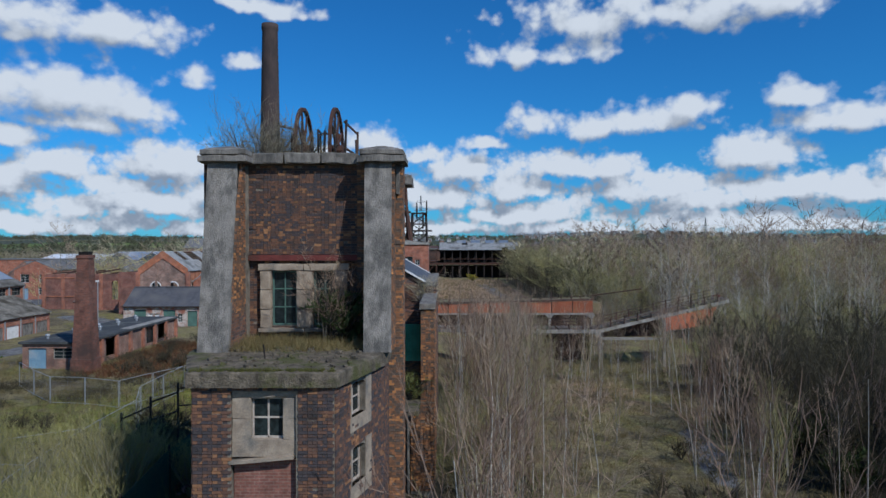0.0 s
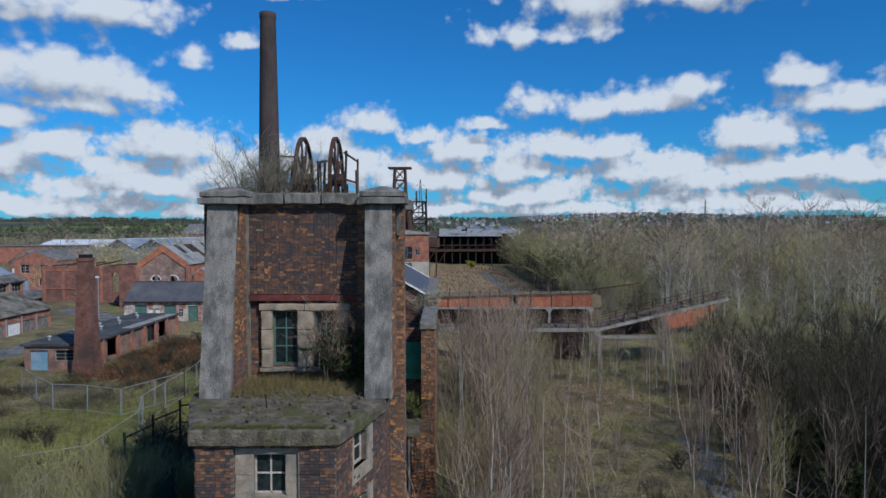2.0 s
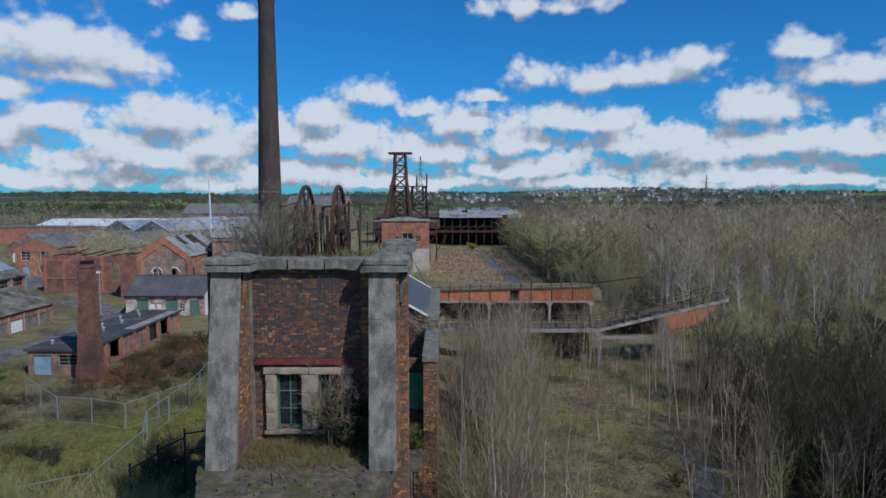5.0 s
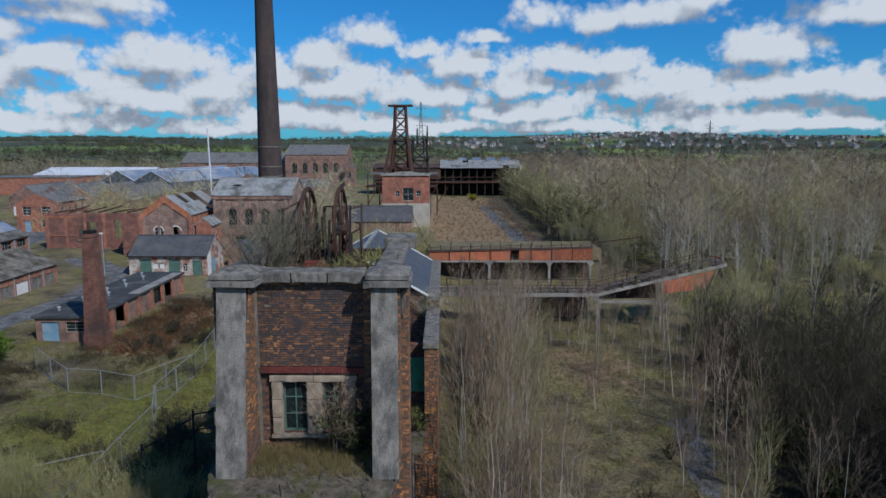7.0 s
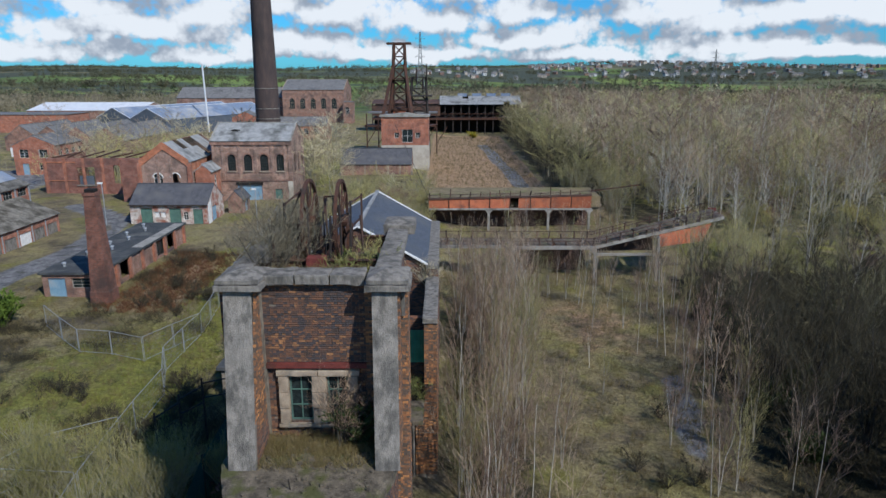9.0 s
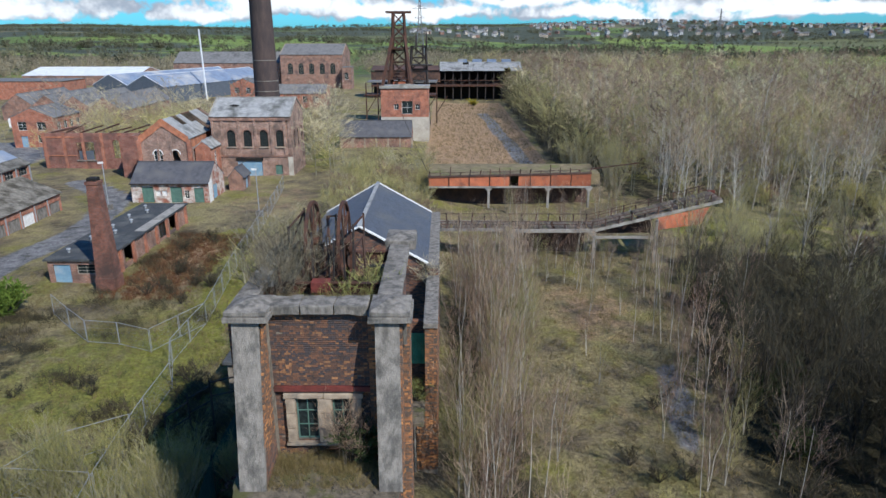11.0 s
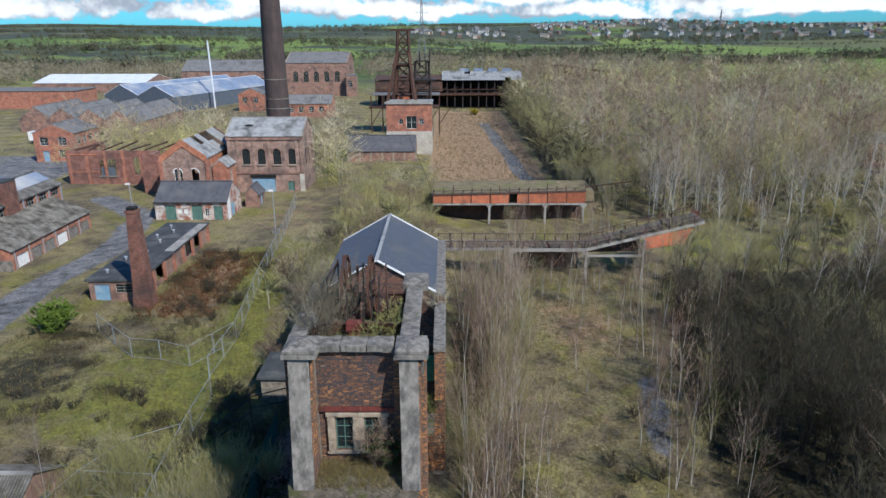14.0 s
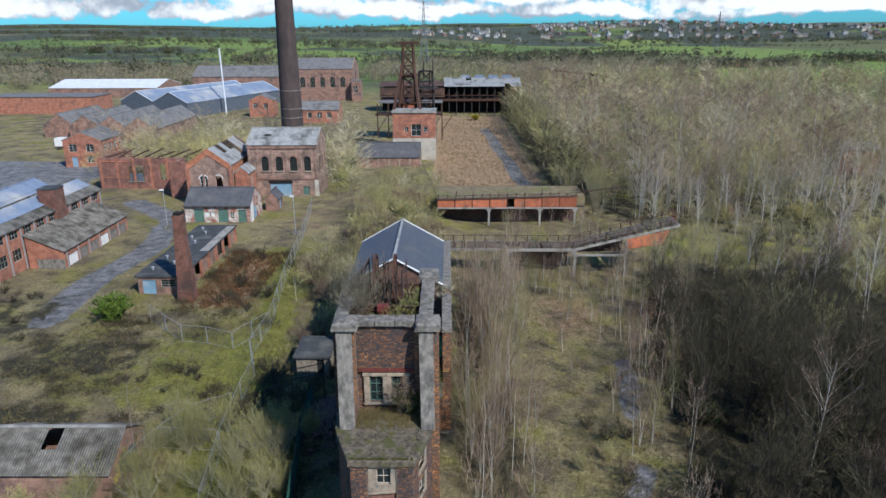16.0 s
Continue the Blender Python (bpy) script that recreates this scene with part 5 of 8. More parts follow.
for s1 in (-1, 1):
    for k in range(9):
        y0 = 106.1 + 2.0 * k
        xe, xmid = -44.55 + s1 * 4.0, -44.55
        if (s1, k) in ((1, 5), (1, 8), (-1, 3)):
            continue
        f0, f1 = (0.0, 1.0) if (s1, k) not in ((1, 2), (1, 4)) else (0.0, 0.55)
        piece("roof_strip", slope(Geo(), (xe, y0, 9.42), (xe, y0 + 1.93, 9.42), (xe + (xmid - xe) * f1, y0 + 1.93, 9.42 + 3.0 * f1), (xe + (xmid - xe) * f1, y0, 9.42 + 3.0 * f1), 0.12), "slate_grey" if s1 > 0 else "brick_range", shop)
    for k in range(19):
        piece("rafter", Geo().bar((-44.55 + s1 * 3.9, 106.3 + k * 0.97, 9.25), (-44.55, 106.3 + k * 0.97, 12.15), 0.12), "timber", shop)
piece("side_wall_paint", Geo().box(-40.79, -40.75, 106.6, 123.5, 7.9, 9.45), "orange_brick", shop, "orange brick upper band")
gable_house("stores_extension", "red brick lean building with a grey roof", -40.5, -38.0, 108.0, 112.8, 2.0, 7.6, 8.6, "y", "brick_red", "slate_grey", side=[(1.5, 2.6, 4.5, 6.8, 0)])
ruin = empty("roofless_brick_range", label="long roofless red brick range with broken openings", category="building")
piece("wall", wall_cells(Geo(), (-72.0, 119.5, 0), (1, 0, 0), (0, 1, 0), 17.5, 1.0, 8.4, 0.4, [(6.0, 9.2, 3.6, 6.8, 0), (12.5, 13.8, 3.8, 7.2, 0.6)]), "brick_range", ruin)
piece("wall", wall_cells(Geo(), (-54.5, 112.0, 0), (1, 0, 0), (0, 1, 0), 6.2, 1.0, 9.0, 0.4), "brick_range", ruin)
piece("wall", Geo().box(-72.0, -71.6, 119.9, 134, 1.0, 8.2), "brick_range", ruin)
piece("wall", Geo().box(-54.5, -54.1, 112.4, 119.5, 1.0, 8.4), "brick_range", ruin)
pilasters(ruin, [-71.5 + 3.4 * k for k in range(6)], 119.5, 1.0, 8.45, 0.5, 0.14, "brick_red")
for z0 in (4.3, 7.6):
    piece("string_course", Geo().box(-72.0, -66.1, 119.4, 119.497, z0, z0 + 0.18), "orange_brick", ruin)
    piece("string_course", Geo().box(-58.0, -54.6, 119.4, 119.497, z0, z0 + 0.18), "orange_brick", ruin)
piece("sill", Geo().box(-66.2, -62.6, 119.3, 119.9, 3.4, 3.59), "concrete", ruin)
piece("board", Geo().box(-65.8, -63.2, 119.8, 119.86, 3.6, 5.2), "sheet_grey", ruin, "dull grey boarding in the opening")
for k in range(7):
    piece("roof_beam", Geo().bar((-70 + 2.6 * k, 119.6, 8.5), (-69 + 2.6 * k + rng.normal(0, 0.5), 127.0, 8.7 + rng.uniform(-0.3, 0.6)), 0.22), "rust", ruin)
engine = gable_house("engine_house", "tall brown brick engine house with arched windows and slate roof", -39.3, -25.8, 113.0, 123.0, 2.0, 12.0, 14.6, "x", "brick_engine", "slate_grey",
            front=[(2.6 + 2.75 * i, 4.0 + 2.75 * i, 7.0, 9.8, 0.7) for i in range(4)] + [(4.0, 8.2, 2.0, 4.6, 0, "blue_paint"), (10.4, 11.6, 2.2, 3.9, 0, "dull_green")],
            side=[(1.5 + 2.9 * i, 2.8 + 2.9 * i, 6.5, 9.6, 0.65) for i in range(3)], verge="concrete_pale", bars=(4, 6), front_frame="dark_steel")
pilasters(engine, [-39.3 + 0.35, -39.3 + 1.9] + [-39.3 + 4.68 + 2.75 * k for k in range(3)] + [-39.3 + 12.4, -39.3 + 13.2], 113.0, 5.6, 11.4, 0.45, 0.16, "brick_engine")
piece("cornice", Geo().box(-39.4, -25.7, 112.75, 113.0, 11.4, 12.0), "brick_brown", engine)
piece("string_course", Geo().box(-39.3, -25.8, 112.85, 113.0, 5.3, 5.58), "brick_brown", engine)
for i in range(4):
    arch_ring(engine, -39.3 + 3.3 + 2.75 * i, 113.0, 0.72, 9.1, 0.72, 0.28, 0.07, "brick_brown")
    piece("sill", Geo().box(-39.3 + 2.5 + 2.75 * i, -39.3 + 4.1 + 2.75 * i, 112.8, 113.0, 6.8, 7.0), "stone", engine)
piece("dark_head", Geo().box(-35.5, -30.9, 112.9, 112.99, 4.6, 5.1), "dark_void", engine)
piece("lime_quoin", Geo().box(-26.6, -25.78, 112.9, 112.99, 2.0, 5.3), "render_stain", engine, "limewashed corner")
piece("ragged_hole", Geo().prism([(-36.6, 115.5, 13.52), (-35.2, 115.3, 13.45), (-34.9, 115.7, 13.62), (-36.0, 115.9, 13.7)], [(-36.6, 115.5, 13.56), (-35.2, 115.3, 13.49), (-34.9, 115.7, 13.66), (-36.0, 115.9, 13.74)]), "dark_void", engine, "dark hole in the slates")
gable_house("pithead_office", "two storey orange brick office with a slate roof", -92.0, -83.0, 143.0, 154.0, 2.0, 8.3, 10.2, "y", "brick_red", "slate_old",
            front=[(1.3, 3.2, 5.6, 7.4, 0), (5.4, 7.3, 5.6, 7.4, 0), (1.6, 3.0, 2.0, 4.4, 0, "blue_paint"), (5.2, 7.0, 3.0, 4.6, 0)], side=[(1.0 + 2.6 * i, 2.5 + 2.6 * i, 5.6, 7.2, 0) for i in range(4)])
for k in range(4):
    gable_house("north_light_bay", "red brick workshop bay with a slate saw-tooth roof", -124 + 9.5 * k, -114.6 + 9.5 * k, 190.0 - 3 * k, 215.0, 2.0, 5.6, 9.0, "y", "brick_brown", "slate_old", group="saw-tooth workshops")
for k in range(2):
    hall = gable_house("steel_shed", "blue-grey steel clad shed with a pale sheet roof", -126.5 + 15.6 * k, -111.0 + 15.6 * k, 240.0, 300.0, 2.0, 7.6, 11.2, "y", "sheet_grey", "sheet_roof", group="steel sheds", verge="white_roof")
    hall.matrix_world = Matrix.Translation((-111.0, 240.0, 0)) @ Matrix.Rotation(radians(-20), 4, "Z") @ Matrix.Translation((111.0, -240.0, 0))
gable_house("far_red_store", "long red brick store with a flat roof", -182, -139, 250, 266, 2.0, 8.5, 8.5, "x", "brick_red", "slate_old")
gable_house("white_roofed_shed", "wide shed with white roof sheets and roof lights", -195, -142, 318, 350, 2.0, 6.5, 9.5, "x", "brick_brown", "white_roof")
hall_ops = [(3 + 4.6 * i, 5.3 + 4.6 * i, 8.0, 12.6, 1.2) for i in range(5)]
gable_house("power_hall", "tall brown brick power hall with arched windows", -71, -44, 300, 324, 2.0, 16.2, 20.4, "x", "brick_brown", "slate_old", front=hall_ops, side=[(4.5, 7, 8.0, 12.5, 1.2), (10.3, 13.3, 8.0, 14.5, 1.5), (16.5, 19, 8.0, 12.5, 1.2)], bars=(3, 5), front_frame="stone", verge="stone")
gable_house("power_hall_porch", "narrow brown brick stair tower against the hall", -44, -40, 296, 304, 2.0, 11.0, 11.0, "x", "brick_brown", "slate_old", over=0.1, front=[(1.2, 2.8, 6.0, 9.0, 0.6)])
gable_house("power_hall_wing", "lower brown brick wing with a grey slate roof", -119, -72, 304, 322, 2.0, 12.6, 17.0, "x", "brick_brown", "slate_old", front=[(4 + 5.2 * i, 6.4 + 5.2 * i, 5.5, 9.5, 1.2) for i in range(8)], bars=(3, 4))
gable_house("small_red_house", "small red brick switch house", -75, -66, 240, 247, 2.0, 8.0, 10.0, "y", "brick_red", "slate_old", front=[(1.5, 3.0, 5.0, 7.0, 0), (5.5, 7, 5, 7, 0)])
gable_house("small_red_house", "small red brick switch house", -55, -38.5, 222, 230, 2.0, 6.5, 9.0, "x", "brick_red", "slate_old", front=[(2 + 3.4 * i, 3.6 + 3.4 * i, 3.6, 5.6, 0) for i in range(4)])

# great chimney
chim = empty("great_chimney", label="tall round soot-darkened brick chimney with iron bands", category="chimney")
CX, CY = -36.3, 140.0
rings = [(2.75, 1.0), (2.7, 4.0), (2.5, 12.0), (2.25, 24.0), (2.0, 36.0), (1.78, 48.0), (1.6, 58.0), (1.62, 58.2), (1.72, 58.6), (1.72, 59.6), (1.45, 59.6), (1.4, 58.0)]
piece("shaft", Geo().lathe(rings, CX, CY, 32), "chimney_brick", chim, smooth=True)
for z in (6, 8, 10, 12, 14, 16, 20):
    r = float(np.interp(z, [q[1] for q in rings[:7]], [q[0] for q in rings[:7]])) + 0.04
    piece("iron_band", Geo().lathe([(r, z), (r + 0.02, z + 0.02), (r + 0.02, z + 0.14), (r, z + 0.16)], CX, CY, 32), "concrete", chim, smooth=True)

# heapstead
winder = gable_house("winder_house", "square red brick winder house on a stained rendered base", -14.1, -3.6, 151.0, 160.0, 7.9, 13.6, 13.6, "x", "brick_red", "slate_grey", front=[(4.6, 7.0, 8.0, 10.9, 0), (2.9, 3.9, 9.0, 10.2, 0), (7.6, 8.6, 9.0, 10.2, 0)], over=0.25, bars=(2, 2))
piece("render_base", Geo().box(-14.15, -3.55, 150.95, 160.05, 1.0, 7.4), "render_stain", winder, "stained cream rendered base")
baths = gable_house("baths_block", "low brick block with a dark slate roof", -22.3, -7.0, 142.2, 148.6, 2.0, 4.4, 7.2, "x", "brick_brown", "slate_dark")
pilasters(baths, [-22.0 + 2.5 * k for k in range(7)], 142.2, 1.8, 4.35, 0.35, 0.1, "stone")
for s1 in (1,):
    piece("parapet", Geo().prism([(-14.4, 150.7, 13.62), (-3.3, 150.7, 13.62), (-3.3, 151.3, 13.62), (-14.4, 151.3, 13.62)], [(-14.4, 150.7, 14.15), (-3.3, 150.7, 14.15), (-3.3, 151.3, 14.15), (-14.4, 151.3, 14.15)]), "concrete_pale", winder)
    piece("parapet_peak", Geo().prism([(-12.5, 150.75, 14.15), (-5.2, 150.75, 14.15), (-5.2, 151.25, 14.15), (-12.5, 151.25, 14.15)], [(-9.6, 150.75, 14.6), (-8.1, 150.75, 14.6), (-8.1, 151.25, 14.6), (-9.6, 151.25, 14.6)]), "concrete_pale", winder)


def torus(geo, c, r, w, n=28):
    """A flat rim in an upright plane along y."""
    c = Vector(c)
    for i in range(n):
        p, q = [Vector((0, math.cos(2 * math.pi * k / n), math.sin(2 * math.pi * k / n))) for k in (i, i + 1)]
        h = Vector((w / 2, 0, 0))
        geo.prism([c + p * r - h, c + q * r - h, c + q * (r - w) - h, c + p * (r - w) - h], [c + p * r + h, c + q * r + h, c + q * (r - w) + h, c + p * (r - w) + h])
    return geo


def wheel(parent, c, r, w, spokes, material="rust"):
    rim = piece("wheel", torus(Geo(), c, r, w), material, parent, "rusted spoked winding wheel")
    c = Vector(c)
    for k in range(spokes):
        a = math.pi * 2 * k / spokes
        piece("spoke", Geo().bar(c, c + Vector((0, math.cos(a), math.sin(a))) * (r - w * 0.8), 0.07), material, rim)
    piece("hub", Geo().bar(c - Vector((0.25, 0, 0)), c + Vector((0.25, 0, 0)), 0.5, sides=8), material, rim)


def headgear(name, label, hx, hy, hb, ht, w_low, w_top, n, t, material):
    """A lattice tower of four leaning legs with crossed braces."""
    e = empty(name, label=label, category="headgear")
    at = lambda z: w_low + (w_top - w_low) * (z - hb) / (ht - hb)
    for sx2 in (-1, 1):
        for sy2 in (-1, 1):
            piece("leg", Geo().bar((hx + sx2 * w_low, hy + sy2 * w_low, hb), (hx + sx2 * w_top, hy + sy2 * w_top, ht), t), material, e)
    zs = np.linspace(hb, ht, n + 1)
    for z0, z1 in zip(zs, zs[1:]):
        a, b = at(z0), at(z1)
        for s in (-1, 1):
            for f in (-1, 1):
                piece("brace", Geo().bar((hx - f * a, hy + s * a, z0), (hx + f * b, hy + s * b, z1), t * 0.45), material, e)
                piece("brace", Geo().bar((hx + s * a, hy - f * a, z0), (hx + s * b, hy + f * b, z1), t * 0.45), material, e)
            piece("girt", Geo().bar((hx - b, hy + s * b, z1), (hx + b, hy + s * b, z1), t * 0.55), material, e)
            piece("girt", Geo().bar((hx + s * b, hy - b, z1), (hx + s * b, hy + b, z1), t * 0.55), material, e)
    return e


head = headgear("pit_headgear", "tall rusted lattice steel pit headgear with winding wheels", -10.8, 166.0, 2.0, 29.6, 2.4, 1.25, 10, 0.42, "rust")
for s in (-1, 1):
    piece("top_beam", Geo().box(-13.7, -7.9, 166 + s * 1.3 - 0.2, 166 + s * 1.3 + 0.2, 29.6, 30.05), "rust", head)
    piece("back_leg", Geo().bar((-10.8 + s * 3.4, 156.5, 13.5), (-10.8 + s * 1.3, 165.0, 25.0), 0.6), "rust", head)
    piece("back_leg", Geo().bar((-10.8 + s * 3.0, 162.0, 9.0), (-10.8 + s * 1.5, 165.0, 22.0), 0.5), "rust", head)
piece("platform", Geo().box(-13.4, -8.2, 163.4, 168.6, 21.6, 21.85), "rust", head, "rusted steel landing platform")
piece("platform", Geo().box(-13.6, -8.0, 163.2, 168.8, 14.6, 14.9), "rust", head, "rusted steel landing platform")
piece("cladding", Geo().box(-12.3, -9.3, 163.6, 163.8, 10.5, 14.4), "orange_panel", head, "orange rusted sheet cladding")
second = headgear("rear_headgear", "dark lattice headgear with spoked wheels behind the first", -6.6, 178.0, 2.0, 22.0, 2.6, 1.8, 7, 0.38, "dark_steel")
for wx2, wy2, wz2 in ((-7.2, 177.0, 22.6), (-5.6, 178.5, 20.2), (-4.6, 177.0, 23.2)):
    wheel(second, (wx2, wy2, wz2), 2.2, 0.26, 8, "dark_steel")
piece("platform", Geo().box(-10.0, -3.2, 175, 181, 17.2, 17.5), "dark_steel", second, "dark steel landing platform")
gantry = empty("tub_gantry", label="dark steel tub gantry running behind the headgear", category="gantry")
piece("deck", Geo().box(-22, -2, 186, 192, 8.8, 9.2), "rust", gantry)
piece("roof", Geo().box(-21, -2, 186, 192, 12.4, 12.7), "slate_old", gantry)
for k in range(7):
    piece("column", Geo().box(-21.5 + 3.2 * k, -21.2 + 3.2 * k, 186, 186.3, 1.5, 12.4), "rust", gantry)
    piece("brace", Geo().bar((-21.5 + 3.2 * k, 186.1, 4), (-18.4 + 3.2 * k, 186.1, 8.8), 0.2), "rust", gantry)

# screens building beyond the yard
screens = empty("screens_building", label="long derelict steel framed screens building with grey sheet roof", category="building")
for k in range(19):
    xk = -27 + 3.0 * k
    for y0 in (254, 266):
        piece("column", Geo().box(xk, xk + 0.35, y0, y0 + 0.35, 0.5, 11.9), "dark_steel", screens)
    piece("brace", Geo().bar((xk, 254.1, 6.9), (xk + 3.0, 254.1, 9.2), 0.15), "dark_steel", screens)
piece("floor_deck", Geo().box(-27, 27.5, 253.5, 267, 6.2, 6.9), "rust", screens)
piece("hand_rail", Geo().box(-27, 27.5, 253.6, 253.75, 8.3, 8.5), "rust", screens)
piece("clad_wall", Geo().box(-27, -1.6, 253.6, 253.9, 7.8, 11.6), "rust_shade_dark", screens, "rusty brown sheet cladding")
piece("back_wall", Geo().box(-27, 27.5, 267.0, 267.3, 6.9, 11.8), "dark_void", screens)
# Black wall makes the space under the deck dark by colour.
piece("under_wall", Geo().box(-27, 27.5, 262.0, 262.3, 0.5, 5.8), "dark_void", screens, "black wall standing in for the unlit space under the screens deck")
corrugated(screens, (-1.8, 253, 11.8), (28.5, 253, 11.8), (-1.8, 262, 14.7), (28.5, 262, 14.7), 14, 3, "slate_grey", missing=((11, 0), (4, 2)), waves=4, amp=0.06)
corrugated(screens, (-1.8, 271, 11.8), (28.5, 271, 11.8), (-1.8, 262, 14.7), (28.5, 262, 14.7), 14, 3, "asbestos", waves=4, amp=0.06)
piece("roof_slope", slope(Geo(), (-27, 253, 12.2), (-1.9, 253, 12.2), (-1.9, 262, 13.4), (-27, 262, 13.4)), "rust_shade_dark", screens)
for k in range(4):
    piece("rooflight", Geo().box(5 + 5.5 * k, 8.5 + 5.5 * k, 261.5, 262.5, 14.4, 15.6), "sheet_roof", screens)

# concrete gantries with orange panels
upper = empty("upper_gantry", label="derelict concrete conveyor gantry with orange-red infill panels", category="gantry")
RISE = lambda xx4: 0.55 * (xx4 + 2.5) / 24.5          # its top climbs a little along its length
tilt = lambda xa, xb, ya, yb, za, zb: Geo().prism([(xa, ya, za + RISE(xa)), (xb, ya, za + RISE(xb)), (xb, yb, za + RISE(xb)), (xa, yb, za + RISE(xa))], [(xa, ya, zb + RISE(xa)), (xb, ya, zb + RISE(xb)), (xb, yb, zb + RISE(xb)), (xa, yb, zb + RISE(xa))])
piece("deck", tilt(-2.5, 22.0, 98.65, 101.8, 4.65, 4.9), "mossy_earth", upper)
piece("edge_beam", Geo().box(-2.5, 22.0, 98.45, 98.85, 3.1, 3.36), "concrete_pale", upper, "pale stained concrete edge beam")
piece("kerb", tilt(-2.5, 22.0, 98.42, 98.66, 4.66, 4.92), "rust_shade_dark", upper, "dark rotten timber kerb")
piece("bank", Geo().box(-2.5, 24.0, 101.8, 110.0, -0.5, 4.6), "mossy_earth", upper, "mossy earth bank behind the gantry")
# Wall and soffit carry the deck's shade in their dark colour.
piece("back_wall", Geo().box(-2.5, 22.0, 101.4, 101.78, -0.3, 3.1), "rust_shade_dark", upper, "wall under the deck, painted dark as its shade")
piece("soffit", Geo().box(-2.5, 22.0, 98.9, 101.4, 2.9, 3.05), "rust_shade_dark", upper)
for k in range(8):
    x0 = -2.4 + 3.05 * k
    a2, b2 = x0 + (1.25 if k == 4 else 0.06), x0 + 2.97
    lean_x = 0.0 if k < 6 else 0.08
    piece("panel", Geo().prism([(a2, 98.55, 3.38), (b2, 98.55, 3.38), (b2, 98.65, 3.38), (a2, 98.65, 3.38)], [(a2, 98.55 - lean_x, 4.62 + RISE(a2)), (b2, 98.55 - lean_x, 4.62 + RISE(b2)), (b2, 98.65, 4.62 + RISE(b2)), (a2, 98.65, 4.62 + RISE(a2))]), "orange_panel", upper, "orange-red infill panel")
    piece("stud", Geo().box(x0 - 0.06, x0 + 0.04, 98.46, 98.6, 3.37, 4.64 + RISE(x0)), "rust", upper)
for x0 in (6.45, 15.4, 21.5):
    piece("post", Geo().box(x0, x0 + 0.34, 98.48, 98.82, -0.3, 3.09), "concrete_pale", upper)
    for s in (-1, 1):
        xc = x0 + 0.17 + s * 0.17
        tri = [(xc, 2.6), (xc + s * 0.45, 3.09), (xc, 3.09)]
        piece("haunch", Geo().prism([(a2, 98.5, z2) for a2, z2 in tri], [(a2, 98.8, z2) for a2, z2 in tri]), "concrete_pale", upper)
for k in range(17):
    xk = -2.2 + 1.5 * k
    zk = 4.9 + RISE(xk)
    piece("rail_post", Geo().bar((xk, 98.75, zk), (xk + rng.normal(0, 0.10), 98.75 + rng.normal(0, 0.06), zk + 0.75 + (0.5 if k % 5 == 2 else 0) - (0.3 if k % 4 == 3 else 0)), 0.12), "rust_shade_dark", upper)
    piece("deck_plank", Geo().box(-0.7, 0.7, -0.09, 0.09, 0.0, 0.05, pose(xk + 0.6, 99.4 + rng.uniform(0, 1.2), zk + 0.02, 0, rng.uniform(-3, 6), rng.uniform(-25, 25))), "timber", upper, "rotten loose deck plank")
piece("rail", Geo().bar((-2.2, 98.75, 5.35), (13.0, 98.75, 5.65), 0.06), "rust_shade_dark", upper)
piece("rail", Geo().bar((13.4, 98.75, 5.5), (22, 98.7, 5.98), 0.06), "rust_shade_dark", upper)
piece("fallen_beam", Geo().bar((22.0, 99.0, 5.9), (29.0, 98.5, 6.9), 0.16), "rust", upper)
piece("guy_wire", Geo().bar((-2.5, 99.0, 5.2), (-9.5, 128, 14.0), 0.06), "dark_steel", upper)

lower = empty("lower_gantry", label="derelict concrete gantry with rusty railings and a rising ramp", category="gantry")
for k in range(62):
    if k % 13 != 7:
        xk = -1.5 + 0.3 * k
        piece("deck_plank", Geo().box(xk, xk + 0.27, 73.1, 76.2, 4.0 + 0.02 * (k % 3), 4.14 + 0.02 * (k % 3)), "timber", lower)
for y0 in (72.9, 76.2):
    piece("edge_beam", Geo().box(-1.5, 6.8, y0, y0 + 0.22, 3.86, 4.2), "concrete_mid", lower)
    piece("edge_beam", Geo().box(7.6, 17.1, y0, y0 + 0.22, 3.7, 4.1), "concrete_pale" if y0 < 74 else "concrete_mid", lower)
for k in range(46):
    f0, f1 = k / 46, (k + 0.88) / 46
    xa, xb = 17.1 + 14.4 * f0, 17.1 + 14.4 * f1
    za, zb = 4.2 + 3.2 * f0, 4.2 + 3.2 * f1
    ya, yb = 73.1 + 0.9 * f0, 76.2 + 1.8 * f0
    if k not in (15, 31, 32):
        piece("ramp_plank", slope(Geo(), (xa, ya, za), (xb, ya, zb), (xb, yb, zb), (xa, yb, za), 0.12), "timber", lower)
for ya, yb in ((72.95, 73.85), (76.3, 78.1)):
    piece("ramp_beam", slope(Geo(), (17.1, ya, 4.1), (31.5, yb, 7.3), (31.5, yb + 0.2, 7.3), (17.1, ya + 0.2, 4.1), 0.34), "concrete_pale" if ya < 74 else "concrete_mid", lower)
piece("low_beam", Geo().box(17.1, 24.2, 73.0, 73.25, 2.95, 3.22), "concrete_pale", lower)
# Dark wall and ramp sheet are put in for the shade below.
piece("dark_wall", Geo().box(7.7, 16.8, 77.2, 77.6, -0.3, 3.4), "rust_shade_dark", lower, "retaining wall under the deck, coloured dark for the shade")
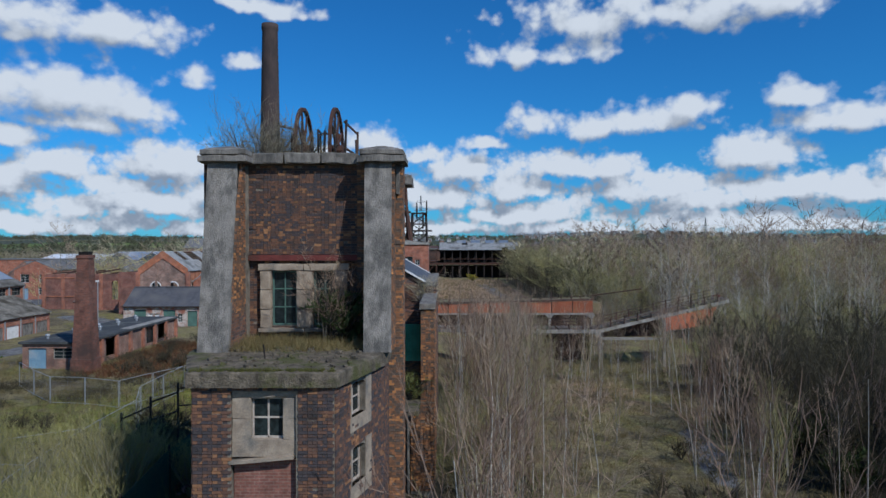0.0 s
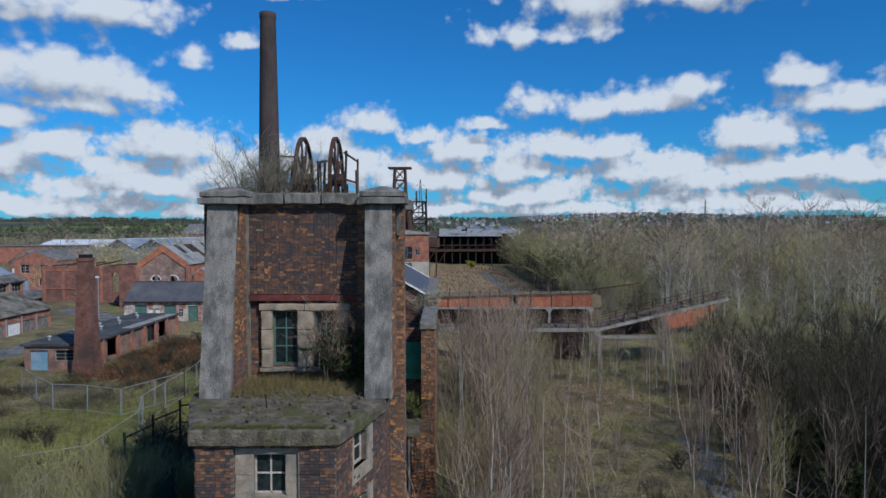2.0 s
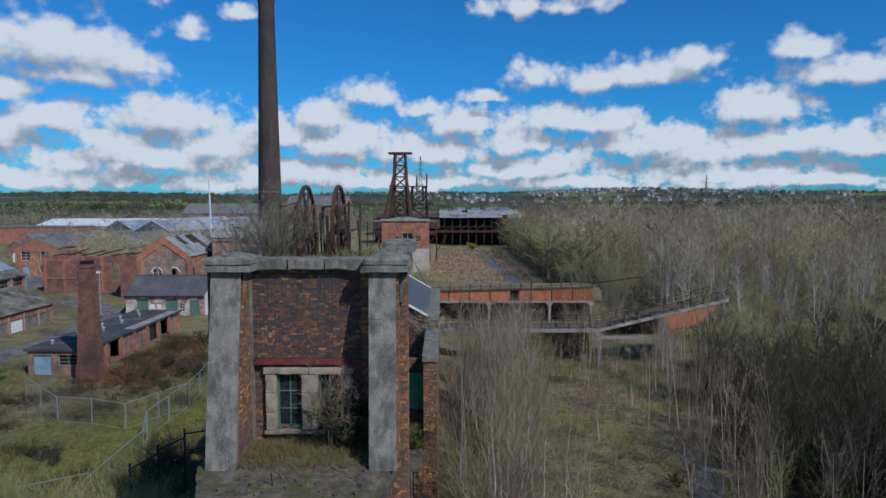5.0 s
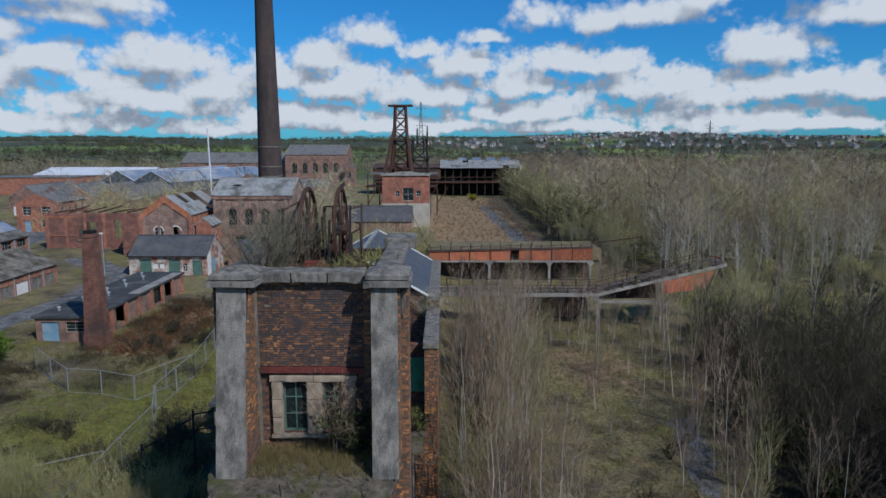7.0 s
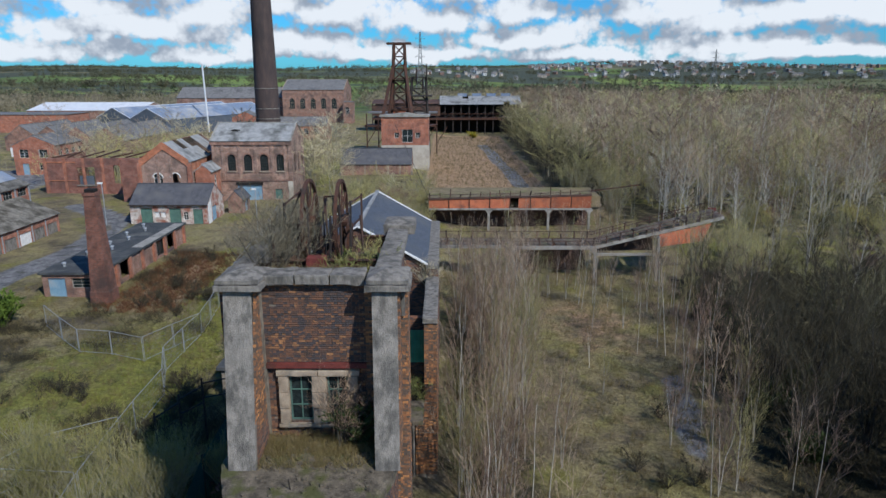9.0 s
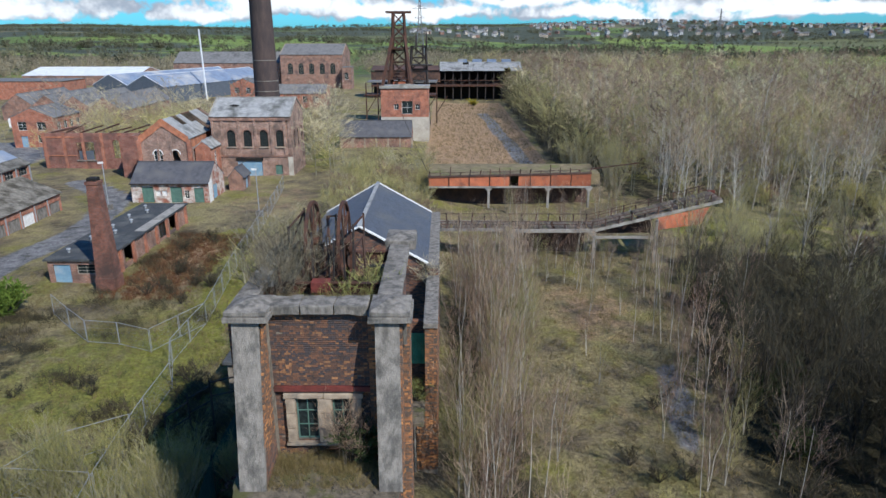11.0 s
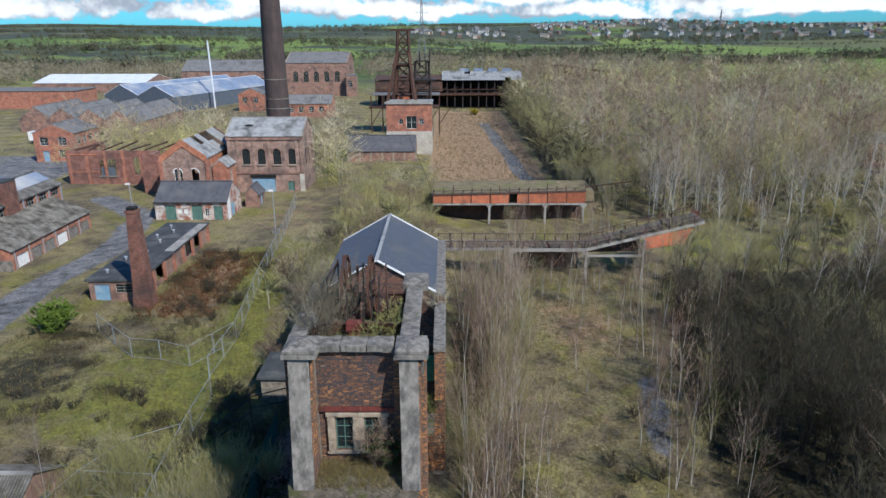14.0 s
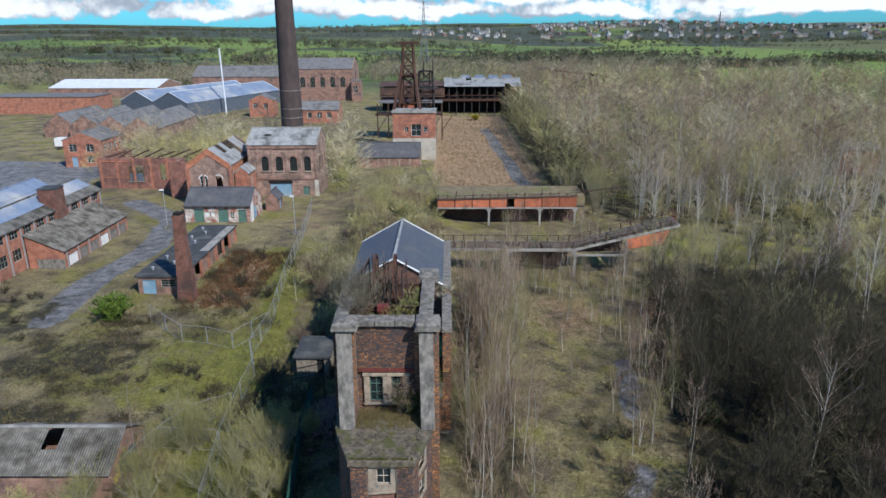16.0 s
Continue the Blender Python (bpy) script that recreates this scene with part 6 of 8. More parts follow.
piece("ramp_backing", Geo().prism([(17.2, 74.6, 3.1), (24.0, 74.9, 3.1), (24.0, 75.1, 3.1), (17.2, 74.8, 3.1)], [(17.2, 74.6, 3.8), (24.0, 74.9, 5.3), (24.0, 75.1, 5.3), (17.2, 74.8, 3.8)]), "rust_shade_dark", lower, "dark sheet added for the shade under the ramp")
piece("pier", Geo().box(6.8, 7.6, 72.7, 73.5, -0.3, 4.5), "mortar", lower, "soot-dark brick pier")
piece("pier_edge", Geo().box(7.605, 7.85, 72.72, 73.0, -0.3, 3.86), "concrete_pale", lower, "pale concrete pier edge")
for x0 in (16.9, 23.95):
    piece("post", Geo().box(x0, x0 + 0.28, 73.0, 73.28, -0.3, 3.69 + max(0, (x0 - 17.1) * 0.215)), "concrete_pale", lower)
for x0, s in ((7.86, 1), (16.9, -1)):
    tri = [(x0, 3.1), (x0 + s * 0.65, 3.69), (x0, 3.69)]
    piece("haunch", Geo().prism([(a2, 73.0, z2) for a2, z2 in tri], [(a2, 73.25, z2) for a2, z2 in tri]), "concrete_mid", lower)
piece("panel", Geo().prism([(24.2, 73.3, 3.9), (29.2, 73.6, 4.5), (29.2, 73.7, 4.5), (24.2, 73.4, 3.9)], [(24.2, 73.3, 5.3), (30, 73.6, 6.5), (30, 73.7, 6.5), (24.2, 73.4, 5.3)]), "orange_panel", lower, "orange-red infill panel")
piece("end_panel", Geo().box(31.2, 32.1, 77.8, 77.9, 6.5, 7.5), "red_steel", lower, "dull red end sheet")
for k in range(22):
    xk = -1.3 + 1.5 * k
    f = max(0, (xk - 17.1))
    for yk in (73.0 + f * 0.062, 76.3 + f * 0.125):
        zk = (4.2 if xk < 7 else 4.1) + f * 0.222
        piece("rail_post", Geo().bar((xk, yk, zk), (xk + rng.normal(0, 0.07), yk + rng.normal(0, 0.05), zk + 0.95 - 0.35 * (k % 6 == 4)), 0.12), "rust_shade_dark", lower)
for y0, y1 in ((73.0, 73.9), (76.3, 78.1)):
    for h in (0.5, 0.85):
        if h > 0.6 or y0 < 74:
            piece("rail", Geo().bar((-1.4, y0, 4.2 + h), (17.1, y0, 4.12 + h), 0.06), "rust_shade_dark", lower)
        piece("rail", Geo().bar((17.1, y0, 4.1 + h), (31.0, y1, 7.2 + h), 0.06), "rust_shade_dark", lower)
# loose sheets and timbers slid down on the ramp's rails
for k in range(9):
    xk = 18.0 + 1.4 * k
    piece("loose_plank", Geo().bar((xk, 73.6 + 0.2 * (k % 3), 4.35 + (xk - 17.1) * 0.222), (xk + 1.8, 74.0 + 0.25 * (k % 4), 4.45 + (xk - 15.4) * 0.222), 0.16, 0.06), "timber", lower, "loose grey timber on the ramp")

# sheds at the edges of the works
cs = gable_house("corrugated_store", "low brick store with a holed corrugated cement roof", -34.0, -24.4, 24.0, 30.0, 1.6, 3.7, 5.4, "x", "brick_brown", None, side=[(1.2, 4.2, 1.6, 3.6, 0, "sheet_grey")])
corrugated(cs, (-34.2, 23.7, 3.68), (-24.2, 23.7, 3.68), (-34.2, 27.0, 5.5), (-24.2, 27.0, 5.5), 9, 2, "asbestos", missing=((4, 1),))
corrugated(cs, (-34.2, 30.3, 3.68), (-24.2, 30.3, 3.68), (-34.2, 27.0, 5.5), (-24.2, 27.0, 5.5), 9, 2, "asbestos", missing=((2, 0),))
piece("ridge_cap", Geo().bar((-34.2, 27.0, 5.56), (-24.2, 27.0, 5.56), 0.3, 0.1), "concrete_pale", cs)
for x0, y0 in ((-24.37, 24.6), (-26.8, 23.97)):
    piece("notice", Geo().box(x0 - 0.02 if x0 > -25 else x0, x0 + (0.0 if x0 > -25 else 0.9), y0 - 0.03, y0 + (0.9 if x0 > -25 else 0.0), 2.3, 2.9), "yellow_sign", cs, "small yellow warning notice")
gable_house("small_hut", "small dark block hut with a flat roof", -14.9, -11.9, 41.0, 45.0, 1.7, 3.9, 3.9, "x", "mortar", "felt", front=[(1.9, 2.6, 1.8, 3.6, 0, "dark_void")])
lean = empty("canteen_lean_to", label="red brick lean-to with a mossy corrugated cement roof", category="building")
piece("front_wall", Geo().prism([(-58.0, 71.0, 1.5), (-53.1, 71.0, 1.5), (-53.1, 71.35, 1.5), (-58.0, 71.35, 1.5)], [(-58.0, 71.0, 6.5), (-53.1, 71.0, 4.35), (-53.1, 71.35, 4.35), (-58.0, 71.35, 6.5)]), "brick_red", lean)
piece("front_render", Geo().box(-56.8, -53.05, 70.93, 70.997, 1.5, 3.3), "concrete", lean, "grey rendered base")
piece("side_wall", wall_cells(Geo(), (-53.1, 71.35, 0), (0, 1, 0), (-1, 0, 0), 18.6, 1.5, 4.3, 0.3, [(0.8 + 3.0 * i, 3.2 + 3.0 * i, 1.9, 3.5, 0) for i in range(6)]), "brick_red", lean)
for i in range(6):
    piece("side_panel", Geo().box(-53.3, -53.2, 72.15 + 3.0 * i, 74.55 + 3.0 * i, 1.9, 3.5), "concrete" if i % 3 else "white_paint", lean, "grey boarded window panel")
    piece("downpipe", Geo().bar((-53.02, 71.7 + 3.0 * i, 1.6), (-53.02, 71.7 + 3.0 * i, 4.2), 0.12), "galvanised", lean)
corrugated(lean, (-52.8, 70.8, 4.4), (-52.8, 90.2, 4.4), (-58.2, 70.8, 6.75), (-58.2, 90.2, 6.75), 17, 3, "asbestos")
for k in range(2):
    blk = gable_house("canteen_block", "two storey red brick block with corrugated roof and window bands", -65.4 - 7.0 * k, -58.4 - 7.0 * k, 58.0, 93.0, 1.9, 8.0, 9.8, "y", "brick_red", "asbestos" if k == 0 else "sheet_roof", group="canteen blocks",
            side=[(1.0 + 3.1 * i, 3.0 + 3.1 * i, 6.6, 7.7, 0) for i in range(11)] + [(1.0 + 3.1 * i, 3.0 + 3.1 * i, 3.6, 5.2, 0) for i in range(4)] if k == 0 else [], front_frame="concrete_pale", bars=(3, 2))
    for s1 in (-1, 1):
        xm2 = -61.9 - 7.0 * k
        piece("roof_glazing", slope(Geo(), (xm2 + s1 * 2.3, 58.5, 8.86), (xm2 + s1 * 2.3, 92.6, 8.86), (xm2 + s1 * 0.3, 92.6, 9.92), (xm2 + s1 * 0.3, 58.5, 9.92), 0.04), "sheet_roof", blk, "blue-grey patent roof glazing")
    for i in range(12):
        piece("downpipe", Geo().bar((-58.3 - 7.0 * k, 58.6 + 3.1 * i, 2.0), (-58.3 - 7.0 * k, 58.6 + 3.1 * i, 8.0), 0.16), "galvanised", blk)
gable_house("canteen_tower", "square red brick ventilation tower", -60.4, -57.9, 79.5, 82.0, 1.9, 11.0, 11.0, "x", "stack_brick", "felt", over=0.05)
# edges of the view
gable_house("wood_ruin", "small red brick ruin standing among the birches", 90, 99, 138, 146, 0.5, 6.5, 7.6, "x", "brick_range", "slate_old", front=[(2, 4, 2.5, 5, 0, "dark"), (5.5, 7.5, 2.5, 5, 0, "dark")])
conv = empty("far_conveyor", label="rusted low conveyor frame beyond the wood", category="conveyor")
for k in range(9):
    piece("trestle", Geo().bar((56 + 4 * k, 372 + k, 0.5), (57 + 4 * k, 372 + k, 11.5 - 0.5 * k), 0.8), "rust", conv)
    piece("trestle", Geo().bar((58 + 4 * k, 372 + k, 0.5), (57 + 4 * k, 372 + k, 11.5 - 0.5 * k), 0.8), "rust", conv)
piece("belt_frame", Geo().bar((54, 372, 12.0), (92, 381, 7.0), 1.6, 1.2), "rust", conv)
trail = empty("parked_trailer", label="white and blue box trailer parked on the tarmac", category="trailer")
piece("body", Geo().box(-108, -102.5, 167, 169.4, 3.0, 5.2), "white_paint", trail)
piece("cab", Geo().box(-102.4, -100.6, 167.1, 169.3, 2.6, 4.6), "blue_paint", trail, "pale blue cab")
for x0 in (-107, -105.6, -101.4):
    for y0 in (167.0, 169.2):
        piece("wheel", Geo().bar((x0, y0 - 0.15, 2.5), (x0, y0 + 0.15, 2.5), 1.0, sides=12), "dark_steel", trail)
# ---- trees and undergrowth ----


def tube(path, radii, sides):
    """Verts and faces of a tapering tube along a path."""
    path = np.asarray(path)
    tang = np.gradient(path, axis=0)
    tang /= np.linalg.norm(tang, axis=1)[:, None] + 1e-9
    ref = np.array([0.31, 0.95, 0.05])
    a = np.cross(tang, ref); a /= np.linalg.norm(a, axis=1)[:, None] + 1e-9
    b = np.cross(tang, a)
    ang = np.arange(sides) * 2 * np.pi / sides
    vs = path[:, None, :] + np.asarray(radii)[:, None, None] * (np.cos(ang)[None, :, None] * a[:, None, :] + np.sin(ang)[None, :, None] * b[:, None, :])
    fs = [(k * sides + i, k * sides + (i + 1) % sides, (k + 1) * sides + (i + 1) % sides, (k + 1) * sides + i) for k in range(len(path) - 1) for i in range(sides)]
    return vs.reshape(-1, 3), fs


def slivers(base, way, length, width):
    """Thin tapering blades, one triangle each."""
    n = len(base)
    side = np.cross(way, rng.normal(size=(n, 3)))
    side /= np.linalg.norm(side, axis=1)[:, None] + 1e-9
    w = (side.T * width / 2).T
    tip = base + (way.T * length).T
    return np.stack([base - w, base + w, tip], 1).reshape(-1, 3)


def tree_arrays(height, stems, limbs, twig_n, spread_r, start=0.3, twig_len=0.6, twig_w=0.015, trunk_r=0.09, lean=0.08, sides=5, up=0.8, limb_r=0.3, subs=3):
    """Wood (verts, faces) and twig verts (three each) of one bare tree standing at the origin: stems, limbs, branches on them, twigs on those."""
    wv, wf = [], []
    bb, bd, bl = [], [], []

    def put(v, f):
        n = sum(len(q) for q in wv)
        wv.append(v); wf.extend([tuple(n + i for i in q) for q in f])

    def branch(p, way, length):
        way = np.asarray(way, float)
        bb.append(p); bd.append(way / (np.linalg.norm(way) + 1e-9)); bl.append(length)
    for s in range(stems):
        ang = rng.uniform(0, 2 * np.pi)
        out = lean * height * (1 if stems == 1 else rng.uniform(0.4, 1.6))
        h = height * (1 if stems == 1 else rng.uniform(0.65, 1.0))
        t = np.linspace(0, 1, 6)
        wob = rng.normal(0, 0.012 * height, (6, 2)) * t[:, None]
        path = np.stack([np.cos(ang) * out * t ** 1.3 + wob[:, 0], np.sin(ang) * out * t ** 1.3 + wob[:, 1], h * t - 0.15], 1)
        put(*tube(path, trunk_r * (1 - 0.85 * t) + 0.008, sides))
        branch(path[4], path[5] - path[4], h * 0.22)
        for k in range(limbs):
            f = start * 0.8 + (0.93 - start * 0.8) * (k + rng.random()) / limbs
            p0 = np.array([np.interp(f, t, path[:, i]) for i in range(3)])
            a2 = k * 2.4 + rng.normal(0, 0.5)
            g = (f - start) / (1 - start)
            ln = spread_r * (0.32 + 0.85 * math.sqrt(max(0.0, 1 - ((g - 0.36) / 0.68) ** 2))) * rng.uniform(0.6, 1.1)
            q = np.linspace(0, 1, 2)
            rise = up * rng.uniform(0.7, 1.3)
            lp = p0 + np.stack([np.cos(a2) * ln * q ** 1.2, np.sin(a2) * ln * q ** 1.2, ln * rise * q], 1) + rng.normal(0, 0.05 * ln, (2, 3)) * q[:, None]
            if limb_r:
                put(*tube(lp, (limb_r * trunk_r * (1.1 - f) + 0.007) * (1 - 0.7 * q), 3))
            d = lp[1] - lp[0]
            full = float(np.linalg.norm(d))
            d = d / (full + 1e-9)
            branch(lp[0] + d * full * 0.3, d, full * 0.8)
            for _ in range(subs):
                f2 = rng.uniform(0.3, 0.95)
                branch(lp[0] + (lp[1] - lp[0]) * f2, d + rng.normal(0, 0.55, 3) + (0, 0, 0.3), full * rng.uniform(0.3, 0.6))
    bb, bd, bl = np.array(bb), np.array(bd), np.array(bl)
    # twigs grow from the branches, most of them towards their ends
    pick = rng.choice(len(bb), twig_n, p=bl / bl.sum())
    f = rng.uniform(0.1, 1.0, twig_n) ** 0.7
    base = bb[pick] + bd[pick] * (bl[pick] * f)[:, None]
    way = bd[pick] * 0.75 + rng.normal(0, 0.5, (twig_n, 3)) + np.array([0, 0, 0.3 * up ** 0.7])
    way /= np.linalg.norm(way, axis=1)[:, None]
    ln = twig_len * rng.uniform(0.4, 1.3, twig_n)
    tv = np.concatenate([slivers(bb, bd, bl * 1.05, np.full(len(bb), twig_w * 1.4)), slivers(base, way, ln, twig_w * rng.uniform(0.6, 1.3, twig_n))])
    return (np.concatenate(wv), wf), tv


def tri_mesh(name, verts, material, tone=None):
    me = bpy.data.meshes.new(name)
    n = len(verts)
    me.vertices.add(n); me.vertices.foreach_set("co", np.asarray(verts, np.float32).ravel())
    me.loops.add(n); me.loops.foreach_set("vertex_index", np.arange(n, dtype=np.int32))
    me.polygons.add(n // 3); me.polygons.foreach_set("loop_start", np.arange(0, n, 3, dtype=np.int32))
    me.update(calc_edges=True)
    at = me.attributes.new("tone", "FLOAT", "POINT")
    at.data.foreach_set("value", np.full(n, 0.5, np.float32) if tone is None else np.asarray(tone, np.float32))
    me.materials.append(M[material])
    return me


def tree_model(name, label, bark, twig, group, **kw):
    (wv, wf), tv = tree_arrays(**kw)
    e = empty(name, label=label, category="tree", group=group)
    me = mesh_of("trunk", [tuple(p) for p in wv], wf, bark)
    me.polygons.foreach_set("use_smooth", [True] * len(me.polygons))
    for nm, data in (("trunk", me), ("crown", tri_mesh("crown", tv, twig))):
        ob = new(nm, data); ob.parent = e
    return e


birch_l = "slender bare birch with a pale trunk and fine brown twigs"
models = {
    "sapling": [tree_model("birch_tree", "thin bare birch sapling with a pale stem and purple-brown twigs", "bark", tw, "birch wood", height=h, stems=s, limbs=18, subs=2, twig_n=430, spread_r=r * 1.1, start=0.12, twig_len=0.7, twig_w=0.016, trunk_r=0.03, lean=0.06, up=2.4, limb_r=0) for h, s, r, tw in ((7.8, 1, 0.95, "twig_birch"), (7.0, 2, 0.85, "twig_purple"), (8.4, 1, 1.05, "twig_purple"), (6.0, 3, 0.8, "twig_willow"))],
    "birch": [tree_model("birch_tree", birch_l, "bark", tw, "birch wood", height=h, stems=s, limbs=24, twig_n=1150, spread_r=r * 1.1, start=0.3, twig_len=0.75, twig_w=0.018, trunk_r=0.07, lean=0.05, up=1.3) for h, s, tw, r in ((11.5, 1, "twig_purple", 2.2), (10.0, 2, "twig_willow", 2.1), (12.5, 1, "twig_olive", 2.4))],
    "tall": [tree_model("birch_tree", "tall bare birch with a white trunk and fine brown crown", "bark_white", tw, "birch wood", height=h, stems=s, limbs=30, subs=3, twig_n=1500, spread_r=r, start=0.32, twig_len=0.8, twig_w=0.022, trunk_r=0.08, lean=0.04, up=1.15, limb_r=0.42) for h, s, tw, r in ((14.0, 1, "twig_birch", 2.7), (13.0, 2, "twig_purple", 2.2), (15.0, 1, "twig_grey", 2.5))],
    "alder": [tree_model("alder_tree", "bare alder with thin crowded stems, its colour darkened for shade", "bark_dark", "twig_dark", "dark thicket", height=h, stems=4, limbs=9, twig_n=760, spread_r=1.35, start=0.15, twig_len=0.8, twig_w=0.022, trunk_r=0.055, lean=0.14, up=1.6, sides=4) for h in (7.6, 6.6)],
    "willow": [tree_model("willow_tree", "many-stemmed bare willow with grey-olive twigs", "bark_olive", tw, "willow scrub", height=h, stems=11, limbs=9, subs=2, twig_n=1500, spread_r=0.85, start=0.25, twig_len=0.7, twig_w=0.014, trunk_r=0.04, lean=0.3, up=2.0, sides=4, limb_r=0.5) for h, tw in ((6.5, "twig_willow"), (7.5, "twig_willow"), (5.0, "twig_olive"))],
    "bush": [tree_model("scrub_bush", "dense leafless scrub bush with fine twigs", "bark_olive", tw, "scrub", height=h, stems=11, limbs=5, twig_n=1500, spread_r=0.75, start=0.05, twig_len=0.5, twig_w=0.026, trunk_r=0.022, lean=0.38, up=1.3, sides=3, limb_r=0.5) for h, tw in ((3.4, "twig_willow"), (3.0, "twig_olive"), (2.6, "twig_purple"))],
    "budding": [tree_model("budding_willow", "bushy willow with yellow-green budding twigs", "bark_olive", "twig_bud", "willow scrub", height=h, stems=13, limbs=8, subs=2, twig_n=1500, spread_r=0.8, start=0.1, twig_len=0.5, twig_w=0.016, trunk_r=0.028, lean=0.42, up=1.9, sides=3, limb_r=0.5) for h in (4.4, 3.6)],
    "thorn": [tree_model("thorn_bush", "dark brown leafless thorn bush", "bark_dark", "twig_dark", "scrub", height=2.2, stems=9, limbs=2, twig_n=620, spread_r=0.6, start=0.05, twig_len=0.5, twig_w=0.024, trunk_r=0.022, lean=0.5, up=0.8, sides=3, limb_r=0.5)],
    "green": [tree_model("green_bush", "rounded evergreen bush with dark green leaves", "bark_dark", "evergreen", "scrub", height=2.4, stems=9, limbs=5, twig_n=2400, spread_r=0.7, start=0.0, twig_len=0.28, twig_w=0.11, trunk_r=0.03, lean=0.42, up=0.8, sides=3)],
    "fresh": [tree_model("leafing_shrub", "low shrub in fresh yellow-green leaf", "bark_dark", "green_shrub", "scrub", height=1.9, stems=9, limbs=5, twig_n=3200, spread_r=0.65, start=0.0, twig_len=0.2, twig_w=0.075, trunk_r=0.025, lean=0.5, up=0.7, sides=3)],
}
used = {k: [False] * len(v) for k, v in models.items()}


def plant(kind, x, y, scale=1.0):
    k = int(rng.integers(len(models[kind])))
    m = pose(x, y, gz(x, y) - 0.05, rng.uniform(-4, 4), rng.uniform(-4, 4), rng.uniform(0, 360))
    src = models[kind][k]
    s = scale * rng.uniform(0.85, 1.12)
    if used[kind][k]:
        ob = copy_thing(src, m)
    else:
        used[kind][k] = True
        ob = src
    ob.matrix_basis = m @ Matrix.Diagonal((s, s, s * rng.uniform(0.92, 1.1), 1))


def scatter(kind, n, x0, x1, y0, y1, scale=1.0, keep=None):
    done = tries = 0
    while done < n and tries < n * 30:
        tries += 1
        px, py = rng.uniform(x0, x1), rng.uniform(y0, y1)
        if keep is None or keep(px, py):
            plant(kind, px, py, scale)
            done += 1




def left_edge(y):
    return 5.6 + max(0, y - 38) * 0.11


def right_edge(y):
    return 13.5 + max(0, y - 30) * 0.2


scatter("sapling", 112, 0.7, 9.0, 12, 66, 1.0, lambda a, b: a < left_edge(b))
scatter("sapling", 10, 7, 18, 34, 68, 0.8, lambda a, b: left_edge(b) < a < right_edge(b))
scatter("sapling", 34, 13, 27, 16, 70, 0.85, lambda a, b: right_edge(b) < a < right_edge(b) + 6)
scatter("green", 26, 18, 44, 6, 66, 1.0, lambda a, b: a > right_edge(b) + 4)
scatter("sapling", 9, 18, 50, 2, 72, 1.05, lambda a, b: a > right_edge(b) + 5)
scatter("willow", 5, 21, 44, 18, 72, 1.0, lambda a, b: a > right_edge(b) + 4)
# Crowded dark stems stand in for a cloud shadow on this corner.
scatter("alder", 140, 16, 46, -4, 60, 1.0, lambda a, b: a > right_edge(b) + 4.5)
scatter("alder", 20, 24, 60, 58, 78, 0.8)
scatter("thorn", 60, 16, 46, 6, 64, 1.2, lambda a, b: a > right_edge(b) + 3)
scatter("birch", 5, 24, 48, 24, 72, 0.9, lambda a, b: a > right_edge(b) + 6)
scatter("sapling", 34, 9, 26, 78, 97, 0.7)
scatter("sapling", 26, 8, 27, 64, 72.5, 0.72)
scatter("bush", 56, 26, 80, 60, 100, 1.15, lambda a, b: a > 33 and not (37 < a < 58 and 80 < b < 96))
scatter("budding", 12, 34, 70, 60, 98, 0.7)
scatter("birch", 14, 34, 72, 56, 90, 0.85)
scatter("willow", 14, 34, 80, 74, 106, 0.8)
scatter("thorn", 24, 30, 75, 70, 106, 1.1, lambda a, b: not (29 < a < 43 and 79 < b < 93))
scatter("bush", 6, 8, 14.5, 14, 36, 0.6)
scatter("thorn", 14, 11, 17, 12, 44, 0.8)
scatter("bush", 16, -30, -18, 14, 30, 0.7)
scatter("tall", 34, 30, 82, 97, 130, 0.9, lambda a, b: a > 29 + (118 - b) * 0.3)
scatter("birch", 30, 30, 80, 97, 128, 1.1, lambda a, b: a > 29 + (118 - b) * 0.3)
for px, py, sc in ((41.5, 93.2, 1.1), (33.0, 90.3, 0.8), (52.5, 90.5, 0.75), (47.0, 91.0, 0.65), (55.0, 76.0, 0.75), (60.0, 84.0, 0.8), (66.0, 80.0, 0.8), (72.0, 96.0, 0.85), (57.0, 70.0, 0.7), (38.0, 99.0, 0.85)):
    plant("tall", px, py, sc)
for px, py, sc in ((27.8, 72.0, 1.15), (30.0, 69.5, 1.1), (33.5, 72.5, 1.0), (35.0, 52.0, 1.2)):
    plant("willow", px, py, sc)
scatter("willow", 12, 21, 30, 102, 132, 1.2)
scatter("bush", 48, -20, -2.5, 56, 106, 1.35, lambda a, b: a > -18 + (b - 56) * 0.06)
scatter("willow", 12, -15, -3, 62, 112, 0.8)
scatter("green", 9, -13, -4, 64, 100, 1.2)
scatter("thorn", 16, -19, -11, 33, 47, 1.0, lambda a, b: not (-16 < a < -10.5 and 39 < b < 47))
scatter("bush", 8, -16, -10, 47, 60, 1.0)
scatter("thorn", 14, -30, -22, 56, 80, 0.8)
scatter("thorn", 16, -62, -44, 44, 64, 0.6)
scatter("thorn", 16, -48, -24, 24, 42, 0.5, lambda a, b: not (-46 < a < -27 and 24 < b < 38))
scatter("fresh", 3, -40, -37.8, 53, 55, 1.5)
plant("willow", -15.5, 29.5, 0.72)
plant("willow", -13.2, 27.0, 0.75)
plant("willow", -16.8, 27.5, 0.66)
plant("willow", -13.5, 23.5, 0.7)
plant("willow", -16.0, 25.5, 0.6)
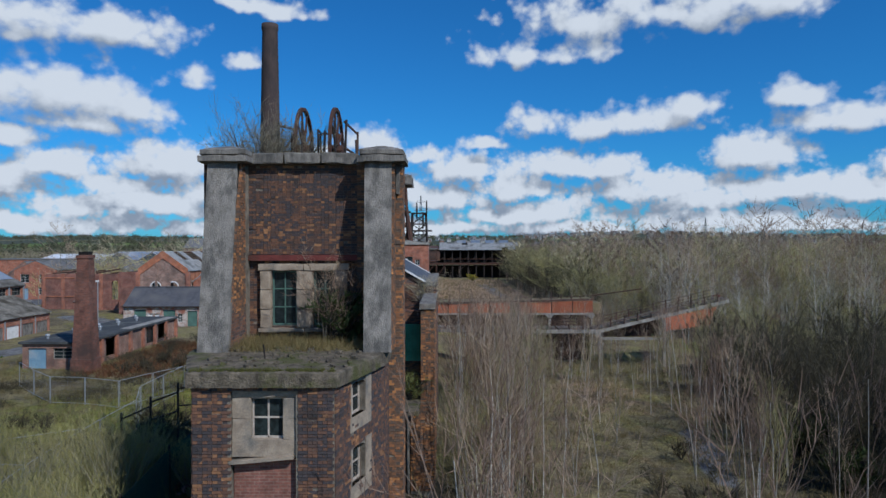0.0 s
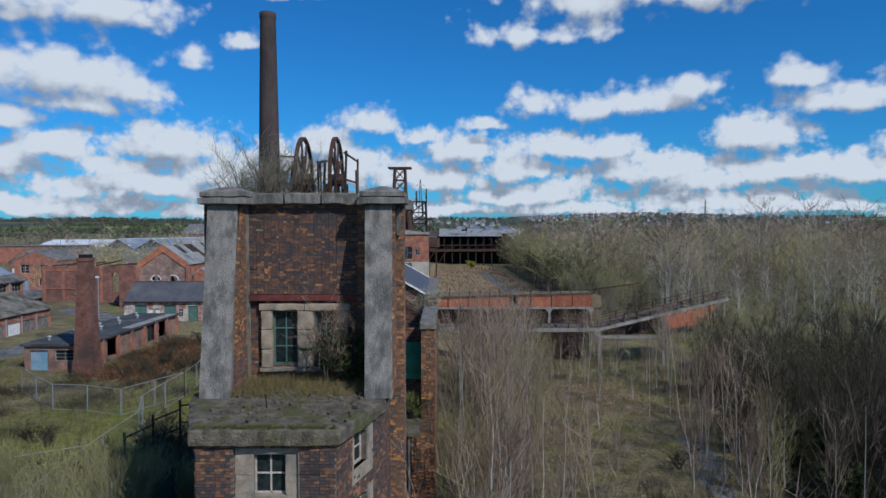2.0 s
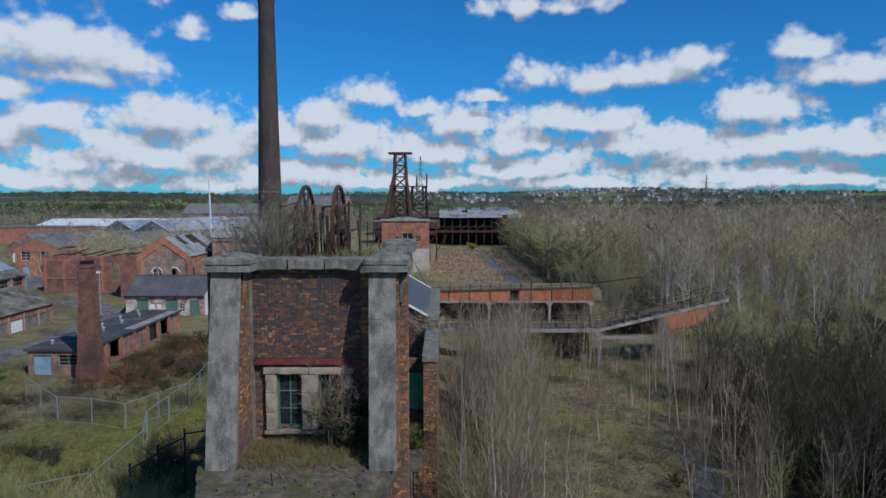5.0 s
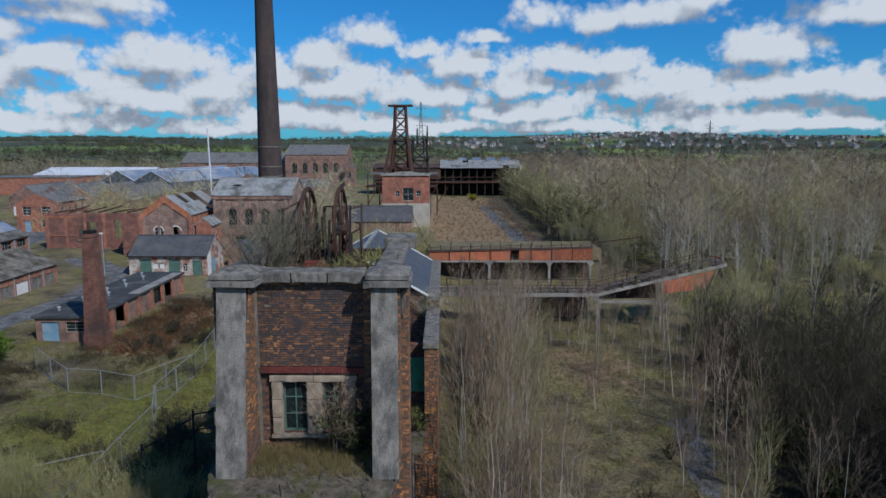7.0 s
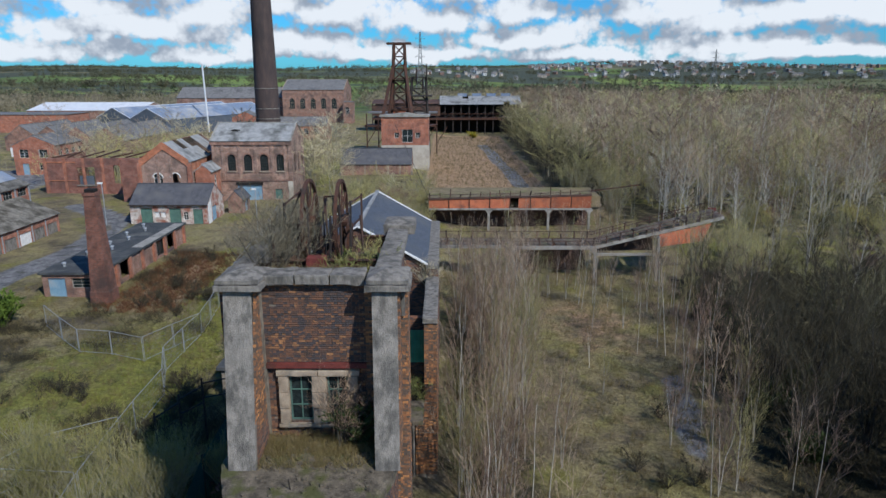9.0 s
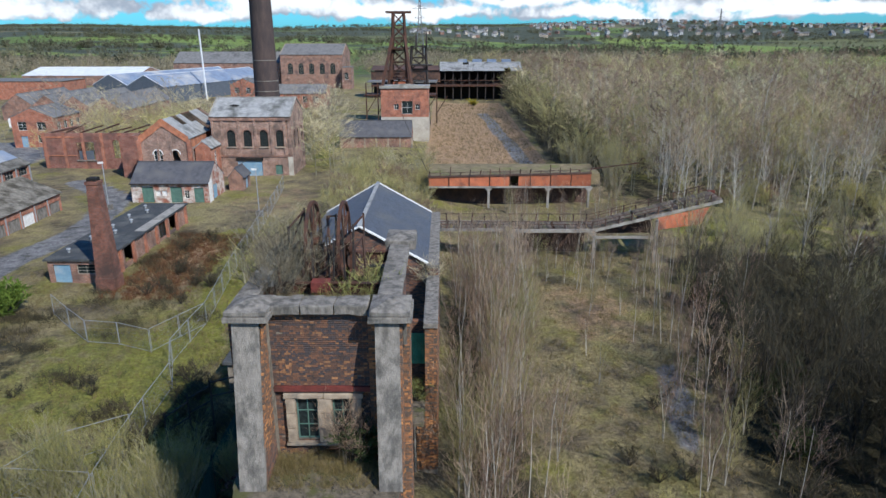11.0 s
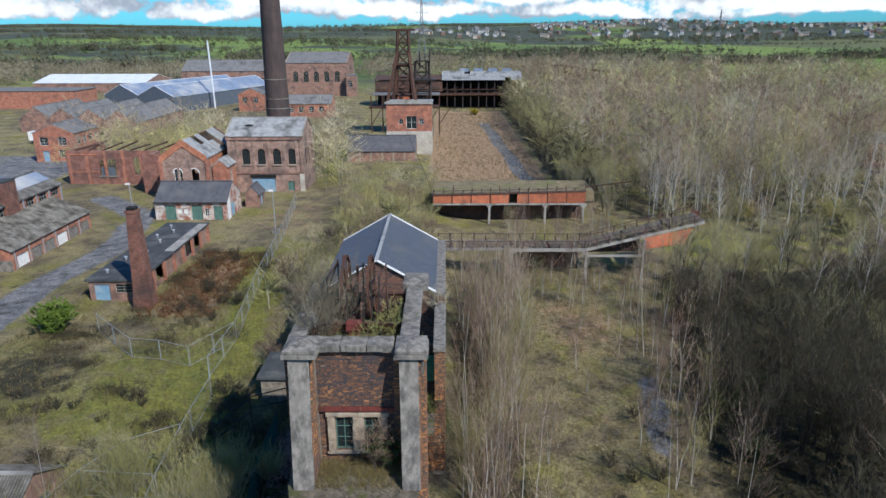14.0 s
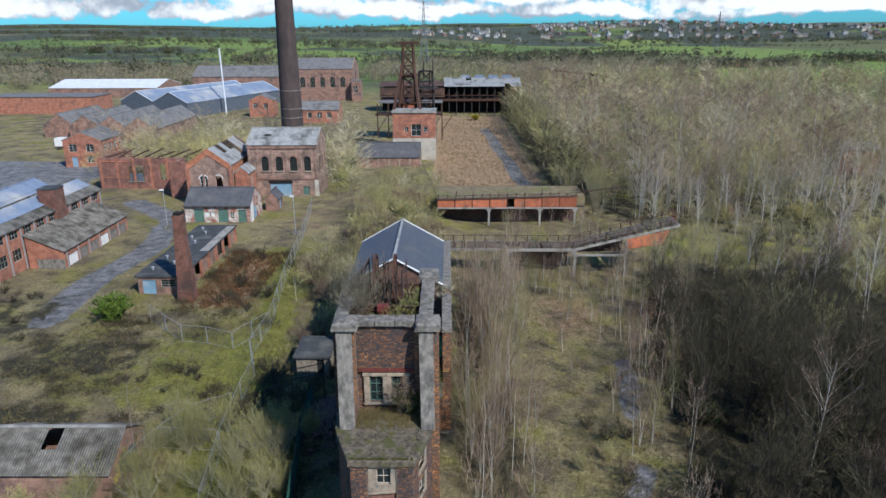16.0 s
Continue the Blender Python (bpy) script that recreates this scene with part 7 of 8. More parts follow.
plant("willow", -14.8, 28.2, 0.62)
plant("willow", -20.5, 18.5, 0.5)
plant("willow", -11.5, 19.0, 0.5)
scatter("budding", 34, -27, -11.5, 17, 33, 0.75)
plant("sapling", -24.3, 27.6, 0.85)
plant("sapling", -22.8, 26.2, 0.75)
plant("sapling", -46.5, 26.5, 0.8)
plant("sapling", -45.2, 24.0, 0.7)

# woods too many to count
lo = {}
for k, (tw, h, r) in enumerate((("twig_birch", 14.5, 2.7), ("twig_olive", 12.0, 3.2), ("twig_grey", 13.5, 2.8), ("twig_purple", 15.5, 2.5), ("twig_dark", 7.5, 2.6), ("twig_willow", 12.0, 3.2))):
    lo[k] = (tw, [tree_arrays(height=h * rng.uniform(0.85, 1.12), stems=1 + (k in (1, 5)), limbs=20 if k not in (1, 5) else 12, subs=4, twig_n=620, spread_r=r * 1.2, start=0.26, twig_len=0.9, twig_w=0.05, trunk_r=0.085, lean=0.05, sides=3, up=0.62, limb_r=0) for _ in range(4)])
    lo[k + 10] = (tw, [tree_arrays(height=h * rng.uniform(0.85, 1.12), stems=1, limbs=13, subs=3, twig_n=300, spread_r=r * 1.3, start=0.2, twig_len=1.1, twig_w=0.085, trunk_r=0.08, lean=0.05, sides=3, up=0.6, limb_r=0) for _ in range(4)])


def wood(name, label, spots, kinds, bark="bark_dark", scale=1.0):
    tv = {}
    wv, wf, base = [], [], 0
    for px, py in spots:
        tw, variants = lo[kinds[int(rng.integers(len(kinds)))]]
        (bv, bf), t = variants[int(rng.integers(4))]
        a, s = rng.uniform(0, 2 * np.pi), scale * rng.uniform(0.7, 1.2)
        R = np.array([[np.cos(a), np.sin(a), 0], [-np.sin(a), np.cos(a), 0], [0, 0, 1]]) * s
        o = np.array([px, py, gz(px, py)])
        tv.setdefault(tw, []).append((t @ R + o, np.full(len(t), rng.random())))
        wv.append(bv @ R + o)
        wf.append(np.asarray(bf) + base); base += len(bv)
    e = empty(name, label=label, category="woodland", kind="stuff")
    me = bpy.data.meshes.new("trunks")
    me.from_pydata(np.concatenate(wv), [], np.concatenate(wf)); me.materials.append(M[bark])
    new("trunks", me).parent = e
    for tw, chunks in tv.items():
        new("crowns", tri_mesh("crowns", np.concatenate([c[0] for c in chunks]), tw, np.concatenate([c[1] for c in chunks]))).parent = e


def spots_in(n, x0, x1, y0, y1, keep):
    out = []
    while len(out) < n:
        px, py = rng.uniform(x0, x1), rng.uniform(y0, y1)
        if keep(px, py):
            out.append((px, py))
    return out


def in_wood(a, b):
    return a > 22 + max(0, (120 - b)) * 0.3 and a < 60 + (b - 60) * 0.75


wood("birch_woodland", "dense bare birch woodland with brown and olive crowns", spots_in(95, 26, 130, 104, 200, in_wood), (0, 2, 3), "bark_white")
wood("willow_woodland", "dense bare willow woodland with olive crowns", spots_in(270, 22, 130, 104, 200, in_wood), (0, 1, 1, 5, 5, 3), "bark_olive", 0.95)
wood("far_birch_woodland", "far bare birch woodland with purple-brown and olive crowns", spots_in(640, 22, 230, 196, 400, lambda a, b: a < 66 + (b - 60) * 0.78), (10, 13, 11, 12, 15, 13), "bark_olive", 0.95)
# These dark crowns continue the painted shade farther right.
wood("dark_thicket", "dense bare thicket with cloud shade in its dark colour", spots_in(190, 24, 80, -4, 60, lambda a, b: a > right_edge(b) + 8 and a < 50 + b * 0.6), (4, 4, 4, 4), "bark_dark", 0.72)
wood("works_scrub_trees", "bare grey-olive trees growing among the buildings", spots_in(130, -96, -20, 126, 175, lambda a, b: not (-41 < a < -24 and b < 126) and not (-94 < a < -80 and b < 158) and not (-24 < a < -2 and b > 134)), (1, 5, 2), "bark_olive", 0.42)
wood("valley_trees", "belt of bare trees beyond the works", spots_in(460, -330, 240, 275, 560, lambda a, b: not (-205 < a < -30 and b < 355) and abs(a) < b * 0.75 and b < 700 - max(0, a - 30) * 1.5 and not (-30 < a < 30 and b < 290)), (10, 11, 15, 14), "bark_dark", 0.68)

works = spots_in(105, -22, -2, 57, 118, lambda a, b: a > -19 + (b - 56) * 0.06 and not (-11 < a < 0 and b < 60)) + spots_in(80, 27, 85, 98, 122, lambda a, b: a > 29 + (118 - b) * 0.3)
wood("works_thicket", "dense bare olive and brown scrub crowding the works", works, (2, 5, 4, 1, 5), "bark_olive", 0.40)
wood("ruin_trees", "bare olive trees growing behind the roofless range", spots_in(62, -74, -41, 124, 150, lambda a, b: True) + spots_in(20, -30.0, -23.5, 127, 150, lambda a, b: True) + spots_in(8, -22.5, -18, 112, 130, lambda a, b: True), (2, 2, 1, 0), "bark_olive", 0.8)
# Dark bushes added for the wood's shaded face beside the yard.
wood("yard_edge_thicket", "bare thicket along the yard edge, dark for the wood's shaded side", spots_in(95, 21.0, 26.5, 112, 250, lambda a, b: True), (4, 4, 5), "bark_dark", 0.95)

# hedges, copses and far woods, seen across the fields
clumps = []
for _ in range(4):
    c = rng.normal(0, 1, (42, 3)) * (1.6, 1.6, 1.3) + (0, 0, 2.8)
    w = rng.normal(0, 1, (42, 3)) + (0, 0, 0.8)
    clumps.append(slivers(c, w / np.linalg.norm(w, axis=1)[:, None], rng.uniform(1.2, 2.4, 42), rng.uniform(0.6, 1.1, 42)))


fine_clumps = []
for _ in range(4):
    c = rng.normal(0, 1, (100, 3)) * (1.7, 1.7, 1.2) + (0, 0, 2.6)
    w = rng.normal(0, 1, (100, 3)) + (0, 0, 0.8)
    fine_clumps.append(slivers(c, w / np.linalg.norm(w, axis=1)[:, None], rng.uniform(0.9, 1.8, 100), rng.uniform(0.28, 0.5, 100)))


def far_line(name, label, spots, twig, scale, fine=False):
    out = []
    shapes = fine_clumps if fine else clumps
    for px, py in spots:
        s = scale * rng.uniform(0.6, 1.3)
        out.append(shapes[int(rng.integers(4))] * s + np.array([px, py, gz(px, py) - 0.3]))
    ob = new(name, tri_mesh(name, np.concatenate(out), twig))
    tagged(ob, label, "hedge", kind="stuff")


def along(pts, step, jitter):
    out = []
    for (ax, ay), (bx, by) in zip(pts, pts[1:]):
        n = max(1, int(math.hypot(bx - ax, by - ay) / step))
        for k in range(n):
            f = (k + rng.random()) / n
            out.append((ax + (bx - ax) * f + rng.normal(0, jitter), ay + (by - ay) * f + rng.normal(0, jitter)))
    return out


hedges = []
for pts in ([(-520, 640), (-300, 700), (-120, 690), (20, 760)], [(-700, 900), (-420, 980), (-200, 960), (-40, 1040)], [(-380, 560), (-420, 980)], [(-200, 620), (-260, 1300)], [(-900, 1300), (-400, 1400), (0, 1380)],
            [(60, 800), (320, 1150), (620, 1120), (1000, 1230)], [(40, 1350), (500, 1400), (1000, 1500)], [(-1300, 1900), (-600, 1750), (100, 1800)],
            [(200, 1700), (900, 1800), (1500, 1900)], [(-60, 1000), (-30, 1800)], [(700, 1150), (760, 1800)], [(-600, 1000), (-640, 1700)], [(-1600, 2400), (0, 2300), (1700, 2500)], [(-700, 700), (-1100, 1500)]):
    hedges += along(pts, 7, 2.5)
far_line("hedgerow", "dark bare hedgerows dividing the far fields", hedges, "twig_belt", 0.75)
copse = []
for cx2, cy2, rx2, ry2, n2 in ((-330, 520, 160, 40, 150), (60, 640, 130, 60, 200), (160, 760, 120, 40, 120), (-150, 620, 60, 25, 50), (-60, 900, 90, 40, 70), (-520, 1100, 120, 50, 70), (420, 1330, 300, 50, 120), (-900, 1900, 500, 90, 130),
                              (200, 2100, 600, 90, 160),
                              (420, 640, 90, 26, 110), (250, 560, 60, 18, 70), (-420, 760, 170, 22, 120), (-250, 1050, 260, 26, 130), (-700, 1300, 300, 40, 130), (-300, 1560, 400, 40, 150), (-900, 2050, 500, 60, 170),
                              (700, 1250, 420, 26, 170), (500, 1560, 500, 40, 170), (1000, 1800, 600, 50, 190), (0, 1950, 500, 60, 170), (-1300, 2200, 500, 60, 130), (700, 2080, 700, 50, 200)):
    copse += [(cx2 + rng.normal(0, rx2 * 0.6), cy2 + rng.normal(0, ry2 * 0.35)) for _ in range(n2)]
belt = [(rng.uniform(-420, -90), rng.uniform(370, 540)) for _ in range(560)] + [(rng.uniform(-60, 180), rng.uniform(420, 640)) for _ in range(420)]
far_line("valley_scrub", "grey-brown bare scrub and trees filling the valley", [(a, b) for a, b in belt if abs(a) < b * 0.8], "twig_valley", 1.2, True)
far_line("far_wood", "dark bare copses and woods on the far slopes", copse, "twig_belt", 1.3)
far_line("field_bush", "scattered rounded bushes in the fields", [(rng.uniform(-420, -60), rng.uniform(560, 1100)) for _ in range(26)], "evergreen", 0.9)
# ---- machinery and plants on the tower ----
sheave = empty("pulley_frame", label="rusted pulley wheels on girders in the open tower top", category="machinery")
for wx2 in (-5.55, -4.25):
    wheel(sheave, (wx2, 26.9, 17.05), 1.72, 0.13, 10, "rust")
    for s in (-1, 1):
        piece("bearing_block", Geo().box(wx2 + s * 0.32 - 0.1, wx2 + s * 0.32 + 0.1, 26.6, 27.2, 15.9, 16.9), "rust", sheave, "rusted bearing block")
for yb in (24.9, 28.9):
    piece("girder", Geo().box(-7.2, -2.4, yb, yb + 0.05, 15.45, 15.9).box(-7.2, -2.4, yb - 0.1, yb + 0.15, 15.9, 15.94).box(-7.2, -2.4, yb - 0.1, yb + 0.15, 15.41, 15.45), "rust", sheave, "red-brown steel girder")
for xb in (-5.95, -5.1, -4.65, -3.85):
    piece("girder", Geo().box(xb, xb + 0.05, 24.95, 28.9, 15.5, 15.88).box(xb - 0.1, xb + 0.15, 24.95, 28.9, 15.88, 15.92), "rust", sheave)
piece("motor_box", Geo().box(-5.25, -4.55, 24.3, 24.85, 15.75, 16.15).box(-5.15, -4.65, 24.4, 24.8, 15.2, 15.75), "red_steel", sheave, "faded red box beam end")
for x1, y1, za, zb2 in ((-6.35, 25.8, 15.9, 18.0), (-6.1, 28.0, 15.9, 18.2), (-5.0, 27.8, 15.9, 17.9), (-4.72, 25.6, 15.9, 17.7), (-3.75, 25.6, 15.9, 18.1), (-3.55, 27.9, 15.9, 18.0), (-3.35, 26.4, 15.9, 17.4), (-6.6, 24.9, 13.7, 16.8), (-5.75, 25.3, 15.2, 17.5), (-5.3, 25.2, 15.2, 17.9), (-4.5, 25.1, 15.2, 17.6), (-4.05, 25.4, 15.2, 18.0), (-5.9, 28.6, 15.4, 18.2), (-4.9, 28.6, 15.4, 17.8)):
    piece("upright", Geo().bar((x1, y1, za), (x1 + rng.normal(0, 0.06), y1 + rng.normal(0, 0.1), zb2), 0.07), "dark_steel" if rng.random() < 0.6 else "rust_shade_dark", sheave)
for (a1, b1) in (((-5.0, 27.8, 17.85), (-4.72, 25.6, 17.65)), ((-5.05, 27.8, 17.9), (-4.3, 27.85, 17.9)), ((-4.3, 27.85, 15.9), (-4.3, 27.85, 17.9)), ((-6.35, 25.8, 16.9), (-6.1, 28.0, 17.0)), ((-6.35, 25.8, 17.9), (-6.1, 28.0, 18.1)), ((-3.75, 25.6, 17.0), (-3.55, 27.9, 17.0)), ((-3.75, 25.6, 18.0), (-3.55, 27.9, 17.9)), ((-6.9, 26.0, 15.7), (-6.1, 28.0, 18.1))):
    piece("rail", Geo().bar(a1, b1, 0.06), "rust", sheave)


def perch(name, label, x1, y1, z1, bark, twig, **kw):
    """A plant that grows on the masonry."""
    (wv, wf), tv = tree_arrays(**kw)
    e = empty(name, x1, y1, z1, label, "plant", "plants on the tower")
    for nm, me in (("woody_growth", mesh_of("woody_growth", [tuple(p) for p in wv], wf, bark)), ("foliage", tri_mesh("foliage", tv, twig))):
        tagged(new(nm, me), kind="stuff").parent = e
    return e


for x1, y1, h in ((-6.8, 26.6, 3.9), (-6.5, 27.8, 3.6), (-6.3, 25.6, 3.4), (-6.9, 24.6, 3.2)):
    perch("roof_shrub", "leafless grey shrub growing in the open tower top", x1, y1, 14.5, "bark_dark", "twig_valley", height=h, stems=11, limbs=9, subs=3, twig_n=1900, spread_r=0.95, start=0.15, twig_len=0.6, twig_w=0.012, trunk_r=0.02, lean=0.4, up=1.0, sides=3)
for x1, y1, h, tw in ((-5.6, 23.7, 1.5, "weed_green"), (-4.6, 23.6, 1.4, "weed_green"), (-3.3, 23.9, 2.1, "weed_green"), (-2.7, 25.2, 2.0, "weed_green"), (-2.9, 26.8, 2.2, "twig_olive"), (-3.9, 24.3, 1.7, "weed_green")):
    perch("roof_weed", "green weedy shrub growing behind the parapet", x1, y1, 13.7, "bark_dark", tw, height=h + 0.75, stems=8, limbs=6, subs=2, twig_n=520, spread_r=0.5, start=0.3, twig_len=0.38, twig_w=0.022, trunk_r=0.014, lean=0.33, up=1.0, sides=3)
perch("ledge_shrub", "leafless shrub growing against the tower window", -3.55, 21.2, 10.1, "bark_dark", "twig_purple", height=2.3, stems=10, limbs=7, twig_n=700, spread_r=0.75, start=0.15, twig_len=0.5, twig_w=0.011, trunk_r=0.02, lean=0.3, up=0.9, sides=3)
perch("ledge_shrub", "dark ivy-like shrub growing against the tower window", -3.2, 21.3, 10.1, "bark_dark", "evergreen", height=1.7, stems=9, limbs=7, twig_n=1500, spread_r=0.6, start=0.1, twig_len=0.16, twig_w=0.07, trunk_r=0.02, lean=0.35, up=0.7, sides=3)
perch("ledge_sapling", "thin bare birch sapling on the bay roof", -3.7, 21.0, 10.1, "bark_dark", "twig_birch", height=3.6, stems=2, limbs=14, twig_n=360, spread_r=0.7, start=0.3, twig_len=0.4, twig_w=0.009, trunk_r=0.016, lean=0.06, up=1.3, sides=4)
perch("wall_shrub", "leafless shrub rooted in the tower's side wall", -7.85, 26.5, 12.6, "bark_dark", "twig_grey", height=1.6, stems=8, limbs=6, twig_n=700, spread_r=0.5, start=0.15, twig_len=0.4, twig_w=0.011, trunk_r=0.015, lean=0.5, up=0.7, sides=3)
perch("coping_shrub", "pale leafless shrub on the wing wall coping", -1.1, 41.3, 9.4, "bark", "twig_grey", height=2.0, stems=9, limbs=7, twig_n=900, spread_r=0.7, start=0.15, twig_len=0.5, twig_w=0.013, trunk_r=0.02, lean=0.5, up=0.7, sides=3)
perch("ledge_weed", "green weeds on the passage ledge", -1.7, 33.4, 5.5, "bark_dark", "weed_green", height=1.5, stems=9, limbs=6, twig_n=1000, spread_r=0.5, start=0.1, twig_len=0.35, twig_w=0.02, trunk_r=0.014, lean=0.4, up=0.7, sides=3)


def tufts(name, label, pts, tall, wide, material, lean=0.5, per=14, category="grass"):
    """Grass: many thin blades round each point."""
    pts = np.repeat(np.asarray(pts, float), per, axis=0)
    pts[:, :2] += rng.normal(0, 0.10 * tall / 0.4, (len(pts), 2))
    way = rng.normal(0, lean, (len(pts), 3)) + (0, 0, 1.0)
    way /= np.linalg.norm(way, axis=1)[:, None]
    v = slivers(pts, way, tall * rng.uniform(0.5, 1.3, len(pts)), wide * rng.uniform(0.6, 1.3, len(pts)))
    return tagged(new(name, tri_mesh(name, v, material)), label, category, kind="stuff")


roof_pts = [(rng.uniform(-6.9, -2.3), rng.uniform(20.6, 21.8) if rng.random() < 0.75 else rng.uniform(19.8, 20.6), 10.1) for _ in range(330)]
tufts("roof_grass", "dry brown and green grass along the tower window wall", roof_pts, 0.36, 0.014, "straw", 0.5, 22)
edge_pts = [(rng.uniform(-6.3, -2.7), 16.62 + abs(rng.normal(0, 0.12)), 10.1) for _ in range(130)]
tufts("roof_edge_moss", "moss and short grass along the roof edge", edge_pts, 0.10, 0.014, "moss_blades", 0.7, 22)
tufts("coping_grass", "thin grass tufts on the tower parapet", [(rng.uniform(-6.3, -2.8), rng.uniform(22.5, 22.8), 16.2) for _ in range(25)], 0.25, 0.012, "straw", 0.6, 16)

# rubble on the bay roof
rub = []
for _ in range(260):
    rx3, ry3 = rng.uniform(-6.4, -2.4), rng.uniform(17.2, 20.5)
    r = 0.012 + 0.06 * rng.random() ** 3
    rub.append(Geo().box(-r, r * rng.uniform(0.6, 1.4), -r, r, 0.0, r * 1.1, pose(rx3, ry3, 10.1, rng.uniform(-10, 10), rng.uniform(-10, 10), rng.uniform(0, 360))))
gall = Geo()
for g in rub:
    gall.add(g.v, g.f)
tagged(new("roof_rubble", mesh_of("roof_rubble", gall.v, gall.f, "roof_dirt")), "small broken stones scattered over the bay roof", "rubble", kind="stuff")
rod = tagged(new("iron_rod", mesh_of("iron_rod", *(lambda g: (g.v, g.f))(Geo().bar((-4.93, 18.6, 10.08), (-4.96, 18.55, 10.5), 0.03)), "dark_steel")), "short rusty iron rod standing in the bay roof", "rod")

# heap of fallen bricks beside the tower
heap = Geo()
for _ in range(900):
    hx2, hy2 = rng.normal(-10.6, 1.3), rng.normal(33.3, 1.9)
    hh = max(0.0, 1.3 * (1 - ((hx2 + 10.4) / 3.2) ** 2 - ((hy2 - 33.3) / 4.4) ** 2))
    heap.box(-0.11, 0.11, -0.055, 0.055, -0.04, 0.04, pose(hx2, hy2, gz(hx2, hy2) + hh + rng.uniform(0, 0.1), rng.uniform(-60, 60), rng.uniform(-60, 60), rng.uniform(0, 180)))
tagged(new("brick_heap", mesh_of("brick_heap", heap.v, heap.f, "heap_brick")), "heap of fallen dark red bricks beside the tower", "rubble", kind="stuff")

# ---- fences ----


def fence_panel(p, q, top=1.95):
    """A temporary mesh fence panel between two ground points."""
    a, b = Vector((*p, gz(*p))), Vector((*q, gz(*q)))
    e = empty("mesh_fence_panel", a.x, a.y, a.z, "galvanised temporary mesh fence panel on the rough grass", "fence", "temporary fence panels")
    d = b - a
    lift = Vector((0, 0, 0.1))
    up = Vector((0, 0, top))
    o = Vector((0, 0, 0))
    for nm, s, t in (("post", o, up), ("post", d, d + up), ("top_rail", up, d + up), ("bottom_rail", lift, d + lift)):
        ob = new(nm, mesh_of(nm, *(lambda g: (g.v, g.f))(Geo().bar(s, t, 0.034)), "galvanised"))
        ob.parent = e
    w = Geo()
    n = max(4, int(d.length / 0.22))
    for k in range(1, n):
        w.bar(d * (k / n) + lift, d * (k / n) + up, 0.005, sides=3)
    for k in range(1, 6):
        w.bar(lift + (up - lift) * (k / 6), d + lift + (up - lift) * (k / 6), 0.005, sides=3)
    ob = new("mesh_infill", mesh_of("mesh_infill", w.v, w.f, "galvanised")); ob.parent = e


def fence_line(pts, step=3.4):
    for p, q in zip(pts, pts[1:]):
        n = max(1, round(math.hypot(q[0] - p[0], q[1] - p[1]) / step))
        for k in range(n):
            f, g = k / n, (k + 1) / n - 0.02
            fence_panel((p[0] + (q[0] - p[0]) * f, p[1] + (q[1] - p[1]) * f), (p[0] + (q[0] - p[0]) * g, p[1] + (q[1] - p[1]) * g))


fence_line([(-22.1, 69.1), (-20.1, 51.5), (-20.4, 44.9), (-19.1, 41.5), (-19.0, 36.9), (-18.5, 29.5), (-17.4, 21.9)])
fence_line([(-19.0, 35.0), (-22.0, 33.1), (-23.5, 30.0), (-25.0, 24.0)])
fence_line([(-23.5, 30.0), (-18.6, 29.6)])
fence_line([(-20.1, 51.5), (-22.7, 46.6), (-25.8, 48.0), (-28.6, 48.5), (-34.1, 53.6)])
fence_line([(-22.1, 69.1), (-23.5, 86.0), (-25.5, 104.0)])

# green netting fence and black hand rail by the tower
net = empty("green_net_fence", label="dark green netting on posts beside the tower", category="fence")
netp = [(-12.4, 36.0), (-12.3, 30.0), (-11.6, 24.0), (-11.0, 19.0)]
for p, q in zip(netp, netp[1:]):
    a, b = Vector((*p, gz(*p))), Vector((*q, gz(*q)))
    g = Geo()
    for k in range(50):
        g.bar(a.lerp(b, k / 50), a.lerp(b, k / 50) + Vector((0, 0, 2.4)), 0.035, sides=3)
    for k in range(25):
        g.bar(a + Vector((0, 0, 0.1 * k)), b + Vector((0, 0, 0.1 * k)), 0.03, sides=3)
    piece("netting", g, "net_green", net)
    piece("post", Geo().bar(a, a + Vector((0, 0, 2.6)), 0.07), "dark_steel", net)
rails = empty("black_handrail", label="bent black steel rail fence beside the tower", category="railing")
rp = [(-15.9, 33.0, 5.0), (-14.9, 34.0, 5.6), (-13.9, 35.0, 6.1), (-11.5, 36.5, 6.2)]
for i, p in enumerate(rp):
    piece("post", Geo().bar((p[0], p[1], gz(p[0], p[1])), p, 0.09), "dark_steel", rails)
for i, (p, q) in enumerate(zip(rp, rp[1:])):
    piece("rail", Geo().bar((p[0], p[1], p[2] - 0.3), (q[0], q[1], q[2] - 0.5), 0.07), "dark_steel", rails)
    piece("rail", Geo().bar((p[0], p[1], p[2] - 1.2), (q[0], q[1], q[2] - 1.5), 0.06), "dark_steel", rails)

# ---- lamps, poles and pylons ----


def lamp_post(x1, y1, h, label="slim galvanised lamp post with a box floodlight"):
    z1 = gz(x1, y1)
    e = empty("lamp_post", x1, y1, z1, label, "lamp post", "yard lamps")
    for nm, g, mt in (("base", Geo().box(-0.4, 0.4, -0.4, 0.4, -0.1, 0.7), "concrete"), ("pole", Geo().bar((0, 0, 0.7), (0, 0, h), 0.13, sides=8), "galvanised"), ("lamp_head", Geo().box(-0.55, 0.1, -0.15, 0.15, h, h + 0.22), "white_paint")):
        ob = new(nm, mesh_of(nm, g.v, g.f, mt)); ob.parent = e


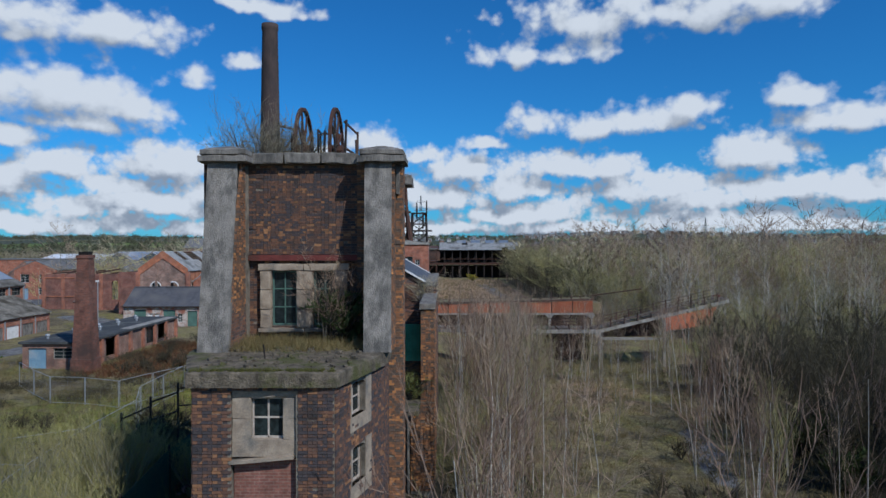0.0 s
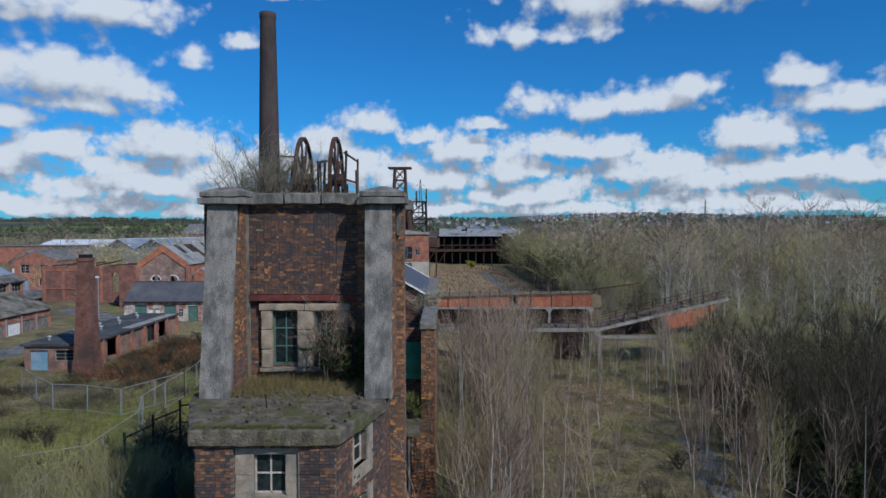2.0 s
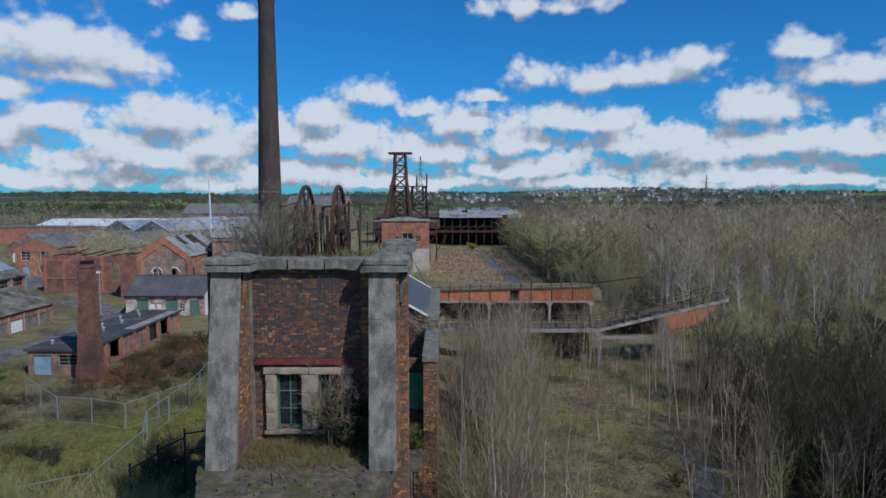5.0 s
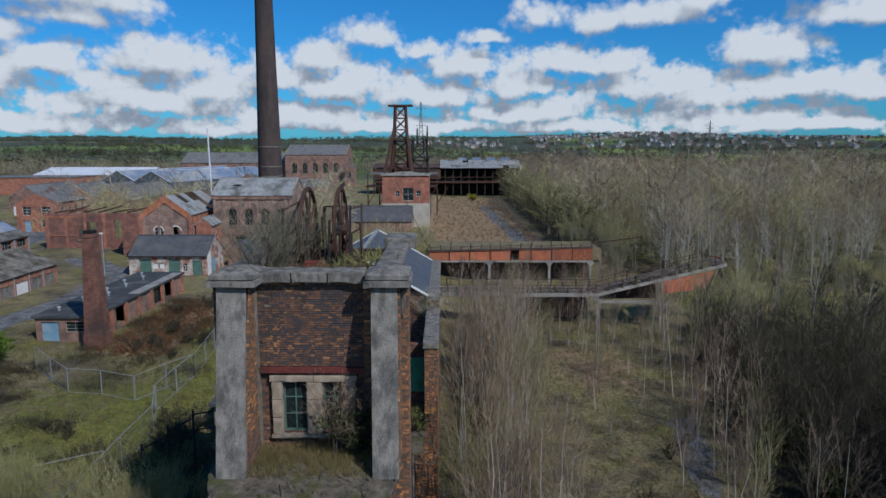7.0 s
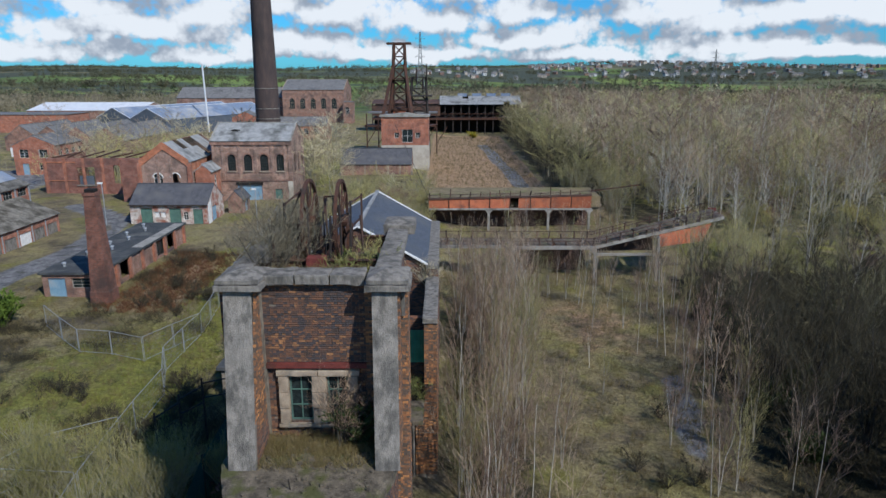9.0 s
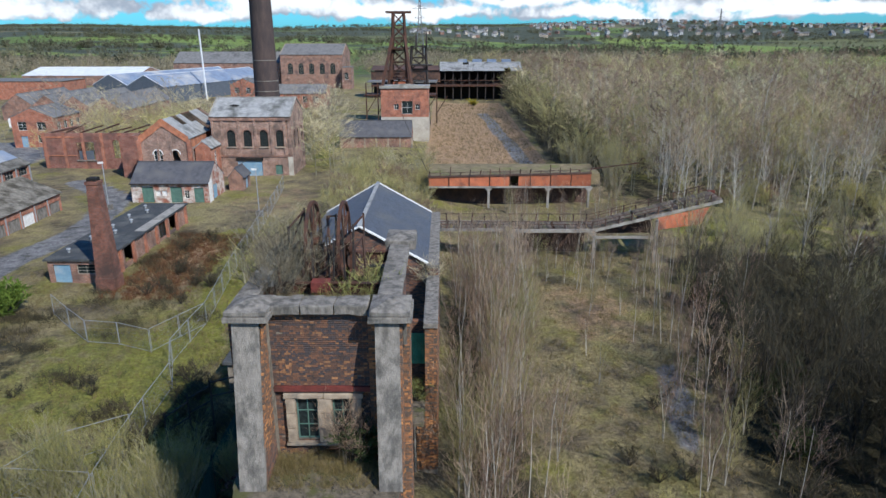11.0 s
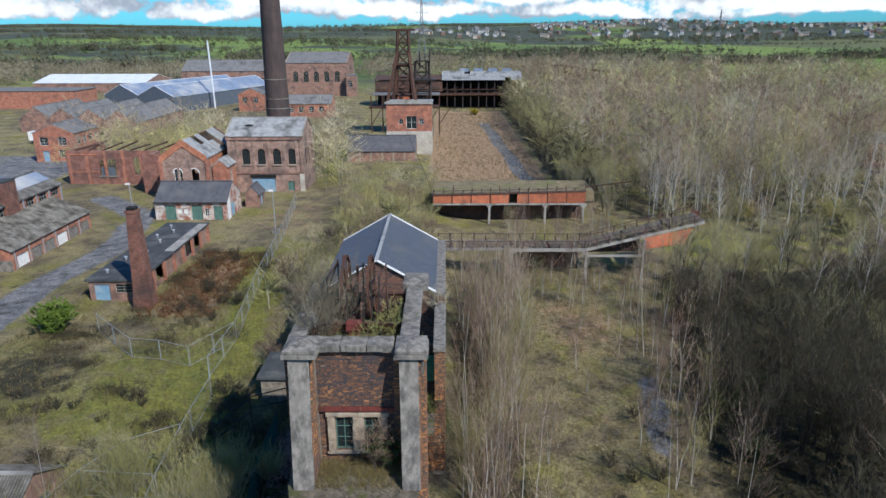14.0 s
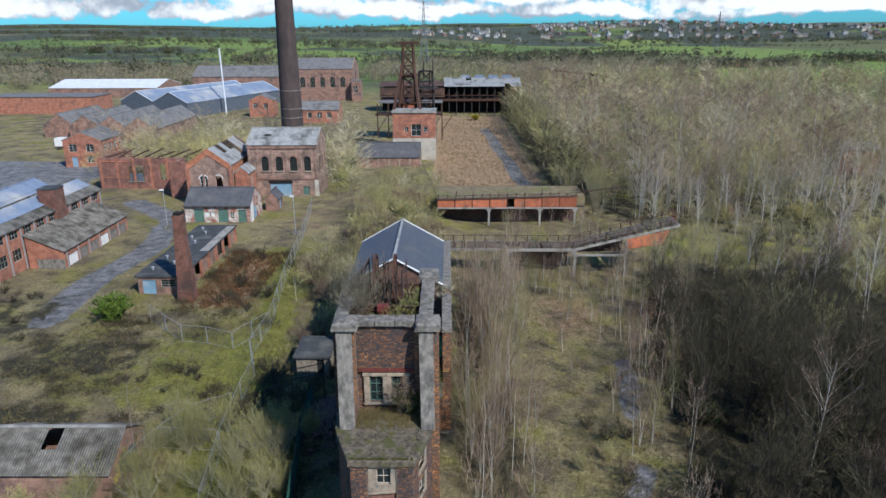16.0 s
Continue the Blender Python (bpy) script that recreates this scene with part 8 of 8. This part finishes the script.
gorse = tree_model("gorse_bush", "small gorse bush in yellow flower in the yard", "bark_dark", "gorse", "scrub", height=1.8, stems=9, limbs=7, twig_n=1200, spread_r=0.7, start=0.1, twig_len=0.3, twig_w=0.14, trunk_r=0.03, lean=0.45, up=0.7, sides=3)
gorse.matrix_basis = pose(10.0, 236.0, gz(10, 236), 0, 0, 30) @ Matrix.Diagonal((1.4, 1.4, 1.2, 1))
lamp_post(-24.8, 86.5, 6.2)
lamp_post(-46.5, 89.8, 6.4)
mast = empty("tall_mast", label="tall pale tapered lighting mast", category="mast")
piece("pole", Geo().bar((-87.0, 250.0, 1.5), (-87.4, 250.0, 26.5), 0.6, sides=8), "white_roof", mast)


def pylon(x1, y1, h, w):
    z1 = gz(x1, y1)
    e = empty("pylon", x1, y1, z1, "grey lattice steel electricity pylon in the far fields", "pylon", "pylons")
    prof = [(0.0, w), (0.35, w * 0.52), (0.62, w * 0.26), (1.0, w * 0.06)]
    at = lambda f: float(np.interp(f, [p[0] for p in prof], [p[1] for p in prof]))
    legs, brace, arms = Geo(), Geo(), Geo()
    fs = np.linspace(0, 1, 13)
    for f0, f1 in zip(fs, fs[1:]):
        a, b = at(f0), at(f1)
        c0 = [(-a, -a), (a, -a), (a, a), (-a, a)]
        c1 = [(-b, -b), (b, -b), (b, b), (-b, b)]
        for i in range(4):
            j = (i + 1) % 4
            legs.bar((*c0[i], f0 * h), (*c1[i], f1 * h), 0.32)
            brace.bar((*c0[i], f0 * h), (*c1[j], f1 * h), 0.16)
            brace.bar((*c0[j], f0 * h), (*c1[i], f1 * h), 0.16)
    for f in (0.64, 0.77, 0.9):
        s = w * (1.25 if f == 0.77 else 0.95)
        arms.bar((-s, 0, f * h), (s, 0, f * h), 0.25).bar((-s, 0, f * h), (0, 0, f * h + 2.2), 0.16).bar((s, 0, f * h), (0, 0, f * h + 2.2), 0.16)
    for nm, g in (("leg_frame", legs), ("bracing", brace), ("cross_arms", arms)):
        ob = new(nm, mesh_of(nm, g.v, g.f, "pylon_steel")); ob.parent = e


pylon(-19, 545, 52, 4.2)
pylon(414, 1062, 54, 4.5)

# ---- far village ----
hb = Geo().box(-4, 4, -3, 3, -2, 5)
hr = Geo().prism([(-4.3, -3.4, 4.9), (4.3, -3.4, 4.9), (4.3, 3.4, 4.9), (-4.3, 3.4, 4.9)], [(-4.3, -0.1, 7.6), (4.3, -0.1, 7.6), (4.3, 0.1, 7.6), (-4.3, 0.1, 7.6)])
hw = [Geo().box(xx3, xx3 + 1.2, -3.06, -3.0, zz3, zz3 + 1.2) for xx3 in (-2.6, 1.2) for zz3 in (0.8, 3.2)]
protos = []
for wall_m in ("house_white", "brick_brown", "house_cream"):
    e = empty("house", label="small far village house with a slate roof", category="house", group="far village")
    for nm, g, mt in (("wall", hb, wall_m), ("roof", hr, "slate_old"), *[("window", w3, "glass") for w3 in hw]):
        ob = new(nm, mesh_of(nm, g.v, g.f, mt)); ob.parent = e
    protos.append(e)
first = [True] * 3
for _ in range(230):
    if rng.random() < 0.85:
        ang, dist = radians(rng.uniform(7, 32)), rng.uniform(1450, 2080)
    else:
        ang, dist = radians(rng.uniform(-3, 6)), rng.uniform(1350, 1700)
    px, py = math.sin(ang) * dist, math.cos(ang) * dist
    k = int(rng.integers(3))
    m = pose(px, py, gz(px, py), 0, 0, rng.uniform(-40, 40)) @ Matrix.Diagonal((1.1, 1.1, 1.05, 1))
    if first[k]:
        protos[k].matrix_basis = m
        first[k] = False
    else:
        copy_thing(protos[k], m).matrix_basis = m

# ---- rough growth over the ground ----


def ground_pts(n, x0, x1, y0, y1, keep):
    out = []
    while len(out) < n:
        q = np.stack([rng.uniform(x0, x1, n), rng.uniform(y0, y1, n)], 1)
        h = ground_z(q[:, 0], q[:, 1])
        out += [(a, b, c) for (a, b), c in zip(q, h) if keep(a, b)]
    return out[:n]


clear = lambda a, b: not (-8.2 < a < -0.3 and 15 < b < 56) and not (-50 < a < -42 and 50 < b < 100) and not (-39.5 < a < -33 and 61 < b < 84)
tufts("rough_grass", "rough straw coloured grass over the waste ground", ground_pts(9000, -45, 24, 10, 78, clear), 0.5, 0.03, "straw", 0.55, 9)
tufts("green_grass", "patches of fresh green grass", ground_pts(1500, -30, -14, 16, 78, lambda a, b: abs(a + 20 - 0.05 * (45 - b)) < 4 and clear(a, b)), 0.35, 0.03, "grass_blades", 0.6, 9)
tufts("dead_bracken", "flattened rust brown dead bracken", ground_pts(900, -32, -24, 57, 78, clear), 0.6, 0.05, "bracken", 0.9, 12)
tufts("litter_growth", "brown dead stems under the birch wood", ground_pts(3600, 0.5, 48, 10, 72, lambda a, b: a < left_edge(b) or a > right_edge(b)), 0.7, 0.025, "twig_dark", 0.5, 7)
tufts("yard_grass", "thin dead grass over the old yard", ground_pts(3000, -3, 19, 122, 240, lambda a, b: True), 0.5, 0.05, "straw", 0.5, 6)
centres = [(rng.uniform(-46, -21), rng.uniform(18, 56)) for _ in range(26)] + [(rng.uniform(-33, -23), rng.uniform(56, 80)) for _ in range(14)] + [(rng.uniform(-17, -9), rng.uniform(40, 60)) for _ in range(10)]
bram = []
for cx3, cy3 in centres:
    r3 = rng.uniform(0.8, 2.6)
    for _ in range(int(26 * r3)):
        px, py = cx3 + rng.normal(0, r3 * 0.55), cy3 + rng.normal(0, r3 * 0.4)
        if clear(px, py):
            bram.append((px, py, gz(px, py)))
tufts("bramble_patch", "low dark brown leafless bramble patches", bram, 0.75, 0.022, "twig_dark", 0.8, 16, "undergrowth")
reed = ground_pts(420, -27, -12, 16, 31, clear)
tufts("tall_reed_grass", "tall wispy olive grass stems in front of the tower", reed, 1.9, 0.014, "weed_green", 0.2, 16)
